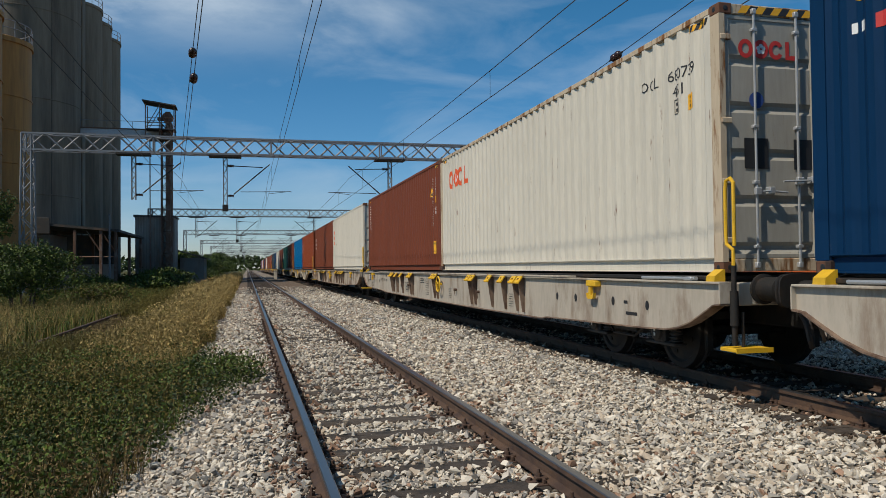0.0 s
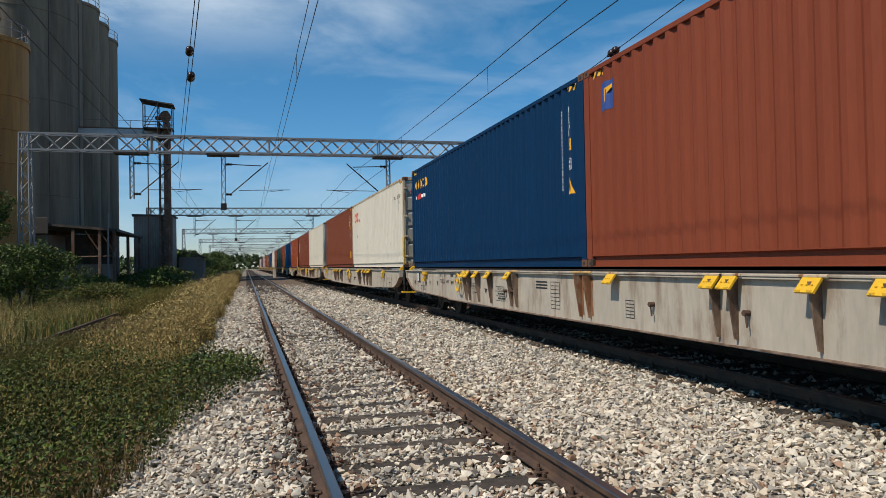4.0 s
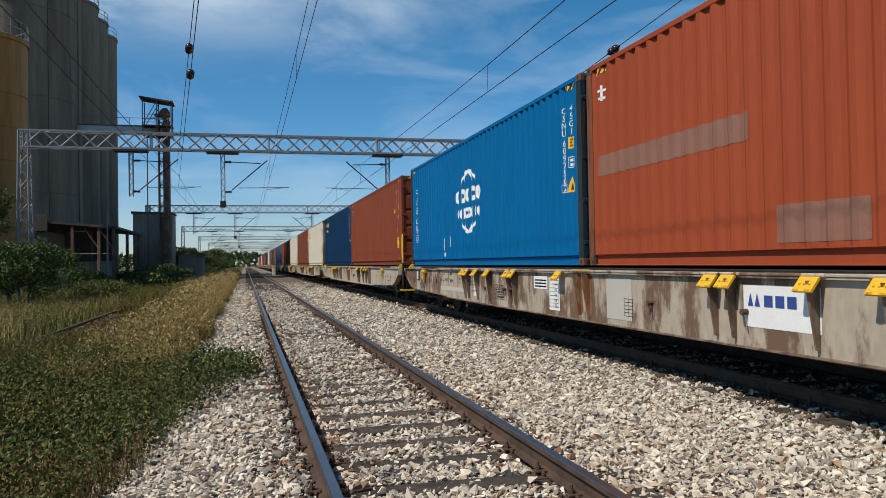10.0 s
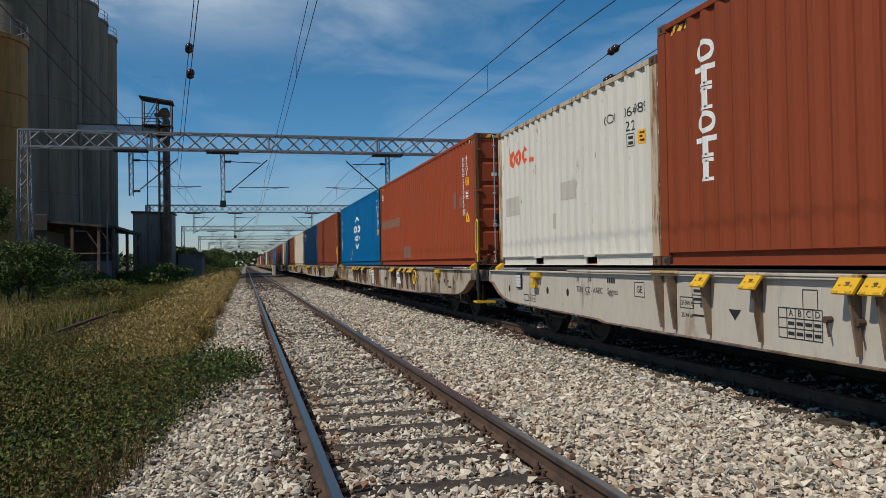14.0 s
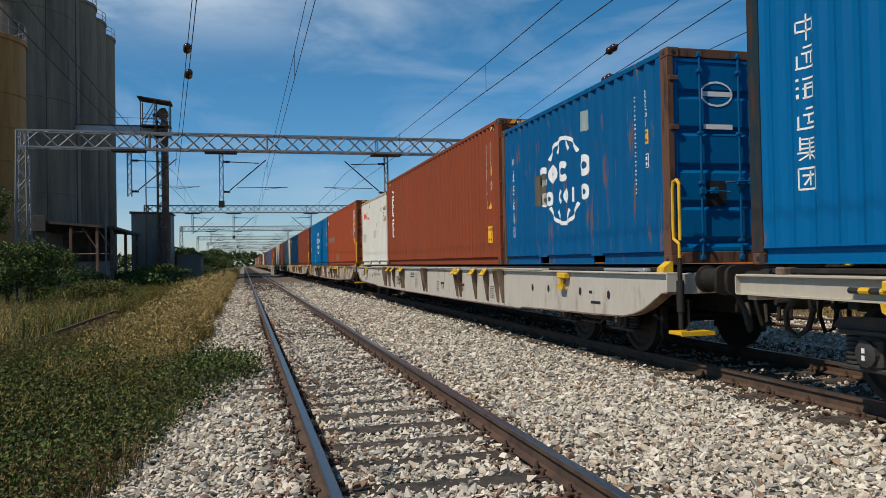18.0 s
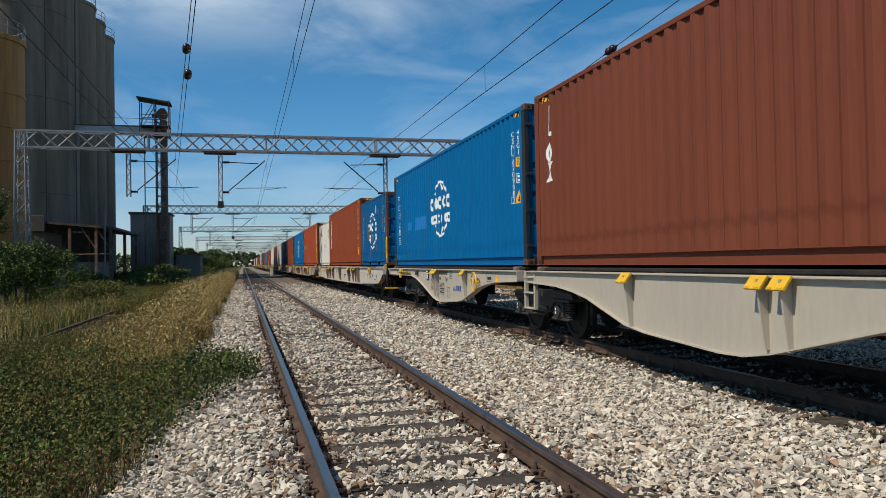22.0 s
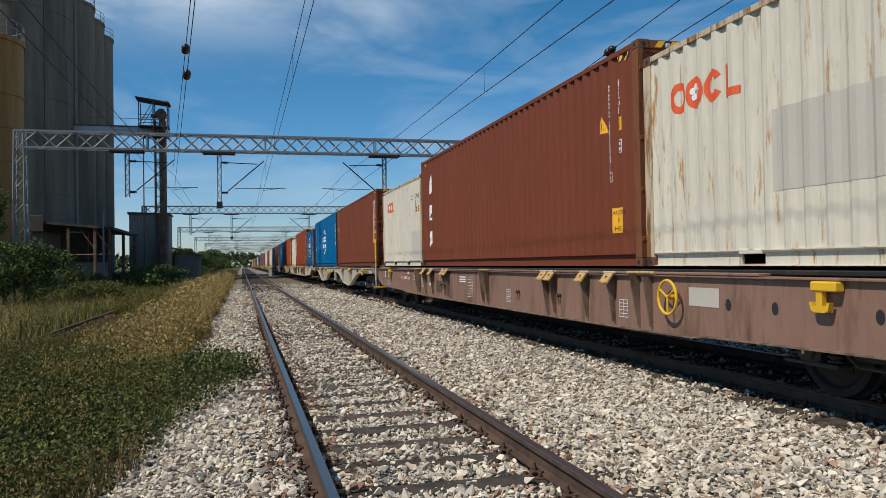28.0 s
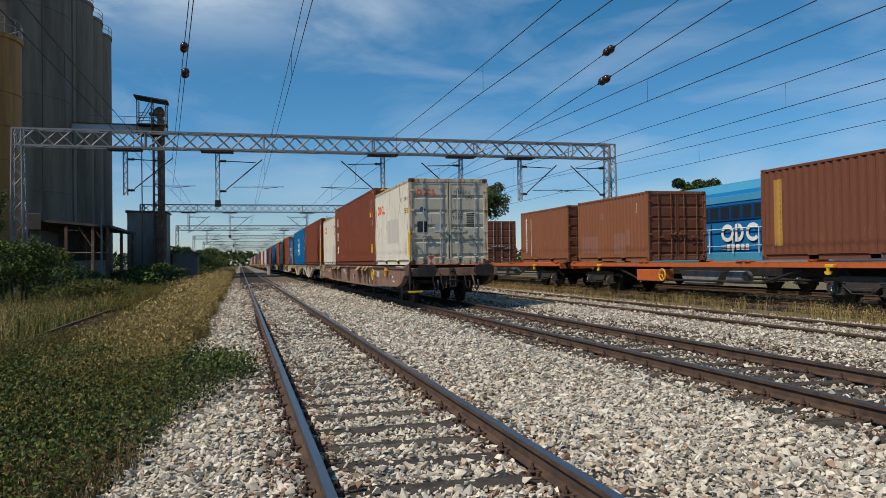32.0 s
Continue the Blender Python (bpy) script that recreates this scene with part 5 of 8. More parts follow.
def bogie_meshes():
    if not BOGIE:
        s = side_frame_shape(-1)
        for k in (1,):
            o = side_frame_shape(1)
            s.add(o.v, o.f)
        s.box(-0.93, 0.93, -0.18, 0.18, 0.45, 0.72, 0.03)
        for y in (-1.3, 1.3):
            s.box(-0.95, 0.95, y - 0.04, y + 0.04, 0.62, 0.72, 0.01)
        s.lathe([(0.2, 0.0), (0.2, 0.12)], (0, 0, 0.72), 2, 14)
        BOGIE["frame"] = s.mesh("bogie", bogie_grey)
        BOGIE["wheelset"] = wheelset_shape().mesh("wheelset", steel_dark, True)
        for k in (-1, 1):
            BOGIE["box", k] = axle_box_shape(k, 0).mesh("axle_box", bogie_grey)
            BOGIE["spring", k] = spring_shape(k, 0).mesh("spring", bogie_grey, True)
            BOGIE["mark", k] = Shape().box(k * 1.176, k * 1.181, -0.016, 0.016, 0.41, 0.45).box(k * 1.176, k * 1.181, -0.016, 0.016, 0.47, 0.51).mesh("mark", white_mark)
        BOGIE["brake"] = Shape().box(-0.05, 0.05, -0.03, 0.03, 0.25, 0.66, 0.015).mesh("brake_block", steel_dark)
    return BOGIE


WHEELSETS = []


def make_bogie(parent, y, turning=True):
    """A two-axle bogie; the wheelsets roll."""
    b = bogie_meshes()
    bogie = part("bogie", b["frame"], None, parent, "dark oily cast-steel bogie", at=pose(0, y, 0))
    for a in (-1.42, -0.38, 0.38, 1.42):
        for k in (-0.75, 0.75):
            part("brake_block", b["brake"], None, bogie, at=pose(k, a, 0))
    for a in (-0.9, 0.9):
        w = part("wheelset", b["wheelset"], None, bogie, at=pose(0, a, 0.46))
        if turning:
            WHEELSETS.append((w, a))
        for k in (-1, 1):
            part("axle_box", b["box", k], None, bogie, at=pose(0, a, 0))
            part("mark", b["mark", k], None, bogie, at=pose(0, a, 0))
            for d in (-0.24, 0.24):
                part("spring", b["spring", k], None, bogie, at=pose(0, a + d, 0))
    return bogie


def sill_shape(k, bottom, top=1.09, outstand=0.05):
    """One side sill: a deep web plate with flanges along its top, belly and ends. bottom: (y, z) from front to rear."""
    y0, y1 = bottom[0][0], bottom[-1][0]
    s = Shape().prism([(y0, top), *bottom, (y1, top)], 0, k * HALF, k * (HALF - 0.014))
    s.box(k * (HALF - 0.12), k * (HALF + outstand), y1, y0, top, top + 0.022, 0.004)
    for y, z in (bottom[0], bottom[-1]):
        s.box(k * (HALF - 0.10), k * (HALF + outstand), y - 0.008, y + 0.008, z, top)
    return s


def flange_shape(k, bottom, outstand=0.05):
    """The flange along the belly of a side sill."""
    s = Shape()
    for (a, za), (b, zb) in zip(bottom, bottom[1:]):
        xs = sorted((k * (HALF - 0.10), k * (HALF + outstand)))
        s.add([(x, y, z + d) for x in xs for y, z in ((a, za), (b, zb)) for d in (-0.016, 0.0)],
              [(0, 1, 3, 2), (4, 6, 7, 5), (0, 4, 5, 1), (2, 3, 7, 6), (0, 2, 6, 4), (1, 5, 7, 3)])
    return s


def flap_shape(k, y, wide=0.23):
    """A folded-down spigot flap on its hinge bar."""
    x0, x1 = k * (HALF + 0.055), k * (HALF + 0.17)
    s = Shape().prism([(x0, 1.105), (x0 + k * 0.02, 1.118), (x1, 0.995), (x1 - k * 0.02, 0.982)], 1, y - wide / 2, y + wide / 2)
    for d in (-0.07, 0.07):
        s.box(x1 - k * 0.03, x1 + k * 0.006, y + d - 0.03, y + d + 0.03, 0.99, 1.02, 0.006)
    return s


def rib_shape(k, y, low=0.56):
    """A tapered stiffener below a flap."""
    return Shape().prism([(k * HALF, 1.085), (k * (HALF + 0.13), 1.085), (k * (HALF + 0.11), 0.92), (k * (HALF + 0.055), low), (k * (HALF + 0.045), low - 0.07), (k * HALF, low - 0.08)], 1, y - 0.012, y + 0.012)


def hook_shape(k, y):
    """A yellow towing hook on a bracket."""
    s = Shape().box(k * HALF, k * (HALF + 0.10), y - 0.20, y + 0.09, 1.0, 1.085, 0.012)
    s.prism([(y - 0.035, 1.04), (y + 0.035, 1.04), (y + 0.035, 0.88), (y + 0.075, 0.875), (y + 0.085, 0.91), (y + 0.115, 0.91), (y + 0.10, 0.845), (y + 0.06, 0.825), (y - 0.06, 0.825), (y - 0.10, 0.845), (y - 0.115, 0.91), (y - 0.085, 0.91), (y - 0.075, 0.875), (y - 0.035, 0.88)], 0, k * (HALF + 0.04), k * (HALF + 0.085))
    return s


def buffer_shape(x, y, k):
    s = Shape().lathe([(0.16, 0.0), (0.16, k * 0.03), (0.125, k * 0.04), (0.125, k * 0.30), (0.10, k * 0.31), (0.10, k * 0.55)], (x, y, 1.03), 1, 16)
    out = [(x + 0.28 * math.copysign(abs(math.cos(a)) ** 0.5, math.cos(a)), 1.03 + 0.17 * math.copysign(abs(math.sin(a)) ** 0.5, math.sin(a))) for a in [math.tau * i / 20 for i in range(20)]]
    s.prism(out, 1, y + k * 0.55, y + k * 0.60)
    return s


def end_gear(w, y, k, mat, rail_mat, step_mat, railed=True):
    """Headstock, buffers, coupling, brake hose, and the shunter's handrail and step."""
    part("headstock", Shape().box(-1.32, 1.32, y - k * 0.02, y - k * 0.16, 0.86, 1.10, 0.012), mat, w)
    for x in (-0.875, 0.875):
        part("buffer", buffer_shape(x, y - k * 0.02, k), steel_dark, w, "greasy dark buffer with a rounded plate", smooth=True)
    s = Shape().box(-0.06, 0.06, y, y + k * 0.22, 0.98, 1.10, 0.02)
    s.tube([(-0.07, y + k * 0.14, 1.04), (-0.08, y + k * 0.20, 0.86), (-0.08, y + k * 0.20, 0.56)], 0.024, 8)
    s.tube([(0.07, y + k * 0.14, 1.04), (0.08, y + k * 0.20, 0.86), (0.08, y + k * 0.20, 0.56)], 0.024, 8)
    s.tube([(-0.12, y + k * 0.20, 0.74), (0.12, y + k * 0.20, 0.74)], 0.035, 8)
    s.tube([(-0.1, y + k * 0.20, 0.55), (0.1, y + k * 0.20, 0.55)], 0.026, 8)
    part("coupling", s, steel_dark, w, smooth=True)
    for x in (-0.62, 0.62):
        s = Shape().tube([(x, y, 0.90), (x, y + k * 0.16, 0.86), (x, y + k * 0.30, 0.70), (x + 0.03, y + k * 0.32, 0.52), (x + 0.10, y + k * 0.26, 0.44), (x + 0.17, y + k * 0.18, 0.52), (x + 0.18, y + k * 0.10, 0.74)], 0.030, 8)
        part("brake_hose", s, hose_rubber, w, "ribbed brown-black brake hose", smooth=True)
    for x in (-0.35, 0.38):
        s = Shape().tube([(x, y, 0.95), (x, y + k * 0.10, 0.92), (x + 0.02, y + k * 0.15, 0.66), (x + 0.08, y + k * 0.15, 0.48), (x + 0.16, y + k * 0.12, 0.52), (x + 0.18, y + k * 0.08, 0.72)], 0.022, 8)
        part("brake_hose", s, steel_dark, w, smooth=True)
    x = -1.27 if k < 0 else 1.27
    part("pole", Shape().tube([(x, y + k * 0.05, 0.46), (x, y + k * 0.05, 1.28)], 0.028, 10).tube([(x, y + k * 0.05, 0.66), (x, y + k * 0.05, 1.02)], 0.046, 10), rail_mat, w, smooth=True)
    yy = y + k * 0.05
    loop = [(x, yy, 1.28), (x, yy, 1.44), (x, yy - k * 0.11, 1.50), (x, yy - k * 0.12, 1.62), (x, yy - k * 0.12, 2.08), (x, yy - k * 0.10, 2.16), (x, yy - k * 0.03, 2.18), (x, yy + k * 0.02, 2.13), (x, yy + k * 0.02, 1.48)]
    if railed:
        part("handrail", Shape().tube(loop, 0.020, 8), yellow_paint, w, "yellow bent-tube handrail", smooth=True)
    xs = (x, x + 0.42) if x < 0 else (x - 0.42, x)
    s = Shape().box(xs[0] - 0.08, xs[1] - 0.08, yy - 0.14, yy + 0.14, 0.40, 0.44, 0.006)
    part("step", s, step_mat, w, "grating step")
    part("step_edge", Shape().box(xs[0] - 0.086, xs[1] - 0.076, yy - 0.146, yy - 0.138, 0.395, 0.445), yellow_paint, w, "yellow step edge")
    s = Shape().tube([(xs[0] + 0.1, yy, 0.44), (xs[0] + 0.1, yy, 0.8)], 0.015, 6)
    part("step_hanger", s, rail_mat, w)


def on_sill(u, v):
    return Vector((-HALF - 0.004, -u, v))


def sill_mark(w, bm, mat, name="marking"):
    return decal(name, bm, mat, w, on_sill)


def brake_wheel(w, u, mat):
    s = Shape()
    c = Vector((-HALF - 0.10, -u, 0.86))
    ring = [c + Vector((0, 0.19 * math.cos(a), 0.19 * math.sin(a))) for a in [math.tau * i / 20 for i in range(21)]]
    s.tube(ring, 0.018, 7, False)
    for i in range(3):
        a = math.tau * i / 3 + 0.5
        s.tube([c, c + Vector((0, 0.19 * math.cos(a), 0.19 * math.sin(a)))], 0.012, 6)
    s.tube([c, (-HALF, -u, 0.86)], 0.03, 8)
    part("brake_wheel", s, mat, w, "yellow spoked hand-brake wheel", smooth=True)


def placard(w, u, v=0.93):
    b = part("placard_holder", Shape().box(-HALF - 0.03, -HALF - 0.004, -u - 0.13, -u + 0.13, v - 0.13, v + 0.13, 0.008), black_paint, w)
    qs = [rect(u - 0.105 + 0.054 * i, u - 0.057 + 0.054 * i, v - 0.105 + 0.054 * j, v - 0.057 + 0.054 * j) for i in range(4) for j in range(4)]
    decal("reflector", flat(qs), placard_white, b, lambda a, c: Vector((-HALF - 0.034, -a, c)))


def load_table(w, u, v):
    sill_mark(w, flat(frame_lines(u, u + 0.55, v, v + 0.27, 0.008, 5, 3)), black_mark, "load_table")
    for j, row in enumerate(("ABCD", None, None)):
        for i in range(4):
            if row:
                sill_mark(w, move(letters(row[i], 0.085, "CENTER"), u + 0.165 + 0.11 * i, v + 0.20), black_mark, "lettering")
    sill_mark(w, flat([rect(u + 0.125 + 0.11 * i, u + 0.205 + 0.11 * i, v + 0.03 + 0.09 * j, v + 0.06 + 0.09 * j) for i in range(4) for j in range(2)]), black_mark, "small_print")


SPIGOTS = (6.28, 6.56, 7.22, 8.05, 9.25, 9.53, 12.25, 12.55, 15.6, 15.9, 17.05, 17.85, 18.5, 18.8)


FLAPS_B = (6.28, 6.56, 7.22, 8.05, 9.25, 13.35, 15.6, 15.9, 17.05, 17.85, 18.5)
FLAPS_C = (6.28, 6.56, 7.22, 8.05, 9.25, 9.53, 11.62, 15.6, 15.9, 17.05, 17.85, 18.5, 18.8)
FLAPS_D = (7.22, 8.05, 9.25, 9.53, 15.6, 15.9, 17.05, 17.85)


def make_flat_wagon(mat, label, wheel_at=5.65, text=True, emblem=None, patches=(), rail_mat=None, step_mat=None, far=False, ink=None, words=(("33", "54"), "CZ", "AAEC"), flaps=SPIGOTS, rusted=()):
    """An eighty-foot four-axle flat wagon for containers, its centre at the origin; u counts from its front container."""
    ink = ink or black_mark
    w = thing("flat_wagon", label, "freight wagon", "wagons of the train")
    off = 12.25
    belly = [(12.40, 0.89), (12.28, 0.875), (12.06, 0.77), (11.85, 0.675), (11.6, 0.60), (11.33, 0.557), (10.85, 0.535), (7.65, 0.475), (7.45, 0.445), (3.5, 0.425), (-3.5, 0.425), (-7.45, 0.445), (-7.65, 0.475), (-10.75, 0.535), (-11.33, 0.557), (-11.6, 0.60), (-11.85, 0.675), (-12.06, 0.77), (-12.28, 0.875), (-12.40, 0.89)]
    for k in (-1, 1):
        part("side_sill", sill_shape(k, belly), mat, w)
        part("belly_flange", flange_shape(k, belly), rib_dirty, w, "rust-stained flange")
        s = Shape().box(k * 1.30, k * 1.44, -8.6, 8.6, 1.114, 1.142, 0.006)
        part("deck_strip", s, mat, w)
        for u in flaps:
            y = off - u
            f = part("spigot_flap", flap_shape(k, y), yellow_paint if ink is black_mark else yellow_faded, w, "folded-down yellow spigot flap")
            if far or k > 0:
                continue
            part("hinge_pin", Shape().tube([(k * (HALF + 0.055), y - 0.17, 1.128), (k * (HALF + 0.055), y + 0.17, 1.128)], 0.018, 7), rust_post, f)
            for d in (-0.06, 0.0, 0.06):
                x = k * (HALF + 0.122)
                part("stud", Shape().box(x, x + k * 0.014, y + d - 0.011, y + d + 0.011, 1.052, 1.068, 0.004), yellow_paint, f)
        for u in SPIGOTS:
            if k < 0 or not far:
                part("rib", rib_shape(k, off - u - 0.02), rib_rust if u in rusted else rib_dirty, w)
        for u in (2.30, 21.65):
            part("tow_hook", hook_shape(k, off - u), yellow_paint, w, "yellow tow hook on a bracket")
        for u in (0.12, 24.4):
            s = Shape().prism([(k * 1.235, 1.10), (k * 1.37, 1.10), (k * 1.36, 1.17), (k * 1.26, 1.24), (k * 1.235, 1.24)], 1, off - u - 0.075, off - u + 0.075)
            part("corner_stop", s, yellow_paint if ink is black_mark else mat, w)
        for u in (1.0, 23.5):
            s = Shape().tube([(k * 1.34, off - u - 0.58, 1.14), (k * 1.34, off - u + 0.58, 1.14)], 0.018, 8)
            s.box(k * 1.28, k * 1.38, off - u - 0.55, off - u - 0.40, 1.115, 1.16, 0.01)
            part("release_rod", s, steel_galv if ink is black_mark else rust_post, w, smooth=True)
    part("deck_plate", Shape().box(-1.26, 1.26, -12.1, 12.1, 1.12, 1.17, 0.01), steel_dark, w)
    part("centre_beam", Shape().box(-0.26, 0.26, -12.2, 12.2, 0.58, 1.02, 0.02), steel_dark, w)
    for i in range(11):
        y = -10.6 + i * 2.12
        part("cross_beam", Shape().box(-HALF + 0.02, HALF - 0.02, y - 0.06, y + 0.06, 0.80, 1.04, 0.01), steel_dark, w)
    s = Shape().lathe([(0.05, -0.5), (0.19, -0.46), (0.19, 0.46), (0.05, 0.5)], (0.62, 3.0, 0.62), 1, 14)
    part("air_tank", s, steel_dark, w, smooth=True)
    part("brake_rod", Shape().tube([(-0.6, -8.6, 0.5), (-0.6, 8.6, 0.5)], 0.02, 6).tube([(-1.0, 7.6, 0.40), (-1.0, 5.4, 0.40)], 0.03, 6), steel_dark, w)
    for y, k in ((12.37, 1), (-12.37, -1)):
        end_gear(w, y, k, mat, rail_mat or steel_dark, step_mat or yellow_paint)
    for y in (9.75, -9.75):
        make_bogie(w, y)
    holes = [oval(u - off, v, 0.045, 0.06, 14) for u, v in ((0.9, 0.78), (2.75, 0.80), (3.55, 0.80), (20.3, 0.82), (21.0, 0.82), (22.2, 0.82), (23.1, 0.80))]
    sill_mark(w, flat(holes), black_mark, "drain_hole")
    if wheel_at:
        brake_wheel(w, wheel_at - off, yellow_paint)
    placard(w, 1.47 - off)
    for q in patches:
        sill_mark(w, flat([rect(q[0] - off, q[1] - off, q[2], q[3])]), q[4], "repaint_patch")
    for u in SPIGOTS:
        if u not in flaps and not far:
            y = off - u
            part("raised_spigot", Shape().tube([(-HALF - 0.055, y - 0.17, 1.128), (-HALF - 0.055, y + 0.17, 1.128)], 0.022, 8).box(-HALF - 0.09, -HALF - 0.02, y - 0.10, y + 0.10, 1.118, 1.150, 0.008), yellow_faded, w, "yellow spigot folded up under the load")
    for u in rusted:
        sill_mark(w, flat([[(u - 0.13 - off, 1.06), (u + 0.11 - off, 1.06), (u + 0.07 - off, 0.80), (u + 0.10 - off, 0.52), (u - 0.06 - off, 0.50), (u - 0.09 - off, 0.78)]]), rib_rust, "rust_stain")
    if text:
        u = 3.87 - off
        for word, a in zip(words[0], (0.0, 0.40)):
            sill_mark(w, move(letters(word, 0.105), u + a, 0.97), ink, "lettering")
        sill_mark(w, flat([rect(u + 1.0 + 0.06 * i, u + 1.04 + 0.06 * i, 0.97, 1.04) for i in range(4)]), ink, "small_print")
        for word, a in (("TEN", 0.0), (words[1], 0.30), ("-", 0.49), (words[2], 0.56), ("Sggnss", 1.0)):
            sill_mark(w, move(letters(word, 0.118), u + a, 0.82), ink, "lettering")
        sill_mark(w, flat([rect(u + 0.30, u + 0.45, 0.795, 0.803)] + frame_lines(1.95 - off, 2.23 - off, 0.60, 0.70, 0.008) + frame_lines(1.66 - off, 1.89 - off, 0.60, 0.70, 0.012)), ink, "marking")
        sill_mark(w, move(letters("R 75 m", 0.075), 1.97 - off, 0.622), ink, "lettering")
        sill_mark(w, move(letters("4", 0.06), 3.35 - off, 0.58), ink, "lettering")
        if not words[2]:
            sill_mark(w, flat([rect(u + 0.52, u + 0.97, 0.80, 0.93)]), red_mark, "owner_block")
            decal("small_print", flat([rect(u + 0.545 + 0.085 * i, u + 0.60 + 0.085 * i, 0.82, 0.91) for i in range(5)]), white_mark, w, lambda a, b: Vector((-HALF - 0.007, -a, b)))
        sill_mark(w, flat(frame_lines(u + 1.75, u + 1.99, 0.82, 1.0)), ink, "marking")
        sill_mark(w, move(letters("GE", 0.12, "CENTER"), u + 1.87, 0.87), ink, "lettering")
        sill_mark(w, flat(frame_lines(6.66 - off, 6.92 - off, 0.74, 0.86, 0.008)), ink, "notice_frame")
        sill_mark(w, move(letters("21500 kg", 0.068), 6.68 - off, 0.775), ink, "lettering")
        sill_mark(w, move(letters("25.94 m", 0.068), 6.68 - off, 0.64), ink, "lettering")
        sill_mark(w, flat(frame_lines(6.9 - off, 7.15 - off, 0.8, 0.98, 0.008, 1, 2)), ink, "marking")
        sill_mark(w, flat([rect(6.93 - off, 7.12 - off, 0.83, 0.86), rect(6.93 - off, 7.12 - off, 0.92, 0.95), rect(6.9 - off, 7.15 - off, 0.66, 0.68)]), ink, "small_print")
        sill_mark(w, flat([[(7.55 - off, 0.77), (7.75 - off, 0.77), (7.65 - off, 0.66)]]), ink, "symbol")
        load_table(w, 8.3 - off, 0.56)
        sill_mark(w, flat(frame_lines(8.62 - off, 8.8 - off, 0.83, 1.0)), ink, "marking")
        sill_mark(w, flat([rect(10.45 - off, 10.95 - off, 0.95 - 0.05 * i, 0.975 - 0.05 * i) for i in range(3)]), ink, "small_print")
        sill_mark(w, flat(frame_lines(11.1 - off, 11.45 - off, 0.55, 0.97, 0.008, 2, 7)), ink, "load_table")
        if emblem:
            for i, word in enumerate(("-11", "-15", "-16", "-18", "-20")):
                decal("lettering", move(letters(word, 0.075), 11.30 - off, 0.885 - 0.085 * i), ink, w, lambda a, b: Vector((-HALF - 0.008, -a, b)))
        for u in (13.6, 18.0):
            sill_mark(w, flat(frame_lines(u - off, u + 0.22 - off, 0.56, 0.78, 0.008, 2, 5)), ink, "load_table")
        sill_mark(w, flat([rect(22.55 - off, 22.85 - off, 0.66, 0.70), rect(22.5 - off, 22.6 - off, 0.8, 0.84)]), ink, "small_print")
        for u in (8.95, 9.3, 14.3, 16.1):
            part("valve", Shape().tube([(-HALF, off - u, 0.76), (-HALF - 0.07, off - u, 0.76)], 0.03, 8).tube([(-HALF - 0.05, off - u, 0.76), (-HALF - 0.05, off - u - 0.03, 0.62)], 0.010, 6), fastener_rust, w)
    if emblem:
        u = emblem - off
        sill_mark(w, flat([rect(u - 0.05, u + 1.0, 0.62, 1.02)]), white_mark, "repaint_patch")
        sill_d = lambda a, b: Vector((-HALF - 0.007, -a, b))
        decal("emblem", flat([[(u + 0.02, 0.82), (u + 0.1, 0.82), (u + 0.06, 0.95)], [(u + 0.12, 0.82), (u + 0.2, 0.82), (u + 0.16, 0.95)], rect(u + 0.26, u + 0.38, 0.82, 0.93), rect(u + 0.42, u + 0.54, 0.82, 0.93), rect(u + 0.58, u + 0.70, 0.82, 0.93)]), blue_mark, w, sill_d)
    return w


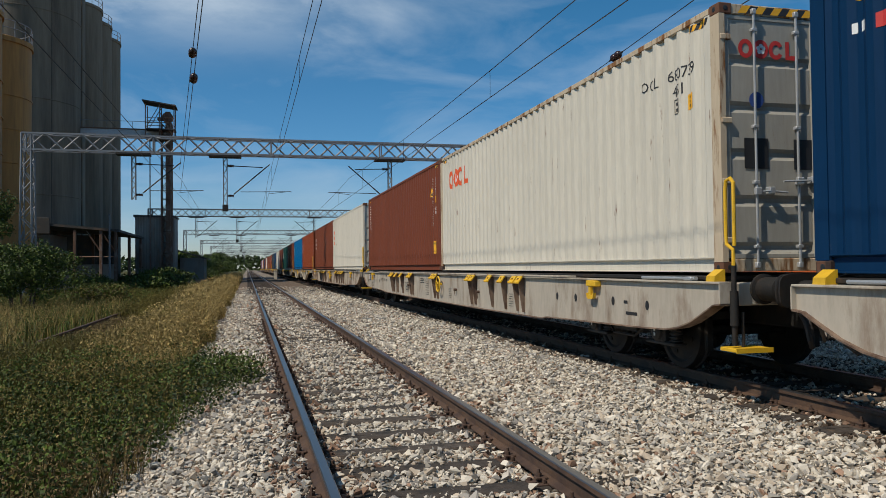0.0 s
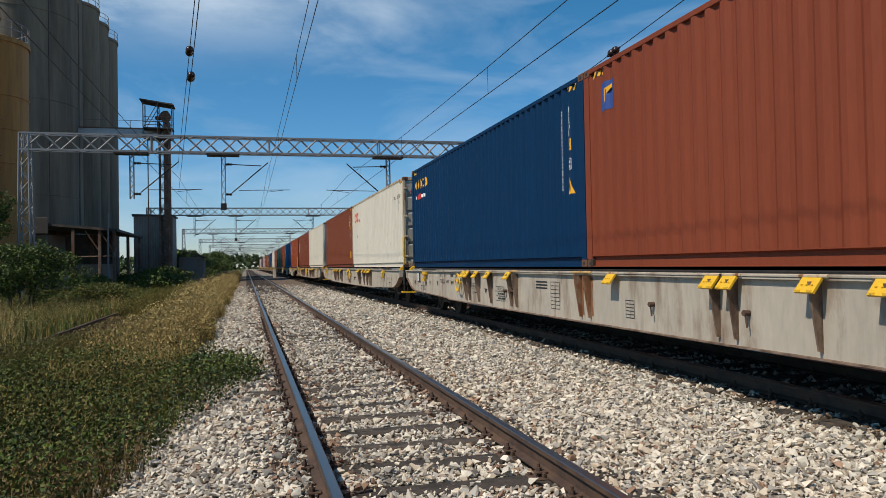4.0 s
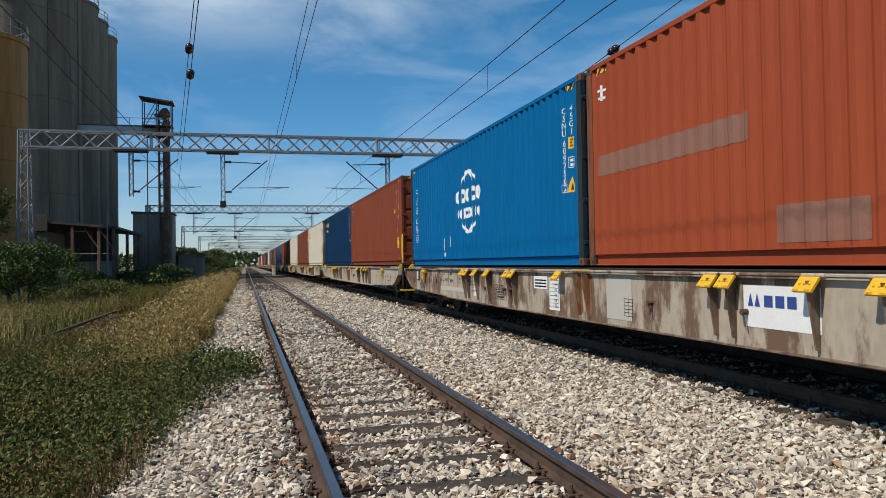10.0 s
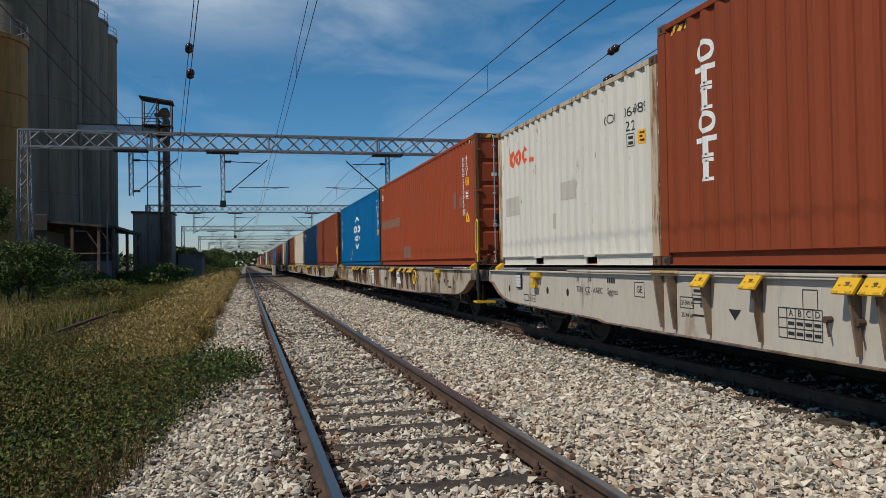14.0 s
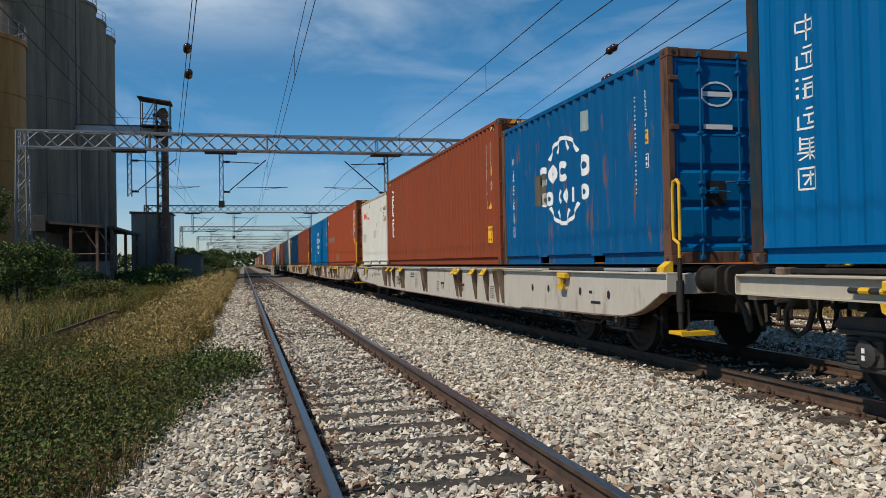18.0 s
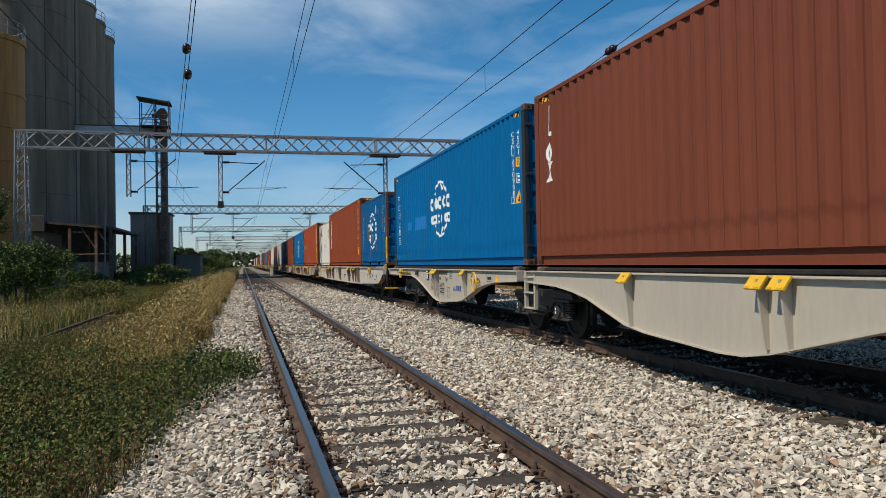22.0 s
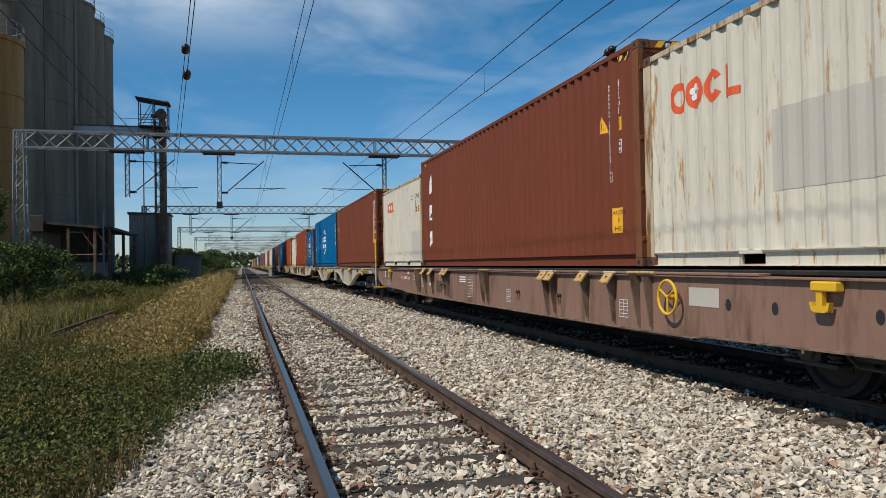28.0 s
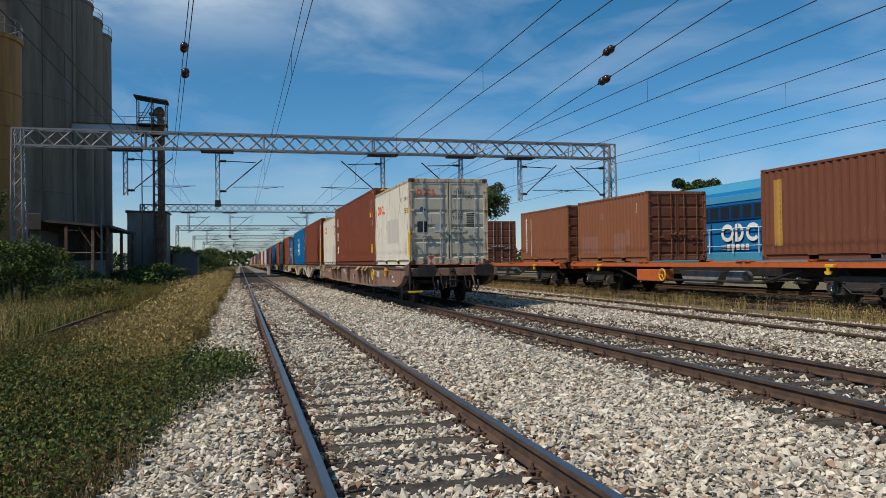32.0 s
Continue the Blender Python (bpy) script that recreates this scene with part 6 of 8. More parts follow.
def make_joint_wagon(mat, label):
    """A six-axle articulated wagon: two deep-bellied halves on a shared middle bogie, its joint at the origin."""
    w = thing("articulated_wagon", label, "freight wagon", "wagons of the train")
    front = [(12.42, 0.93), (9.1, 0.92), (8.5, 0.86), (7.9, 0.74), (6.5, 0.40), (6.1, 0.335), (5.7, 0.325), (4.2, 0.40), (3.7, 0.46), (2.6, 0.75), (2.1, 0.83), (1.5, 0.89), (0.22, 0.93)]
    rear = [(-y, z) for y, z in reversed(front)]
    for half, sign in ((front, 1), (rear, -1)):
        for k in (-1, 1):
            part("side_sill", sill_shape(k, half), mat, w)
            part("belly_flange", flange_shape(k, half), mat, w)
        part("deck_plate", Shape().box(-1.26, 1.26, sign * 0.3, sign * 12.1, 1.12, 1.17, 0.01), steel_dark, w)
        part("centre_beam", Shape().box(-0.24, 0.24, sign * 0.3, sign * 12.2, 0.72, 1.02, 0.02), steel_dark, w)
        for y in (1.2, 4.2, 6.0, 8.3, 11.0):
            part("cross_beam", Shape().box(-HALF + 0.02, HALF - 0.02, sign * y - 0.06, sign * y + 0.06, 0.84, 1.04, 0.01), steel_dark, w)
    for k in (-1, 1):
        for y in (6.31, 6.05, 3.55, -3.83, -6.4, -6.72):
            part("spigot_flap", flap_shape(k, y), yellow_paint, w, "folded-down yellow spigot flap")
            part("rib", rib_shape(k, y - 0.02, 0.50), mat, w)
        for y in (10.5, -10.19):
            h = part("tow_hook", hook_shape(k, y), yellow_paint, w, "yellow tow hook on a striped bar")
            s, d = Shape(), Shape()
            for i in range(16):
                (s if i % 2 else d).tube([(k * (HALF + 0.05), y + 0.45 - i * 0.106, 1.0), (k * (HALF + 0.05), y + 0.344 - i * 0.106, 1.0)], 0.026, 8)
            part("bar", s, yellow_paint, h)
            part("stripe", d, black_paint, h)
        for y in (11.9, -11.9, 0.6, -0.6):
            part("corner_stop", Shape().box(k * 1.18, k * 1.34, y - 0.06, y + 0.06, 1.10, 1.18, 0.015), rib_dirty, w)
        s = Shape()
        for y in (-0.22, 0.22):
            s.box(k * 1.33, k * 1.40, y - 0.325, y - 0.275, 0.46, 1.10, 0.008)
        for z in (0.48, 0.74, 1.0):
            s.box(k * 1.32, k * 1.42, -0.52, -0.08, z - 0.012, z + 0.012, 0.004)
        part("ladder", s, mat, w, "pale steel step ladder")
    for y, k in ((12.42, 1), (-12.42, -1)):
        end_gear(w, y, k, mat, mat, steel_galv)
    for y in (10.2, 0.0, -10.2):
        make_bogie(w, y)
    brake_wheel(w, -2.68, yellow_paint)
    placard(w, -7.16, 0.96)
    u = -5.98
    sill_mark(w, flat(frame_lines(-6.83, -6.47, 0.73, 0.91, 0.010, 1, 2)), red_mark, "notice_frame")
    sill_mark(w, flat(frame_lines(-6.82, -6.47, 0.59, 0.68, 0.010)), red_mark, "notice_frame")
    for word, a, b, size in (("26,33 m", -6.85, 0.975, 0.085), ("26800 kg", -6.81, 0.835, 0.08), ("20.0 t", -6.76, 0.745, 0.08), ("10,5 kN", -6.80, 0.605, 0.08)):
        sill_mark(w, move(letters(word, size), a, b), black_mark, "lettering")
    for y in (8.4, -8.6):
        part("label_box", Shape().box(-HALF - 0.05, -HALF, y - 0.11, y + 0.11, 0.93, 1.05, 0.012), black_paint, w)
    sill_mark(w, flat([rect(u + 0.07 * i, u + 0.05 + 0.07 * i, 0.98, 1.06) for i in range(12)]), black_mark, "small_print")
    sill_mark(w, move(letters("Sggrs", 0.115), u + 0.62, 0.84), black_mark, "lettering")
    sill_mark(w, move(letters("TEN", 0.115), u, 0.84), black_mark, "lettering")
    sill_mark(w, flat(frame_lines(u + 1.0, u + 1.25, 0.9, 1.06)), black_mark, "marking")
    sill_mark(w, move(letters("GE", 0.12, "CENTER"), u + 1.125, 0.94), black_mark, "lettering")
    load_table(w, u - 0.05, 0.50)
    sill_mark(w, flat(frame_lines(u + 0.8, u + 1.0, 0.45, 0.68)), black_mark, "marking")
    sill_mark(w, flat([[(-4.65, 0.62), (-4.56, 0.62), (-4.60, 0.74)], [(-4.54, 0.62), (-4.45, 0.62), (-4.5, 0.74)], rect(-4.38, -4.28, 0.62, 0.74), rect(-4.24, -4.14, 0.62, 0.74), rect(-4.1, -4.0, 0.62, 0.74)]), blue_mark, "emblem")
    sill_mark(w, flat([[(-1.6, 0.86), (-1.3, 0.86), (-1.45, 1.06)]]), amber_mark, "warning_sign")
    sill_mark(w, flat(frame_lines(-2.1, -1.75, 0.88, 1.05) + [rect(-2.05, -1.8, 0.92, 0.98)]), black_mark, "marking")
    return w


def couple(w, centre):
    MOVING.append((w, TRAIN_X, centre, 0.0))
    return w


couple(make_flat_wagon(wagon_pale, "pale grey four-axle container flat wagon with yellow spigot flaps", 12.9), 154.58)
couple(make_flat_wagon(wagon_pale, "pale grey four-axle flat wagon with black stencilled lettering", 5.85, flaps=FLAPS_B, rusted=(12.25, 12.55)), 128.71)
couple(make_flat_wagon(wagon_grey, "weathered grey-brown four-axle flat wagon with pale repainted panels", 19.2, True, 16.1,
                       ((4.0, 6.1, 0.60, 0.70, cream_grey), (13.1, 13.8, 0.5, 1.04, cream_grey), (6.85, 7.25, 0.56, 1.04, white_mark), (10.4, 11.0, 0.82, 1.03, white_mark), (11.08, 11.5, 0.5, 1.0, white_mark)), flaps=FLAPS_C, rusted=(12.25, 12.55)), 102.76)
couple(make_flat_wagon(wagon_white, "clean pale grey four-axle flat wagon with black stencilled lettering", 0, flaps=FLAPS_D), 76.67)
joint = couple(make_joint_wagon(wagon_clean, "pale grey articulated six-axle container wagon with deep bellies"), 50.58)
couple(make_flat_wagon(wagon_brown, "faded rose-brown four-axle flat wagon at the tail of the train", 19.32, True, None, ((19.6, 20.15, 0.78, 0.98, cream_grey),), steel_dark, bogie_grey, False, white_mark, (("33", "56"), "SK", ""), FLAPS_D), 24.57)

# wagons and containers further ahead
FAR_WAGON = couple(make_flat_wagon(wagon_grey, "weathered grey container flat wagon far ahead in the train", 12.9, False, None, (), None, None, True), 180.52)


def far_box(mat, words):
    c = make_container("container", L40, H_HC, mat, words + " high-cube shipping container far ahead in the train", far=True)
    side_mark(c, flat([rect(-L40 / 2 + 0.5, -L40 / 2 + 0.8, 2.0 - 0.3 * i, 2.2 - 0.3 * i) for i in range(3)]), orange_mark if mat is cream else white_mark, "small_print")
    return c


FAR = {"cream": far_box(cream, "cream-white"), "maroon": far_box(maroon, "maroon"), "tan": far_box(tan_red, "orange-brown"), "blue": far_box(sea_blue, "bright blue"),
       "red": far_box(red_brown, "red-brown"), "navy": far_box(navy, "navy blue"), "green": far_box(bottle_green, "bottle-green"), "dark": far_box(charcoal, "dark grey")}
USED = set()


def ahead(word, front):
    c = FAR[word]
    if word in USED:
        c = copy_thing(c, pose(0, 0, 0))
    USED.add(word)
    MOVING.append((c, TRAIN_X, front, FLOOR))


def wagon_again(w, centre):
    MOVING.append((copy_thing(w, pose(0, 0, 0)), TRAIN_X, centre, 0.0))


ahead("cream", 180.5)
ahead("maroon", 192.77)
ahead("tan", 206.4)
ahead("blue", 219.1)
wagon_again(joint, 206.65)
for front, a, b in ((245.0, "green", "red"), (270.96, "cream", "maroon"), (296.9, "dark", "navy"), (322.84, "maroon", "tan"), (348.78, "cream", "red"), (374.72, "navy", "maroon"), (400.66, "cream", "tan"), (426.6, "tan", "blue")):
    ahead(a, front)
    ahead(b, front - 12.27)
    wagon_again(FAR_WAGON, front - 12.25)

# the train's run along the track, in metres after t seconds
RUN = (-64.1742, 72.5073, 1.4385, 0.0506, 0.0873, 0.0597)


def run(t):
    return float(np.polynomial.chebyshev.chebval(t / 16 - 1, RUN))


def length_of(ob):
    if "folds" in ob:
        return L40 if len(ob["folds"]) > 220 else L20
    return 0.0


def motions():
    """The train draws away: every wagon and container keeps its place on it, and the wheelsets roll."""
    for ob, x, y, z in MOVING:
        y -= length_of(ob) / 2
        walk(ob, [(float(t), pose(x, y + run(t), z)) for t in range(33)])
    for w, a in WHEELSETS:
        walk(w, [(0.125 * i, pose(0, a, 0.46, -math.degrees(run(0.125 * i) / 0.46) % 360)) for i in range(257)])

# ---- overhead line ----
galv = material("weathered_galvanised_lattice", (0.21, 0.215, 0.225), 0.6, 0.25, 0.15, 3, 50, 0.1, 0.004, (0.16, 0.13, 0.11), (0.62, 0.75))
wire_dark = material("tarnished_copper_wire", (0.035, 0.03, 0.028), 0.6, 0.3, 0.1, 3, 30, 0.0)
insulator_brown = material("brown_glazed_insulator", (0.030, 0.009, 0.007), 0.3, 0, 0.1, 6, 40, 0.0)
GANTRIES = (48.5, 106.0, 163.0, 220.0, 278.0, 336.0, 394.0)
BEAM = (8.25, 9.2)
POSTS = (-13.43, 23.65)
DROPS = ((-7.73, 5.45, 1), (-2.51, 4.95, 1), (7.66, 5.3, -1), (12.87, 5.3, -1), (17.0, 5.3, 1))


def angle_bar(s, a, b, w=0.07):
    """A rolled angle as a slim bar of four sides."""
    s.tube([a, b], w * 0.6, 4)


def make_gantry(detail):
    g = thing("gantry", "grey galvanised lattice gantry spanning all tracks", "gantry", "overhead line gantries")
    x0, x1 = POSTS
    y0, y1 = -0.35, 0.35
    z0, z1 = BEAM
    for z in BEAM:
        for y in (y0, y1):
            part("chord", Shape().box(x0 - 0.25, x1 + 0.25, y - 0.05, y + 0.05, z - 0.05, z + 0.05), galv, g)
    k = 38
    step = (x1 - x0) / k
    for y in (y0, y1):
        s = Shape()
        for i in range(k):
            a, b = x0 + i * step, x0 + (i + 1) * step
            lo, hi = (z0, z1) if (i % 2) == (y > 0) else (z1, z0)
            angle_bar(s, (a, y, lo), (b, y, hi), 0.085)
        for i in range(0, k + 1, 7):
            angle_bar(s, (x0 + i * step, y, z0), (x0 + i * step, y, z1), 0.08)
        part("lattice", s, galv, g)
    for z in BEAM:
        s = Shape()
        for i in range(k // 2):
            a = x0 + 2 * i * step
            angle_bar(s, (a, y0, z), (a + step, y1, z), 0.05)
            angle_bar(s, (a + step, y1, z), (a + 2 * step, y0, z), 0.05)
        tagged(part("bracing", s, galv, g), kind="stuff")
    for x, k2 in ((x0, 1), (x1, -1)):
        s = Shape()
        feet = [(x + dx * 0.36, dy * 0.45, -0.5) for dx in (-1, 1) for dy in (-1, 1)]
        tops = [(x + dx * 0.24, dy * 0.35, z1) for dx in (-1, 1) for dy in (-1, 1)]
        for a, b in zip(feet, tops):
            angle_bar(s, a, b, 0.10)
        n = 14
        for i, j in ((0, 1), (2, 3), (0, 2), (1, 3)):
            for q in range(n):
                t0, t1 = q / n, (q + 1) / n
                a, b = (i, j) if q % 2 else (j, i)
                p = Vector(feet[a]).lerp(Vector(tops[a]), t0)
                r = Vector(feet[b]).lerp(Vector(tops[b]), t1)
                angle_bar(s, p, r, 0.055)
        part("leg", s, galv, g)
        part("footing", Shape().box(x - 0.6, x + 0.6, -0.7, 0.7, -0.7, -0.2, 0.04), material_concrete, g)
    for x, low, way in DROPS:
        plate = part("hanger_plate", Shape().box(x - 0.95, x + 0.95, -0.4, 0.4, z0 - 0.17, z0 - 0.05, 0.01), steel_dark, g)
        s = Shape()
        for dx in (-0.11, 0.11):
            for dy in (-0.11, 0.11):
                angle_bar(s, (x + dx, dy, z0 - 0.15), (x + dx, dy, low), 0.045)
        n = 9
        for q in range(n):
            a, b = z0 - 0.15 - (z0 - 0.15 - low) * q / n, z0 - 0.15 - (z0 - 0.15 - low) * (q + 1) / n
            d = 0.11 if q % 2 else -0.11
            angle_bar(s, (x - d, -0.11, a), (x + d, -0.11, b), 0.03)
            angle_bar(s, (x - d, 0.11, a), (x + d, 0.11, b), 0.03)
        part("drop_mast", s, galv, g)
        if low < 5:
            part("weight_box", Shape().box(x - 0.17, x + 0.17, -0.15, 0.15, low - 0.15, low + 0.25, 0.02), steel_dark, g)
        cantilever(g, x, way)
    cantilever(g, x1 - 0.3, -1)
    return g


def cantilever(g, x, way):
    """A bracket of two tubes on brown insulators that carries the wires over the track."""
    e = x + way * 2.55
    s = Shape().tube([(x + way * 0.5, 0, 5.85), (e + way * 0.1, 0, 7.72)], 0.040, 6)
    s.tube([(x + way * 0.5, 0, 7.58), (e - way * 0.3, 0, 7.52)], 0.030, 6)
    s.tube([(x + way * 0.9, 0, 6.0), (e + way * 1.4, 0, 6.05)], 0.022, 6)
    s.tube([(e + way * 1.2, 0, 6.05), (e, 0, 5.9)], 0.014, 5)
    c = part("cantilever", s, wire_dark, g)
    for z in (5.75, 7.58):
        prof = [(0.03, 0.0)]
        for i in range(5):
            prof += [(0.095, 0.05 + i * 0.08), (0.045, 0.09 + i * 0.08)]
        prof = [(r, way * h) for r, h in prof]
        part("insulator", Shape().lathe(prof, (x + way * 0.1, 0, z), 0, 10), insulator_brown, c, smooth=True)


material_concrete = material("old_concrete", (0.26, 0.25, 0.235), 0.9, 0, 0.15, 0.4, 20, 0.25, 0.01, (0.13, 0.12, 0.11), (0.5, 0.75), 0.8, 0.25)
first = make_gantry(True)
first.matrix_basis = pose(0, GANTRIES[0], 0)
for y in (-10.0, *GANTRIES[1:]):
    copy_thing(first, pose(0, y, 0))


def sagging(a, b, drop, n=10):
    a, b = Vector(a), Vector(b)
    return [a.lerp(b, i / n) - Vector((0, 0, drop * 4 * (i / n) * (1 - i / n))) for i in range(n + 1)]


def make_line(x, contact, carrier, label, r=0.0085):
    """Contact wire, its carrier above, and droppers between them, from gantry to gantry."""
    w = thing("overhead_wire", label, "overhead wire", "overhead wires")
    ys = (-10.0, *GANTRIES)
    for i, (a, b) in enumerate(zip(ys, ys[1:])):
        za, zb = (0.0, 0.08) if i % 2 == 0 else (0.08, 0.0)
        part("contact_wire", Shape().tube([(x + za, a, contact), (x + zb, b, contact)], r, 5), wire_dark, w)
        pts = sagging((x + za, a, carrier + 0.45), (x + zb, b, carrier + 0.45), 0.5)
        part("carrier_wire", Shape().tube(pts, r, 5), wire_dark, w)
        for k in (1, 3, 5, 7, 9):
            p = pts[k]
            part("dropper", Shape().tube([p, (p.x, p.y, contact)], 0.006, 4), wire_dark, w)


for x, a, b in ((0.0, 5.9, 6.58), (4.97, 5.755, 6.51), (-5.15, 5.66, 6.27), (9.8, 5.7, 6.38), (14.35, 5.7, 6.48), (19.1, 5.7, 6.45)):
    make_line(x, a, b, "thin dark contact wire and carrier with droppers over a track", 0.0078 if x == 0.0 else 0.0105)


def anchor_wire(a, b, at):
    """A wire drawn off sideways through a brown egg insulator."""
    a, b = Vector(a), Vector(b)
    w = thing("anchor_wire", "dark anchor wire with a brown strain insulator", "overhead wire", "anchor wires")
    p, d = a.lerp(b, at), (b - a).normalized()
    part("wire", Shape().tube([a, p - d * 0.42], 0.0098, 5).tube([p + d * 0.42, b], 0.0098, 5), wire_dark, w)
    s = Shape()
    for c in (-0.13, 0.13):
        disc = [(-0.11, 0.03), (-0.09, 0.07), (-0.04, 0.095), (0.02, 0.10), (0.05, 0.085), (0.06, 0.04), (0.11, 0.025)]
        s.tube([p + d * (c + t) for t, _ in disc], [r for _, r in disc], 14)
    part("insulator", s, insulator_brown, w, "two dark red-brown glazed insulator discs", smooth=True)
    for k in (-1, 1):
        part("clevis", Shape().tube([p + d * k * 0.22, p + d * k * 0.30, p + d * k * 0.44], [0.018, 0.04, 0.018], 8), wire_dark, w)

anchor_wire((-0.70, 0, 6.28), (-5.15, 48.5, 7.31), 20 / 48.5)
anchor_wire((-0.69, 0, 6.145), (-5.10, 48.5, 5.95), 20 / 48.5)
anchor_wire((5.60, 0, 6.185), (11.06, 48.5, 6.75), 17 / 48.5)
anchor_wire((5.75, 0, 5.605), (10.40, 48.5, 5.745), 17 / 48.5)

# ---- silos, conveyor tower and sheds ----
silo_concrete = material("weathered_silo_concrete", (0.245, 0.20, 0.145), 0.92, 0, 0.16, 0.15, 6, 0.2, 0.02, (0.10, 0.082, 0.062), (0.40, 0.66), 0.35, 0.10)
tan_paint = material("tan_silo_paint", (0.42, 0.20, 0.045), 0.7, 0, 0.12, 0.3, 8, 0.1, 0.01, (0.17, 0.085, 0.03), (0.5, 0.75), 0.6, 0.1)
dark_sheet = material("dark_weathered_sheet", (0.06, 0.056, 0.052), 0.75, 0.1, 0.25, 0.8, 20, 0.2, 0.01, (0.14, 0.09, 0.06), (0.5, 0.7), 1.5)
pale_sheet = material("pale_corrugated_sheet", (0.21, 0.195, 0.175), 0.65, 0.15, 0.2, 0.6, 20, 0.15, 0.01, (0.17, 0.12, 0.09), (0.5, 0.7), 1.2, 0.3)
rust_steel = material("rusty_tower_steel", (0.15, 0.085, 0.055), 0.8, 0.1, 0.3, 1.5, 20, 0.2, 0.01, (0.25, 0.22, 0.20), (0.5, 0.7), 1.5)


def make_silo(x, y, r, h, mat, label, ring=0.0, name="silo"):
    s_ = thing(name, label, "silo", "silos by the tracks", at=pose(x, y, -0.6))
    s = Shape().lathe([(r, 0.0), (r, h)], (0, 0, 0), 2, 48)
    part("shell", s, mat, s_, smooth=True)
    part("cap", Shape().lathe([(r + 0.12, h), (r + 0.12, h + 0.35), (r - 0.3, h + 0.5), (0.6, h + 1.1)], (0, 0, 0), 2, 48), mat, s_, smooth=True)
    if ring:
        for i in range(1, int(h / ring)):
            part("hoop", Shape().lathe([(r - 0.02, i * ring - 0.06), (r + 0.07, i * ring - 0.05), (r + 0.07, i * ring + 0.05), (r - 0.02, i * ring + 0.06)], (0, 0, 0), 2, 48), mat, s_)
    for z in (0.55, 1.1):
        pts = [((r + 0.05) * math.cos(a), (r + 0.05) * math.sin(a), h + 0.4 + z) for a in [math.tau * i / 40 for i in range(41)]]
        part("guard_rail", Shape().tube(pts, 0.035, 5, False), galv, s_)
    for i in range(20):
        a = math.tau * i / 20
        part("rail_post", Shape().tube([((r + 0.05) * math.cos(a), (r + 0.05) * math.sin(a), h + 0.3), ((r + 0.05) * math.cos(a), (r + 0.05) * math.sin(a), h + 1.5)], 0.035, 5), galv, s_)
    return s_


for y in (117.7, 110.2, 103.4):
    make_silo(-22.8, y, 4.0, 34.2, silo_concrete, "tall dark grey concrete grain silo with a railing on top")
big = make_silo(-23.75, 84.9, 6.0, 36.0, silo_concrete, "broad weathered concrete silo with pour joints and a railing on top")
for z in (9.2, 18.4, 27.0):
    part("pour_joint", Shape().lathe([(5.99, z - 0.05), (6.04, z - 0.03), (6.04, z + 0.03), (5.99, z + 0.05)], (0, 0, 0), 2, 64), silo_concrete, big)
for a in (-86, -44):
    x, y = 6.01 * math.cos(radians(a)), 6.01 * math.sin(radians(a))
    part("seam", Shape().tube([(x, y, 0.2), (x, y, 35.8)], 0.035, 6), dark_sheet, big)
stair = thing("silo_tower", "slim dark concrete shaft with hatches between two silos", "tower", at=pose(-19.5, 93.0, -0.6))
part("shaft", Shape().box(-0.65, 0.6, -0.8, 0.8, 0, 35.5, 0.05), silo_concrete, stair)
for i in range(13):
    part("hatch", Shape().box(-0.55, 0.0, -0.92, -0.79, 2.4 + i * 2.45, 3.1 + i * 2.45, 0.03), dark_sheet, stair)
make_silo(-19.75, 62.0, 3.1, 18.2, tan_paint, "tan painted steel silo with hoops and a top railing", 2.4)
make_silo(-19.9, 55.4, 3.1, 18.6, tan_paint, "tan painted steel silo with hoops and a top railing", 2.4)

tower = thing("elevator_tower", "slim rusty lattice elevator tower with a roofed head platform", "tower", at=pose(-9.35, 84.8, -0.4))
for dx in (-0.5, 0.5):
    for dy in (-0.5, 0.5):
        s = Shape()
        angle_bar(s, (dx, dy, 0), (dx, dy, 17.0), 0.11)
        part("corner_leg", s, rust_steel, tower)
s = Shape()
for i in range(15):
    z = i * 1.13
    d = 0.5 if i % 2 else -0.5
    for dy in (-0.5, 0.5):
        angle_bar(s, (-d, dy, z), (d, dy, z + 1.13), 0.06)
        angle_bar(s, (-0.5, dy, z), (0.5, dy, z), 0.06)
    for dx in (-0.5, 0.5):
        angle_bar(s, (dx, -d, z), (dx, d, z + 1.13), 0.06)
part("bracing", s, rust_steel, tower)
part("elevator_trunk", Shape().box(-0.1, 0.38, -0.25, 0.25, 0, 18.2, 0.02), rust_steel, tower)
part("down_pipe", Shape().tube([(-1.6, -0.5, 0), (-1.6, -0.5, 15.5)], 0.06, 6), rust_steel, tower)
part("platform", Shape().box(-2.0, 0.9, -0.9, 0.9, 16.2, 16.32, 0.01), dark_sheet, tower)
part("lower_platform", Shape().box(-2.0, 0.9, -0.9, 0.9, 15.2, 15.3, 0.01), dark_sheet, tower)
part("head_roof", Shape().prism([(-2.3, 19.1), (-2.3, 19.22), (1.0, 18.75), (1.0, 18.62)], 1, -1.2, 1.2), dark_sheet, tower)
s = Shape()
for x in (-2.0, -0.6, 0.8):
    for y in (-0.85, 0.85):
        angle_bar(s, (x, y, 15.2), (x, y, 18.9), 0.09)
for y in (-0.85, 0.85):
    for z in (16.9, 17.4):
        angle_bar(s, (-2.0, y, z), (0.8, y, z), 0.05)
    angle_bar(s, (-2.0, y, 16.3), (-0.6, y, 18.8), 0.06)
    angle_bar(s, (0.8, y, 15.3), (-0.6, y, 18.0), 0.06)
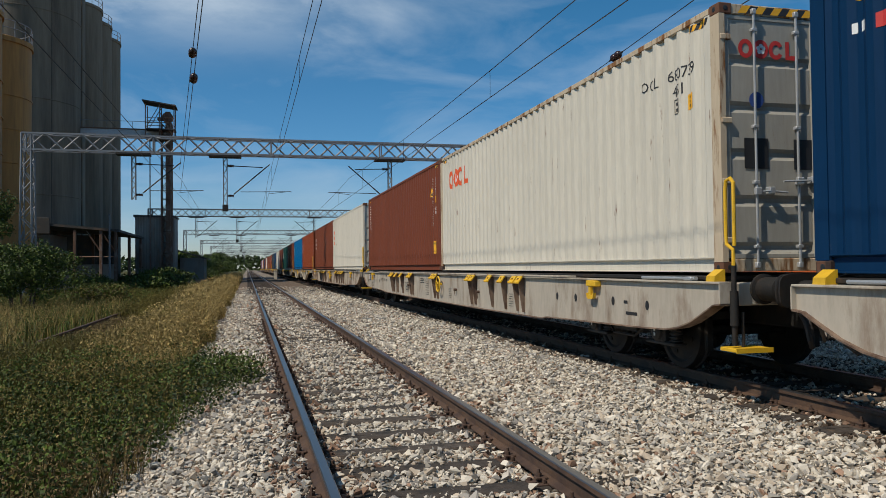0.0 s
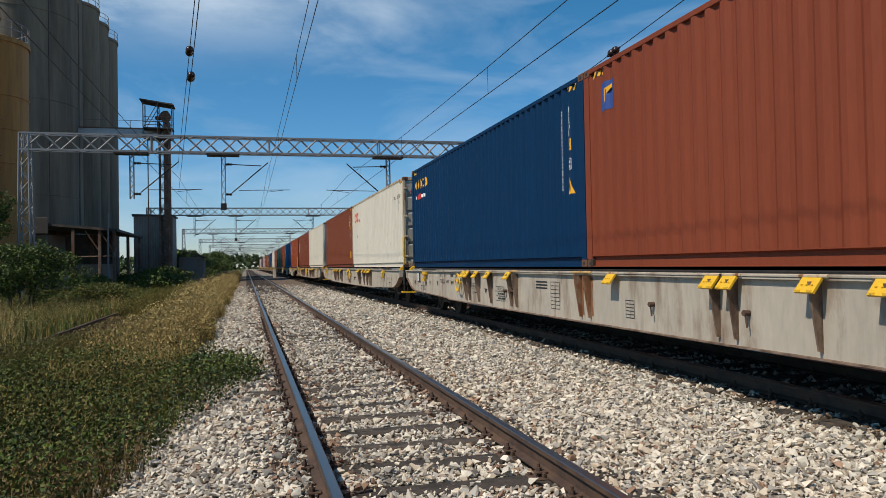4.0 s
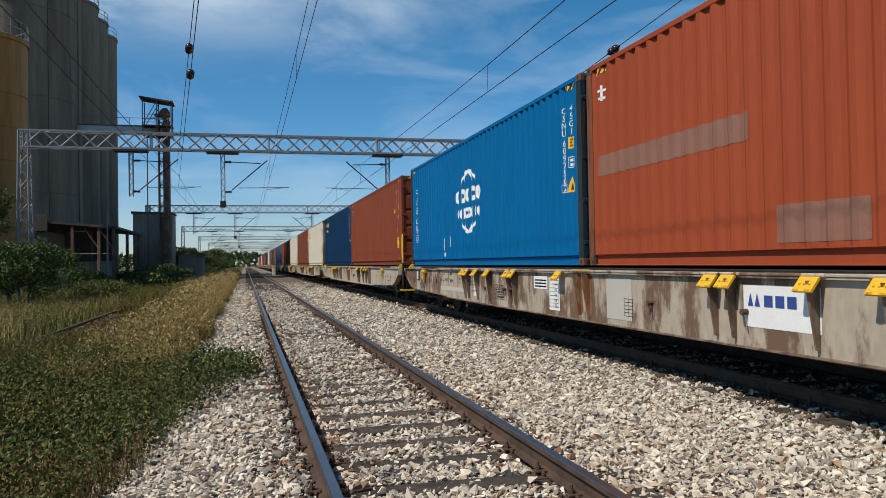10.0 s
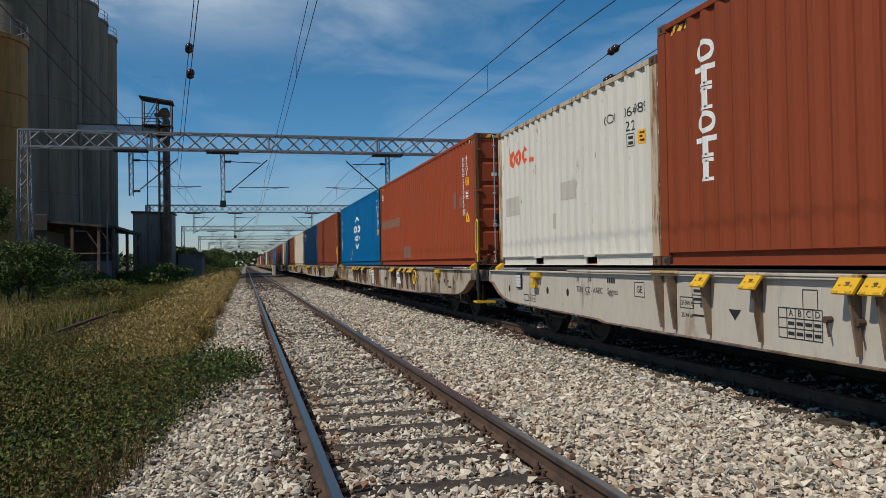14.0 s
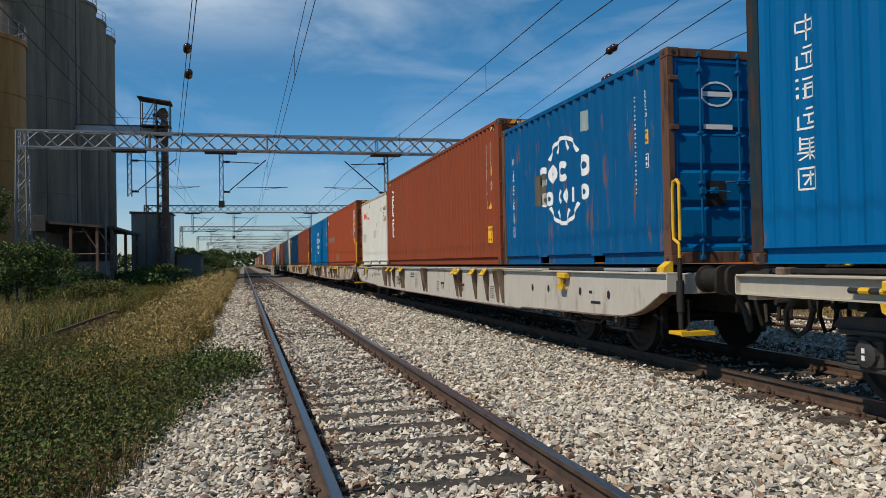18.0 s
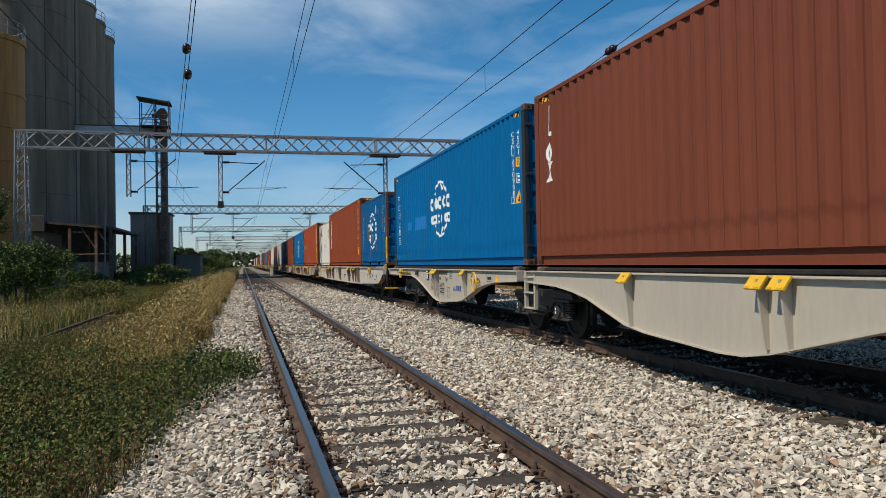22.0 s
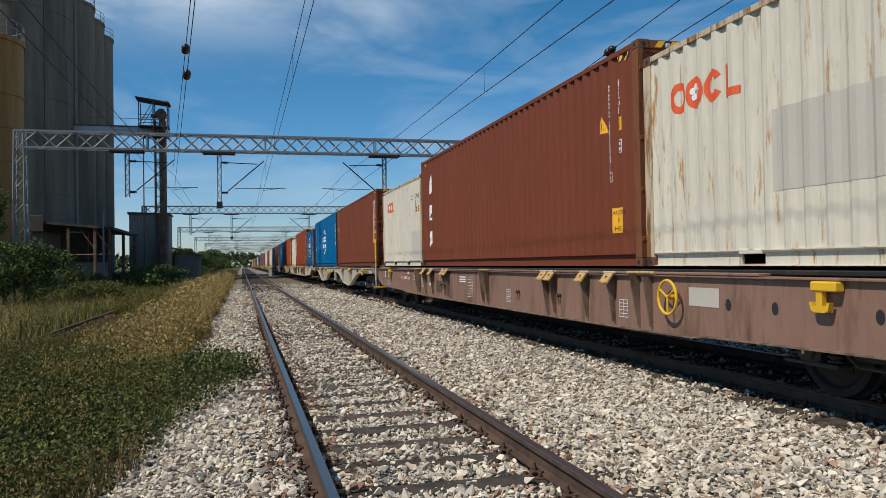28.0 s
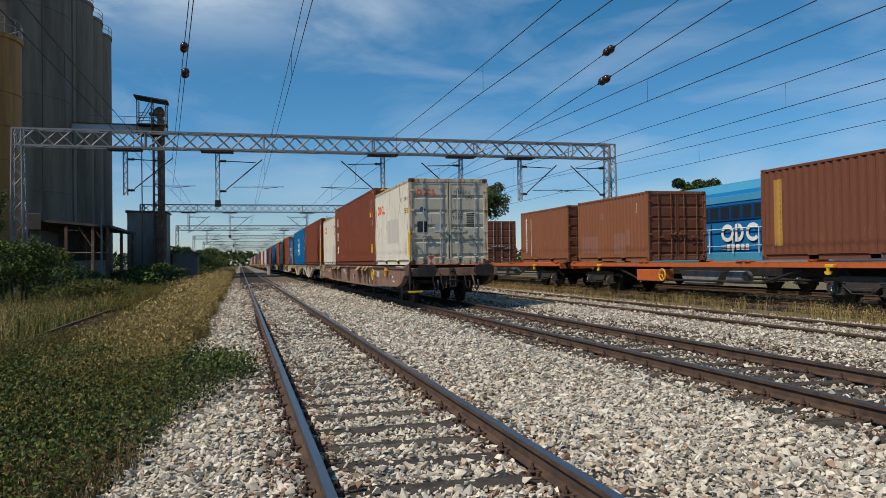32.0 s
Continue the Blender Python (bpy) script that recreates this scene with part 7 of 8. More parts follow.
part("head_frame", s, rust_steel, tower)
part("elevator_head", Shape().lathe([(0.2, -0.4), (0.55, -0.35), (0.55, 0.35), (0.2, 0.4)], (0.1, 0, 17.6), 1, 14).box(-0.9, 0.0, -0.3, 0.3, 17.3, 17.6, 0.04), rust_steel, tower)

bridge = thing("conveyor_bridge", "long pale roofed conveyor bridge from the silos to the tower", "conveyor", at=pose(0, 86.0, 0))
s = Shape().box(-19.2, -8.9, -0.7, 0.7, 15.35, 15.95, 0.03)
part("casing", s, steel_galv, bridge)
s = Shape().box(-19.4, -8.9, -0.8, 0.8, 15.95, 16.05, 0.02)
part("cover", s, rust_steel, bridge)
s = Shape()
for i in range(9):
    angle_bar(s, (-19.0 + i * 1.25, -0.75, 15.95), (-19.0 + i * 1.25, -0.75, 16.8), 0.04)
angle_bar(s, (-19.0, -0.75, 16.8), (-9.0, -0.75, 16.8), 0.04)
part("guard_rail", s, galv, bridge)

shed = thing("tower_shed", "pale corrugated sheet shed at the foot of the tower", "shed", at=pose(-10.6, 86.4, -0.4))
line = [(-1.95 + i * 0.13, 0.03 if i % 2 else 0.0) for i in range(31)]
part("front_wall", Shape().strip(line, 0, 7.2, lambda a, d, t: (a, -1.0 - d, t)), pale_sheet, shed)
part("body", Shape().box(-1.94, 1.94, -0.96, 3.0, 0, 7.15), pale_sheet, shed)
part("roof", Shape().prism([(-2.1, 7.2), (2.1, 7.2), (2.1, 7.32), (-2.1, 7.45)], 1, -1.2, 3.2), dark_sheet, shed)

annex = thing("low_annex", "low dark-roofed lean-to beside the tower", "shed", at=pose(-7.2, 93.0, -0.4))
part("wall", Shape().box(-1.4, 1.2, -1.5, 4, 0, 3.0, 0.03), pale_sheet, annex)
part("roof", Shape().prism([(-1.8, 3.8), (-1.8, 3.95), (1.7, 2.9), (1.7, 2.75)], 1, -1.9, 4.4), dark_sheet, annex)

canopy = thing("loading_canopy", "dark open loading canopy on posts in front of the silos", "canopy", at=pose(-15.5, 72.0, -0.4))
part("roof", Shape().prism([(-5.2, 5.7), (-5.2, 5.9), (4.0, 5.05), (4.0, 4.85)], 1, -4, 12), dark_sheet, canopy)
part("fascia", Shape().box(-5.2, -1.2, -4.1, -4.0, 4.7, 6.0, 0.02), dark_sheet, canopy)
for x in (-5.0, -2.2, 0.6, 2.6, 3.7):
    for y in (-3.8, 4.0, 11.6):
        part("post", Shape().box(x - 0.11, x + 0.11, y - 0.11, y + 0.11, 0, 5.0, 0.015), rust_steel, canopy)
part("back_wall", Shape().box(-5.2, 2.4, 6.0, 6.2, 0, 5.0), dark_sheet, canopy)
part("low_wall", Shape().box(-5.2, 3.2, -1.2, -0.95, 0, 2.2, 0.03), material_concrete, canopy)
part("hopper", Shape().box(-4.8, -1.4, -3.2, 3.0, 2.2, 4.7, 0.05), pale_sheet, canopy)
s = Shape()
for x in (2.6, 3.7):
    angle_bar(s, (x, -3.8, 3.2), (x - 1.1, -3.8, 4.9), 0.1)
angle_bar(s, (0.6, -3.8, 2.8), (3.7, -3.8, 2.8), 0.1)
part("brace", s, rust_steel, canopy)
lp = thing("lamp_post", "thin grey pole by the loading canopy", "pole", at=pose(-11.9, 66.0, -0.4))
part("shaft", Shape().tube([(0, 0, 0), (0, 0, 6.2)], [0.09, 0.06], 8), galv, lp)

# ---- parked train ----
ochre_mark = material("faded_ochre_marking", (0.42, 0.22, 0.035), 0.7, 0, 0.2, 3, 40, 0.0)
PARK_X = TRACKS[4]


grey_dull = material("dull_grey_paint", (0.21, 0.21, 0.20), 0.7, 0.0, 0.2, 2, 30, 0.1, 0.004, (0.12, 0.09, 0.065), (0.5, 0.68), 3)


def make_skeleton_wagon(label):
    """A low orange skeletal container wagon on two bogies, its centre at the origin."""
    w = thing("skeletal_wagon", label, "freight wagon", "parked wagons")
    for k in (-1, 1):
        part("side_sill", Shape().box(k * 1.22, k * 1.34, -9.4, 9.4, 0.99, 1.15, 0.012), wagon_orange, w)
        part("truss_rod", Shape().tube([(k * 1.2, -5.2, 0.95), (k * 1.2, -3.6, 0.55), (k * 1.2, 3.6, 0.55), (k * 1.2, 5.2, 0.95)], 0.04, 6), steel_dark, w)
        for y in (-6.4, 6.4):
            part("tow_hook", hook_shape(k, y), yellow_paint, w)
        for y in (-9.0, -3.1, -2.7, 2.7, 3.1, 9.0):
            part("spigot", Shape().box(k * 1.18, k * 1.38, y - 0.14, y + 0.14, 1.15, 1.20, 0.01), wagon_orange, w)
    part("tool_box", Shape().box(-1.36, -0.9, 1.6, 3.4, 0.48, 0.9, 0.02), wagon_orange, w)
    part("air_tank", Shape().lathe([(0.08, -0.45), (0.2, -0.40), (0.2, 0.40), (0.08, 0.45)], (-0.9, -2.1, 0.68), 1, 16), grey_dull, w, smooth=True)
    part("box_beam", Shape().prism([(-1.5, 0.86), (-1.1, 0.42), (0.6, 0.42), (0.9, 0.86)], 0, -1.1, -0.8), grey_dull, w)
    wheel = Shape().tube([(-1.42, 1.5 + 0.2 * math.cos(math.tau * i / 18), 0.72 + 0.2 * math.sin(math.tau * i / 18)) for i in range(19)], 0.025, 6, False)
    for i in range(3):
        wheel.tube([(-1.42, 1.5, 0.72), (-1.42, 1.5 + 0.2 * math.cos(math.tau * i / 3), 0.72 + 0.2 * math.sin(math.tau * i / 3))], 0.015, 5)
    part("brake_wheel", wheel.tube([(-1.42, 1.5, 0.72), (-1.30, 1.5, 0.72)], 0.025, 6), yellow_paint, w, smooth=True)
    part("centre_beam", Shape().box(-0.25, 0.25, -9.3, 9.3, 0.7, 1.05, 0.02), steel_dark, w)
    for y, k in ((9.4, 1), (-9.4, -1)):
        part("headstock", Shape().box(-1.3, 1.3, y - k * 0.15, y, 0.88, 1.16, 0.015), wagon_orange, w)
        for x in (-0.875, 0.875):
            part("buffer", buffer_shape(x, y, k), steel_dark, w, smooth=True)
    for y in (7.1, -7.1):
        make_bogie(w, y, False)
    return w


sk = make_skeleton_wagon("orange skeletal container wagon parked on a weedy siding")
sk.matrix_basis = pose(PARK_X, 22.6, 0)
for y in (42.6, 2.6, 62.6, 82.6):
    copy_thing(sk, pose(PARK_X, y, 0))


def parked(L, H, mat, label, near, **more):
    c = make_container("container", L, H, mat, label, group="parked containers", **more)
    c.matrix_basis = pose(PARK_X, near + L / 2, 1.2)
    return c


c = parked(L20, H_ST, brown_parked, "rust-brown short shipping container with a tall yellow panel", 12.95)
side_mark(c, flat([rect(-L20 / 2 + 0.5, -L20 / 2 + 0.85, 0.4, 2.25)]), ochre_mark, "yellow_panel")
put, _ = on_side(c)
for i in range(11):
    decal("small_print", flat([rect(-L20 / 2 + 0.56, -L20 / 2 + 0.78, 2.12 - i * 0.165, 2.2 - i * 0.165)]), scuff_red, c, lambda a, b: put(a, b) + Vector((-0.004, 0, 0)))
c = parked(L20, H_ST, brown_light, "light brown short shipping container with scuffed repaint patches", 25.35, door_mat=brown_parked, bar_mat=brown_light)
for q in ((0.3, 2.0, 0.35, 1.05), (3.3, 4.25, 0.3, 1.1), (2.1, 2.45, 1.7, 2.0), (4.3, 4.7, 0.6, 1.2)):
    patch(c, -L20 / 2 + q[0], -L20 / 2 + q[1], q[2], q[3], scuff_red)
bars(c, L20 / 2 - 0.9, 2.1, 3, 0.1, 0.13, white_mark)
c = parked(L20, H_ST, brown_light, "light brown short shipping container with a column of pale bars", 32.5, door_mat=brown_parked, bar_mat=brown_parked)
bars(c, -L20 / 2 + 0.75, 2.1, 9, 0.16, 0.2, white_mark)
side_mark(c, flat([rect(-L20 / 2 + 1.42, -L20 / 2 + 1.48, 0.3, 2.2)]), white_mark, "stripe")
c = parked(L20, H_ST, brown_parked, "dark rust-brown short shipping container with closed doors", 46.0)
c = parked(L20, H_ST, brown_light, "light brown short shipping container further down the siding", 52.5)
c = parked(L40, H_ST, brown_parked, "rust-brown long shipping container further down the siding", 60.0)

# ---- locomotive ----
loco_blue = paint("bright_cyan_blue_locomotive_paint", (0.012, 0.16, 0.40), (0.74, 0.8), 0.35)
loco_light = paint("pale_blue_locomotive_roof_paint", (0.07, 0.30, 0.48), (0.74, 0.8), 0.35)
loco_dark = paint("deep_blue_locomotive_paint", (0.01, 0.05, 0.16), (0.74, 0.8), 0.35)
glass = material("dark_window_glass", (0.02, 0.03, 0.04), 0.08, 0, 0.05, 4, 20, 0.0)
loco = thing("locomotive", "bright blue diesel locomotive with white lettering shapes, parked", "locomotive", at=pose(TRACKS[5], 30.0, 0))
part("body", Shape().prism([(-1.48, 1.45), (-1.5, 3.75), (-1.3, 4.0), (1.3, 4.0), (1.5, 3.75), (1.48, 1.45)], 1, -8.2, 8.2), loco_blue, loco)
part("roof_cowl", Shape().prism([(-1.32, 3.98), (-1.1, 4.32), (-0.5, 4.45), (0.5, 4.45), (1.1, 4.32), (1.32, 3.98)], 1, -7.0, 7.0), loco_light, loco)
part("cornice", Shape().box(-1.53, -1.47, -8.2, 8.2, 3.52, 3.80, 0.01), loco_light, loco)
part("waist_band", Shape().box(-1.535, -1.47, -8.2, 8.2, 2.78, 3.42, 0.01), loco_dark, loco)
part("frame_skirt", Shape().box(-1.52, 1.52, -8.4, 8.4, 1.05, 1.5, 0.03), loco_light, loco)
for i in range(22):
    part("window", Shape().box(-1.55, -1.53, -7.9 + i * 0.72, -7.35 + i * 0.72, 2.86, 3.36, 0.01), glass, loco)
for i in range(10):
    part("grille", Shape().box(-1.53, -1.49, -8.1 + i * 1.62, -8.06 + i * 1.62, 1.6, 2.7), loco_dark, loco)
rail = Shape().tube([(-1.62, -8, 2.45), (-1.62, 8, 2.45)], 0.022, 6)
rail.tube([(-1.62, -8, 1.75), (-1.62, 8, 1.75)], 0.018, 6)
part("handrail", rail, white_mark, loco)
for i in range(11):
    part("stanchion", Shape().tube([(-1.62, -8 + i * 1.6, 1.45), (-1.62, -8 + i * 1.6, 2.45)], 0.018, 6), white_mark, loco)
lp_ = lambda a, b: Vector((-1.545, -a, b))
decal("emblem", flat(arc(2.75, 2.28, 0.26, 0.2, 0.16, 0, 360, 18) + [rect(3.25, 3.4, 1.92, 2.64)] + arc(3.45, 2.28, 0.18, 0.2, 0.16, -90, 90, 12) + arc(4.35, 2.28, 0.26, 0.2, 0.16, 40, 320, 16)), white_mark, loco, lp_)
decal("block_row", flat([rect(2.7 + 0.30 * i, 2.92 + 0.30 * i, 1.58, 1.82) for i in range(5)] + [rect(2.3, 2.65, 1.72, 1.78), rect(2.4, 2.65, 1.60, 1.66)]), white_mark, loco, lp_)
for y in (5.4, -5.4):
    make_bogie(loco, y, False)

# ---- plants ----
leaf_dark = material("dark_green_leaves", (0.030, 0.050, 0.008), 0.6, 0, 0.2, 1.5, 20, 0.0, island=0.45, spec=0.3)
leaf_green = material("fresh_green_leaves", (0.070, 0.100, 0.013), 0.6, 0, 0.2, 1.5, 20, 0.0, island=0.45, spec=0.3)
leaf_olive = material("olive_green_leaves", (0.108, 0.088, 0.018), 0.65, 0, 0.2, 1.5, 20, 0.0, island=0.45, spec=0.3)
straw = material("dry_straw_stalks", (0.34, 0.245, 0.092), 0.75, 0, 0.2, 1.5, 20, 0.0, island=0.4, spec=0.25)
straw_green = material("half_dry_grass", (0.135, 0.108, 0.023), 0.7, 0, 0.2, 1.5, 20, 0.0, island=0.4, spec=0.25)
brown_weed = material("brown_seeding_weed", (0.175, 0.125, 0.055), 0.8, 0, 0.2, 1.5, 20, 0.0, island=0.4, spec=0.2)
bark = material("grey_brown_bark", (0.10, 0.08, 0.06), 0.9, 0, 0.3, 4, 30, 0.6, 0.02)


def blades(rng, base, height, width, lean):
    """Tapered bent blades: five vertices, three triangles each."""
    k = len(base)
    a = rng.uniform(0, math.tau, k)
    side = np.column_stack([np.cos(a), np.sin(a), np.zeros(k)]) * (width / 2)[:, None]
    b = rng.uniform(0, math.tau, k)
    bend = np.column_stack([np.cos(b), np.sin(b), np.zeros(k)]) * (height * lean)[:, None]
    up = np.column_stack([np.zeros(k), np.zeros(k), height])
    mid = base + up * 0.55 + bend * 0.35
    tip = base + up * (1 - 0.25 * lean)[:, None] + bend
    v = np.stack([base - side, base + side, mid - side * 0.75, mid + side * 0.75, tip], 1).reshape(-1, 3)
    f = (np.array([(0, 1, 3), (0, 3, 2), (2, 3, 4)])[None] + (np.arange(k) * 5)[:, None, None]).reshape(-1, 3)
    return v, f


def leaves(rng, at, size):
    """Small folded leaves of two triangles at random turns."""
    k = len(at)
    rot = turns(rng, k)
    shape = np.array([(-0.5, 0, 0), (0, 0.3, 0.08), (0.5, 0, 0), (0, -0.3, 0.08)])
    v = (np.einsum("kij,vj->kvi", rot, shape) * size[:, None, None] + at[:, None, :]).reshape(-1, 3)
    f = (np.array([(0, 1, 2), (0, 2, 3)])[None] + (np.arange(k) * 4)[:, None, None]).reshape(-1, 3)
    return v, f


def zs_at(xy):
    return np.array([ground_z(x, y) for x, y in xy])


def spread(rng, x0, x1, y0, y1, k, keep=None):
    xy = rng.uniform((x0, y0), (x1, y1), (k, 2))
    if keep is not None:
        xy = xy[keep(xy, rng)]
    return np.column_stack([xy, zs_at(xy)])


def clumpy(xy, scale, seed):
    return np.array([noise.noise((x * scale, y * scale, seed)) for x, y in xy])


def turf_edge(xy, rng):
    """Right-hand limit of the plants along the near track."""
    y = xy[:, 1]
    edge = -2.05 + 0.16 * np.sin(y * 0.8) + 0.10 * np.sin(y * 2.3)
    edge += 1.05 * np.exp(-((y - 10.5) / 1.35) ** 2) + 0.50 * np.exp(-((y - 7.6) / 1.3) ** 2)
    return xy[:, 0] < edge - np.abs(rng.normal(0, 0.14, len(y)))


def ceiling_at(b):
    """How tall plants grow: lower and lower towards the old siding's outer rail."""
    h = 0.19 + 0.33 * np.clip(b[:, 0] + 5.47, 0.0, 4.0)
    h = np.where(b[:, 1] < 16.5, h + np.minimum(0.35, (16.5 - b[:, 1]) * 0.12), h)
    h = np.where(b[:, 1] > 26, h + np.minimum(0.55, (b[:, 1] - 26) * 0.16), h)
    return np.where(b[:, 0] < -5.66, 2.0, h)


def make_grass():
    rng = np.random.default_rng(21)

    def put(name, label, mat, sets):
        vs, fs, off = [], [], 0
        for v, f in sets:
            vs.append(v)
            fs.append(f + off)
            off += len(v)
        ob = part(name, big_mesh(name, np.vstack(vs), np.vstack(fs), mat), mat)
        tagged(ob, label, "grass", kind="stuff")

    # tall dry grass along the shoulder of the bed
    def tall(mat, name, label, k, seed, hmin, hmax):
        sets = []
        for y0, y1, n, wd in ((12.0, 24, 0.42, 0.010), (24, 48, 0.35, 0.016), (48, 140, 0.23, 0.035)):
            b = spread(rng, -5.2, -1.9, y0, y1, int(k * n), lambda xy, r: turf_edge(xy, r) & (clumpy(xy, 0.8, seed) + 1.1 * (xy[:, 0] + 3.5) > r.uniform(-0.6, 0.9, len(xy))))
            ramp = np.clip((b[:, 1] - 10.5) / 8, 0.3, 1) * np.clip((-1.75 - b[:, 0]) / 0.7, 0.4, 1)
            hgt = np.minimum(rng.uniform(hmin, hmax, len(b)) * ramp, ceiling_at(b) * rng.uniform(0.6, 1.0, len(b)))
            sets.append(blades(rng, b, hgt, np.full(len(b), wd), rng.uniform(0.1, 0.55, len(b))))
            heads = b + np.column_stack([rng.normal(0, 0.06, len(b)), rng.normal(0, 0.06, len(b)), hgt * rng.uniform(0.75, 1.05, len(b))])
            sets.append(leaves(rng, heads[::2], rng.uniform(0.03, 0.07, len(heads[::2])) * (wd / 0.010) ** 0.6))
        put(name, label, mat, sets)

    tall(straw, "dry_grass", "tall straw-coloured seeding grass along the ballast shoulder", 72000, 3.0, 0.75, 1.25)
    tall(straw_green, "half_dry_grass", "half-dry olive grass mixed into the straw", 42000, 9.0, 0.5, 0.95)

    def open_rail(xy):
        """Leaves the old siding's outer rail bare."""
        return ~((xy[:, 1] > 17.2) & (xy[:, 1] < 27) & (xy[:, 0] < -5.40) & (xy[:, 0] > -5.66))

    # low leafy weeds: dense close by, thinning out towards the dry strip
    def weeds(mat, name, label, k, seed, hmax, size, y_in, y_out, x0=-5.6):
        b = spread(rng, x0, -0.7, 2.6, y_out, k, lambda xy, r: turf_edge(xy, r) & open_rail(xy) & (clumpy(xy, 0.9, seed) > r.uniform(-0.9, 0.35, len(xy))) & (xy[:, 1] < y_in + (y_out - y_in) * r.random(len(xy))))
        lift = 0.5 + 0.5 * clumpy(b[:, :2], 1.3, seed + 4)
        top = b.copy()
        top[:, 2] += rng.uniform(0.02, 1.0, len(b)) * np.minimum(hmax * np.clip(lift + 0.25, 0.2, 1.2), ceiling_at(b))
        put(name, label, mat, [leaves(rng, top, rng.uniform(0.6, 1.3, len(b)) * size)])

    weeds(leaf_dark, "weed_leaves", "dense low dark green weeds beside the ballast", 105000, 1.0, 0.46, 0.046, 12.0, 18.0)
    weeds(leaf_green, "weed_leaves", "fresh green low weeds beside the ballast", 100000, 6.0, 0.56, 0.040, 12.0, 18.5)
    weeds(leaf_olive, "weed_leaves", "olive yellowing weeds among the green", 60000, 12.0, 0.60, 0.034, 14.0, 20.0)

    def stalks(mat, name, label, k, seed, h0, h1, x0=-5.6, x1=-1.2, y0=2.6, y1=17.0, wd=0.006, edge=True):
        b = spread(rng, x0, x1, y0, y1, k, lambda xy, r: (turf_edge(xy, r) if edge else np.ones(len(xy), bool)) & open_rail(xy) & (clumpy(xy, 0.7, seed) > r.uniform(-0.4, 0.8, len(xy))))
        hgt = np.minimum(rng.uniform(h0, h1, len(b)), ceiling_at(b) * rng.uniform(0.7, 1.15, len(b)))
        heads = np.repeat(b, 3, 0) + np.column_stack([rng.normal(0, 0.03, 3 * len(b)), rng.normal(0, 0.03, 3 * len(b)), np.repeat(hgt, 3) * rng.uniform(0.6, 1.0, 3 * len(b))])
        put(name, label, mat, [blades(rng, b, hgt, np.full(len(b), wd), rng.uniform(0.05, 0.5, len(b))), leaves(rng, heads, rng.uniform(0.012, 0.03, len(heads)) * (wd / 0.006) ** 0.6)])

    stalks(straw, "seed_stalks", "thin dry seed stalks above the weeds", 900, 15.0, 0.35, 0.7, y1=9.5)
    stalks(straw, "seed_stalks", "straw-coloured seeding grass above the weeds", 5000, 16.0, 0.3, 0.6, -3.9, -2.0, 11, 16, 0.008)
    stalks(straw_green, "seed_stalks", "half-dry grass above the weeds", 12000, 17.0, 0.25, 0.55, -5.4, -2.0, 8.0, 17.0, 0.009)
    stalks(brown_weed, "brown_weeds", "brown seeding weeds at the edge of the turf", 9000, 18.0, 0.12, 0.42, -3.4, -1.2, 3.6, 6.6, 0.008)
    stalks(brown_weed, "brown_weeds", "brown dry weeds scattered in the green", 5000, 20.0, 0.2, 0.45, -5.4, -2.0, 6.5, 16.0)
    stalks(brown_weed, "brown_weeds", "reddish brown weeds beside the old rail", 16000, 19.0, 0.06, 0.28, -5.36, -3.8, 16.5, 26.0, 0.014)
    stalks(straw, "meadow_grass", "tall straw grass beyond the old siding", 13000, 22.0, 0.35, 0.8, -14.0, -5.75, 15, 34, 0.012, False)
    stalks(straw_green, "meadow_grass", "rough olive meadow grass beyond the old siding", 36000, 23.0, 0.3, 0.7, -22, -5.75, 15, 60, 0.02, False)
    stalks(leaf_green, "meadow_grass", "rough green meadow grass beyond the old siding", 40000, 25.0, 0.25, 0.6, -20, -5.75, 17, 60, 0.022, False)
    stalks(straw_green, "half_dry_grass", "olive grass that hides the old rail", 15000, 41.0, 0.4, 0.9, -5.4, -3.9, 27, 62, 0.018, False)
    stalks(leaf_olive, "half_dry_grass", "low olive grass over the old rail", 9000, 42.0, 0.3, 0.6, -5.5, -4.0, 11.5, 16.6, 0.010, False)
    # weeds on the far sidings
    stalks(straw, "siding_grass", "dry straw grass round the parked wagons", 11000, 31.0, 0.12, 0.5, 11.7, 13.8, 8, 60, 0.010, False)
    stalks(straw_green, "siding_grass", "olive grass round the parked wagons", 7000, 34.0, 0.12, 0.4, 11.5, 22, 8, 60, 0.012, False)
    stalks(leaf_olive, "siding_grass", "sparse weeds between the rusted rails", 1500, 37.0, 0.08, 0.35, 8.0, 11.6, 9, 40, 0.012, False)


make_grass()


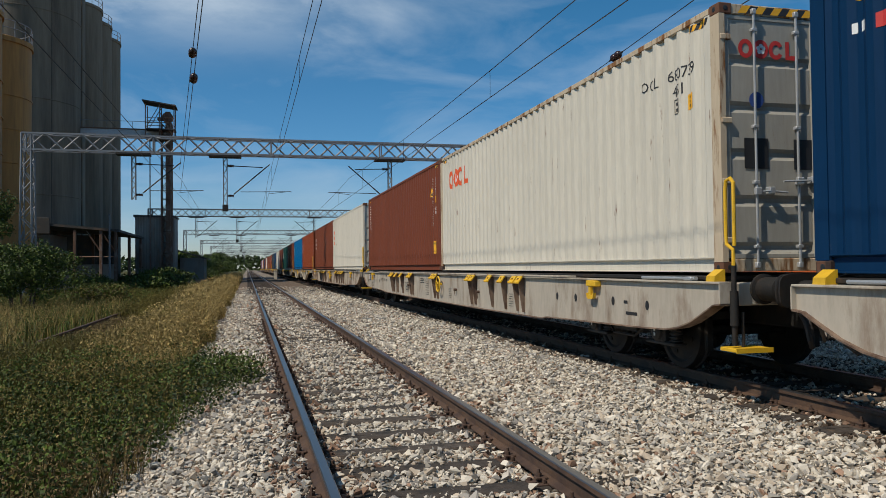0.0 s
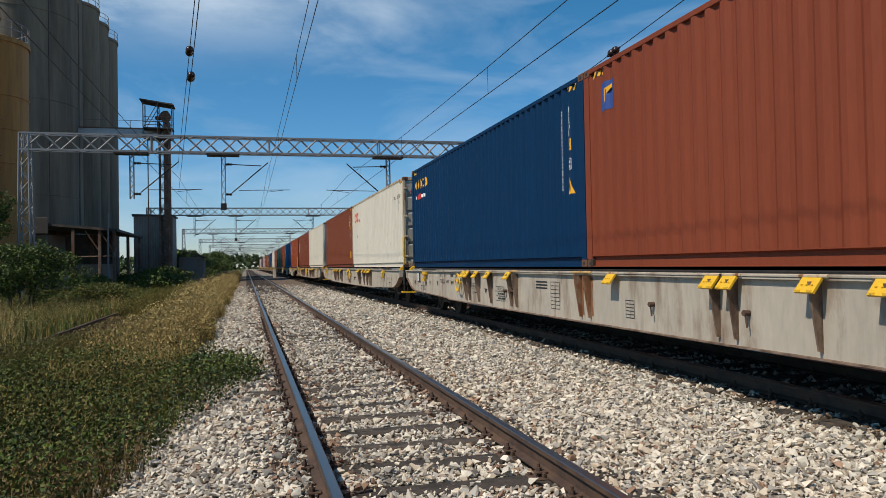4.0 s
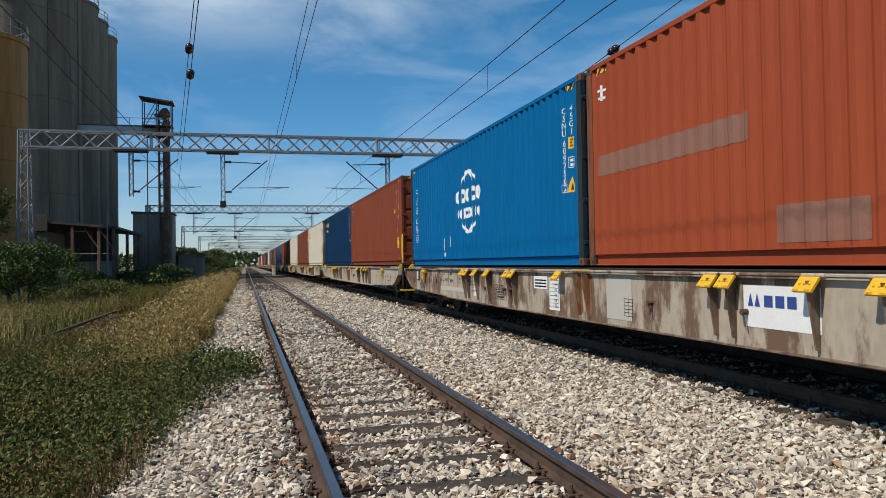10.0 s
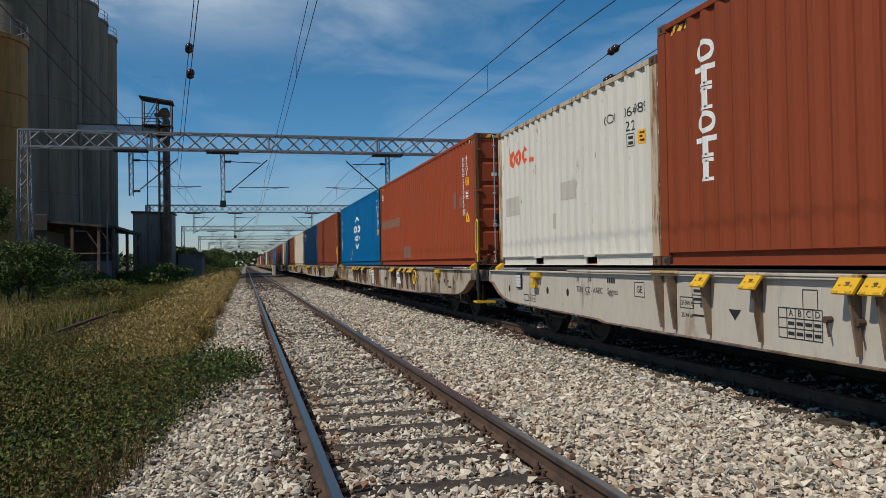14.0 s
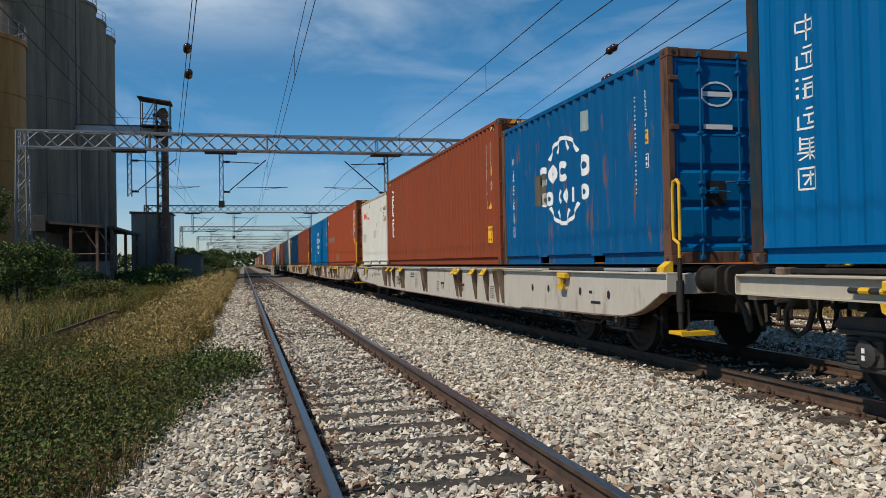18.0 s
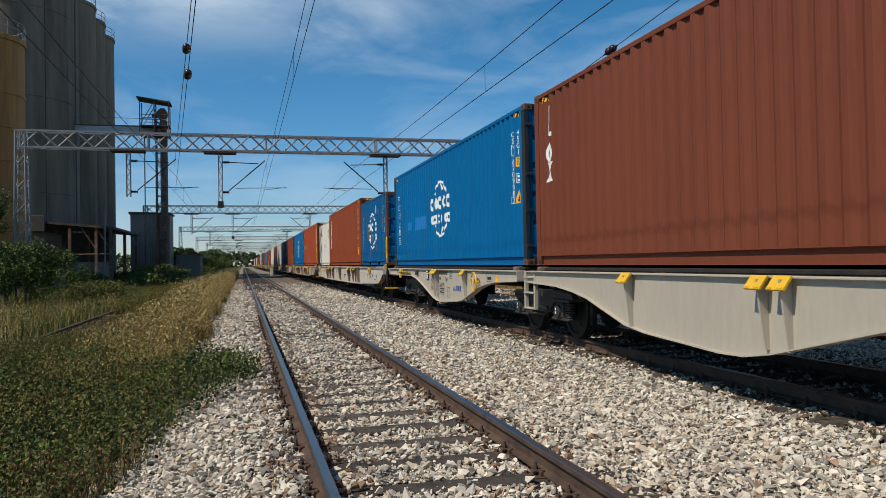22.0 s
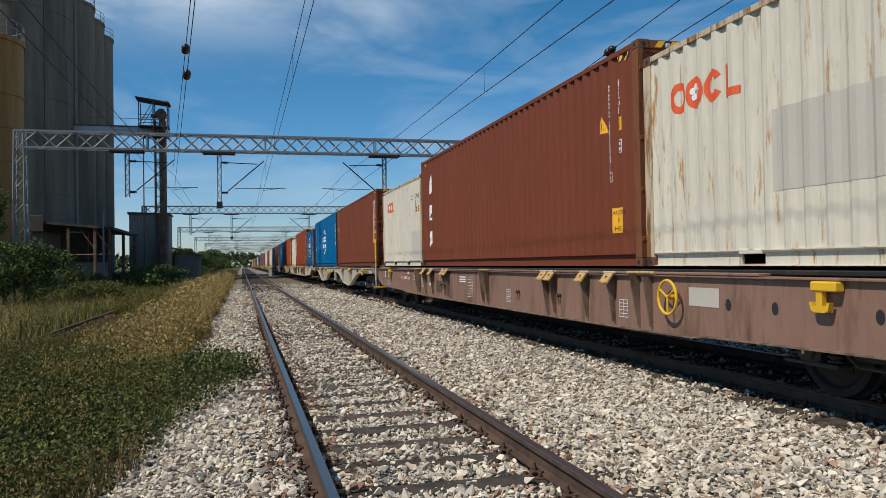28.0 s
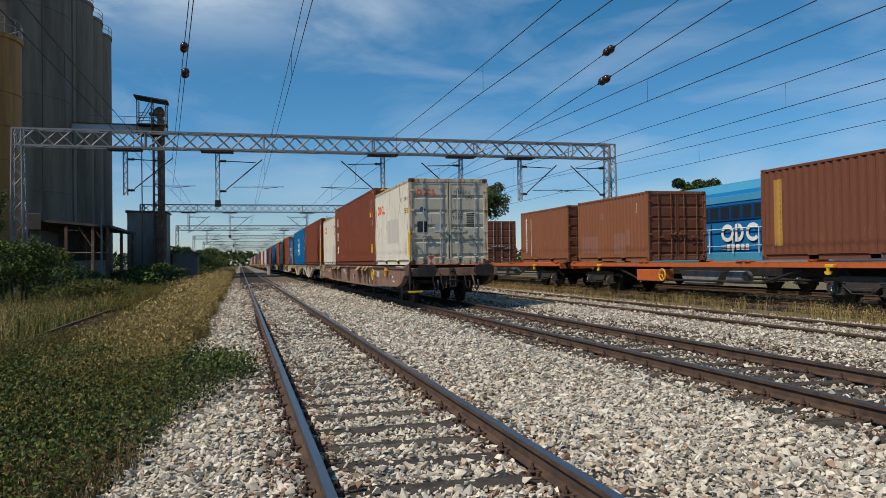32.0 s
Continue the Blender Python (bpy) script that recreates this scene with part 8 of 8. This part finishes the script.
def make_tree(name, label, x, y, height, wide, seed, count, leaf, mats, trunk=0.16, bushy=False, cat="tree", parts=None):
    """A tapered trunk with limbs, and a crown of small leaves in uneven clumps."""
    r = random.Random(seed)
    rng = np.random.default_rng(seed)
    t = thing(name, label, cat, at=pose(x, y, ground_z(x, y)))
    s = Shape()
    tips = []
    bole = height * (0.12 if bushy else 0.32)
    stems = 5 if bushy else 1
    for q in range(stems):
        a = math.tau * q / stems
        o = Vector((math.cos(a), math.sin(a), 0)) * (wide * 0.12 if bushy else 0)
        lean = Vector((r.uniform(-0.06, 0.06), r.uniform(-0.06, 0.06), 0)) * height
        pts = [o, o + Vector((0, 0, bole)) + lean * 0.3, o * 1.6 + Vector((0, 0, height * 0.6)) + lean, o * 2 + Vector((0, 0, height * 0.86)) + lean * 1.3]
        s.tube(pts, [trunk, trunk * 0.75, trunk * 0.4, trunk * 0.12], 8)
        for i in range(9 if not bushy else 5):
            f = r.uniform(0.25 if bushy else 0.38, 0.9)
            p = pts[1].lerp(pts[3], f)
            b = r.uniform(0, math.tau)
            reach = wide * 0.5 * r.uniform(0.55, 1.0) * (1.1 - 0.6 * abs(f - 0.45))
            tip = p + Vector((math.cos(b) * reach, math.sin(b) * reach, height * r.uniform(0.02, 0.16)))
            s.tube([p, p.lerp(tip, 0.5) + Vector((0, 0, height * 0.03)), tip], [trunk * 0.32, trunk * 0.2, trunk * 0.06], 6)
            tips += [tip, p.lerp(tip, 0.6)]
        tips += [pts[3], pts[2]]
    part("trunk", s, bark, t, smooth=True)
    per = count // len(tips)
    for j, mat in enumerate(mats):
        vs, fs, off = [], [], 0
        for tip in tips:
            k = max(8, int(per / len(mats) * r.uniform(0.6, 1.5)))
            rad = wide * r.uniform(0.11, 0.2)
            d = rng.normal(size=(k, 3))
            d /= np.linalg.norm(d, axis=1)[:, None]
            at = d * (rad * rng.uniform(0.35, 1.0, k) ** 0.6)[:, None] * np.array([1.0, 1.0, 0.75]) + np.array(tip)
            at = at[at[:, 2] > 0.02]
            v, f = leaves(rng, at, rng.uniform(0.7, 1.3, len(at)) * leaf)
            vs.append(v)
            fs.append(f + off)
            off += len(v)
        part("crown", big_mesh("crown", np.vstack(vs), np.vstack(fs), mat), mat, t)
    return t


make_tree("bush", "large dark green bush in the meadow by the gantry leg", -9.75, 33.0, 2.75, 3.7, 3, 18000, 0.10, (leaf_dark, leaf_green), 0.06, True, "bush")
make_tree("bush", "dark green bush beside the gantry leg", -7.6, 37.0, 1.0, 2.6, 4, 5000, 0.09, (leaf_green, leaf_olive), 0.06, True, "bush")
make_tree("tree", "dark leafy tree by the gantry leg", -16.6, 48.5, 6.3, 5.0, 5, 11000, 0.14, (leaf_dark, leaf_green), 0.15)
for i in range(9):
    make_tree("bush", "low green bush along the old siding", -10.2 - 1.4 * (i % 3) + 0.15 * i, 52 + i * 5.4, 0.8 + 0.25 * (i % 3), 2.6, 30 + i, 2600, 0.13, (leaf_green, leaf_dark), 0.05, True, "bush")
for i in range(22):
    y = 100 + i * 13.5
    make_tree("tree", "green roadside tree beyond the sheds", -9.5 - (i * 37 % 9) * 0.9, y, 2.6 + 0.016 * y * (0.6 + 0.1 * (i % 5)), 4.5 + 0.012 * y, 60 + i, 1700, 0.24 + 0.0012 * y, (leaf_dark, leaf_green), 0.14)
make_tree("tree", "broad dark green tree behind the locomotive", 48.8, 76.0, 11.3, 5.6, 90, 9000, 0.26, (leaf_dark, leaf_green), 0.3)
make_tree("tree", "broad dark green tree behind the parked train", 54.6, 80.0, 10.6, 6.4, 91, 9000, 0.26, (leaf_dark, leaf_olive), 0.3)
make_tree("tree", "tall dark green tree beyond the parked containers", 22.5, 74.0, 10.3, 5.0, 92, 6000, 0.22, (leaf_dark, leaf_green), 0.25)
for i in range(14):
    make_tree("tree", "distant green tree on the far side of the yard", 30 + i * 7.0, 190 + (i * 53 % 7) * 22, 7 + (i % 4), 9.0, 120 + i, 1500, 0.5, (leaf_dark, leaf_olive), 0.25)

for i in range(34):
    y = 58 + i * 6.5
    make_tree("bush", "low dark green bush along the overgrown siding", -7.2 - (i * 29 % 7) * 0.55, y, (2.0 + 0.45 * (i * 17 % 4) + 0.004 * y) * (0.5 if y < 120 else 1.0), 3.6 + 0.006 * y, 200 + i, 1500, 0.16 + 0.001 * y, (leaf_dark, leaf_green), 0.05, True, "bush")


def make_far_wood():
    """The wooded horizon all round the yard, too far to tell trees apart."""
    rng = np.random.default_rng(77)
    k = 26000
    a = rng.uniform(-1.3, 1.3, k)
    d = rng.uniform(520, 620, k)
    x, y = d * np.sin(a), d * np.cos(a)
    top = np.array([9 + 4.5 * noise.noise((p * 0.02, q * 0.02, 1.0)) + 3 * noise.noise((p * 0.07, q * 0.07, 8.0)) for p, q in zip(x, y)])
    at = np.column_stack([x, y, rng.uniform(0, 1, k) ** 0.7 * top])
    v, f = leaves(rng, at, rng.uniform(2.0, 4.0, k))
    ob = part("far_wood", big_mesh("far_wood", v, f, leaf_dark), leaf_dark)
    tagged(ob, "dark green wooded horizon far beyond the yard", "woods", kind="stuff")


make_far_wood()
post = thing("marker_post", "short pale concrete clearance post between two tracks", "post", at=pose(2.45, 106.0, -0.2))
part("shaft", Shape().box(-0.22, 0.22, -0.2, 0.2, 0, 1.1, 0.04), ballast_pale, post)
part("cap", Shape().box(-0.26, 0.26, -0.24, 0.24, 1.1, 1.2, 0.03), ballast_pale, post)
marker = thing("tail_marker", "red and white tail board hung on the last wagon", "tail board")
part("board", Shape().box(-0.10, 0.10, -0.012, 0.012, 0, 0.30, 0.004), cream_grey, marker)
part("triangle", Shape().prism([(-0.095, 0.01), (0.095, 0.01), (0.0, 0.145)], 1, -0.016, -0.013), red_mark, marker)
part("triangle", Shape().prism([(-0.095, 0.29), (0.095, 0.29), (0.0, 0.155)], 1, -0.016, -0.013), red_mark, marker)
part("hook", Shape().tube([(0, 0, 0.3), (0, 0, 0.36), (0, 0.06, 0.38)], 0.012, 6), steel_dark, marker)
MOVING.append((marker, TRAIN_X - 0.62, 24.6 - 12.37 - 0.05, 1.17))

motions()
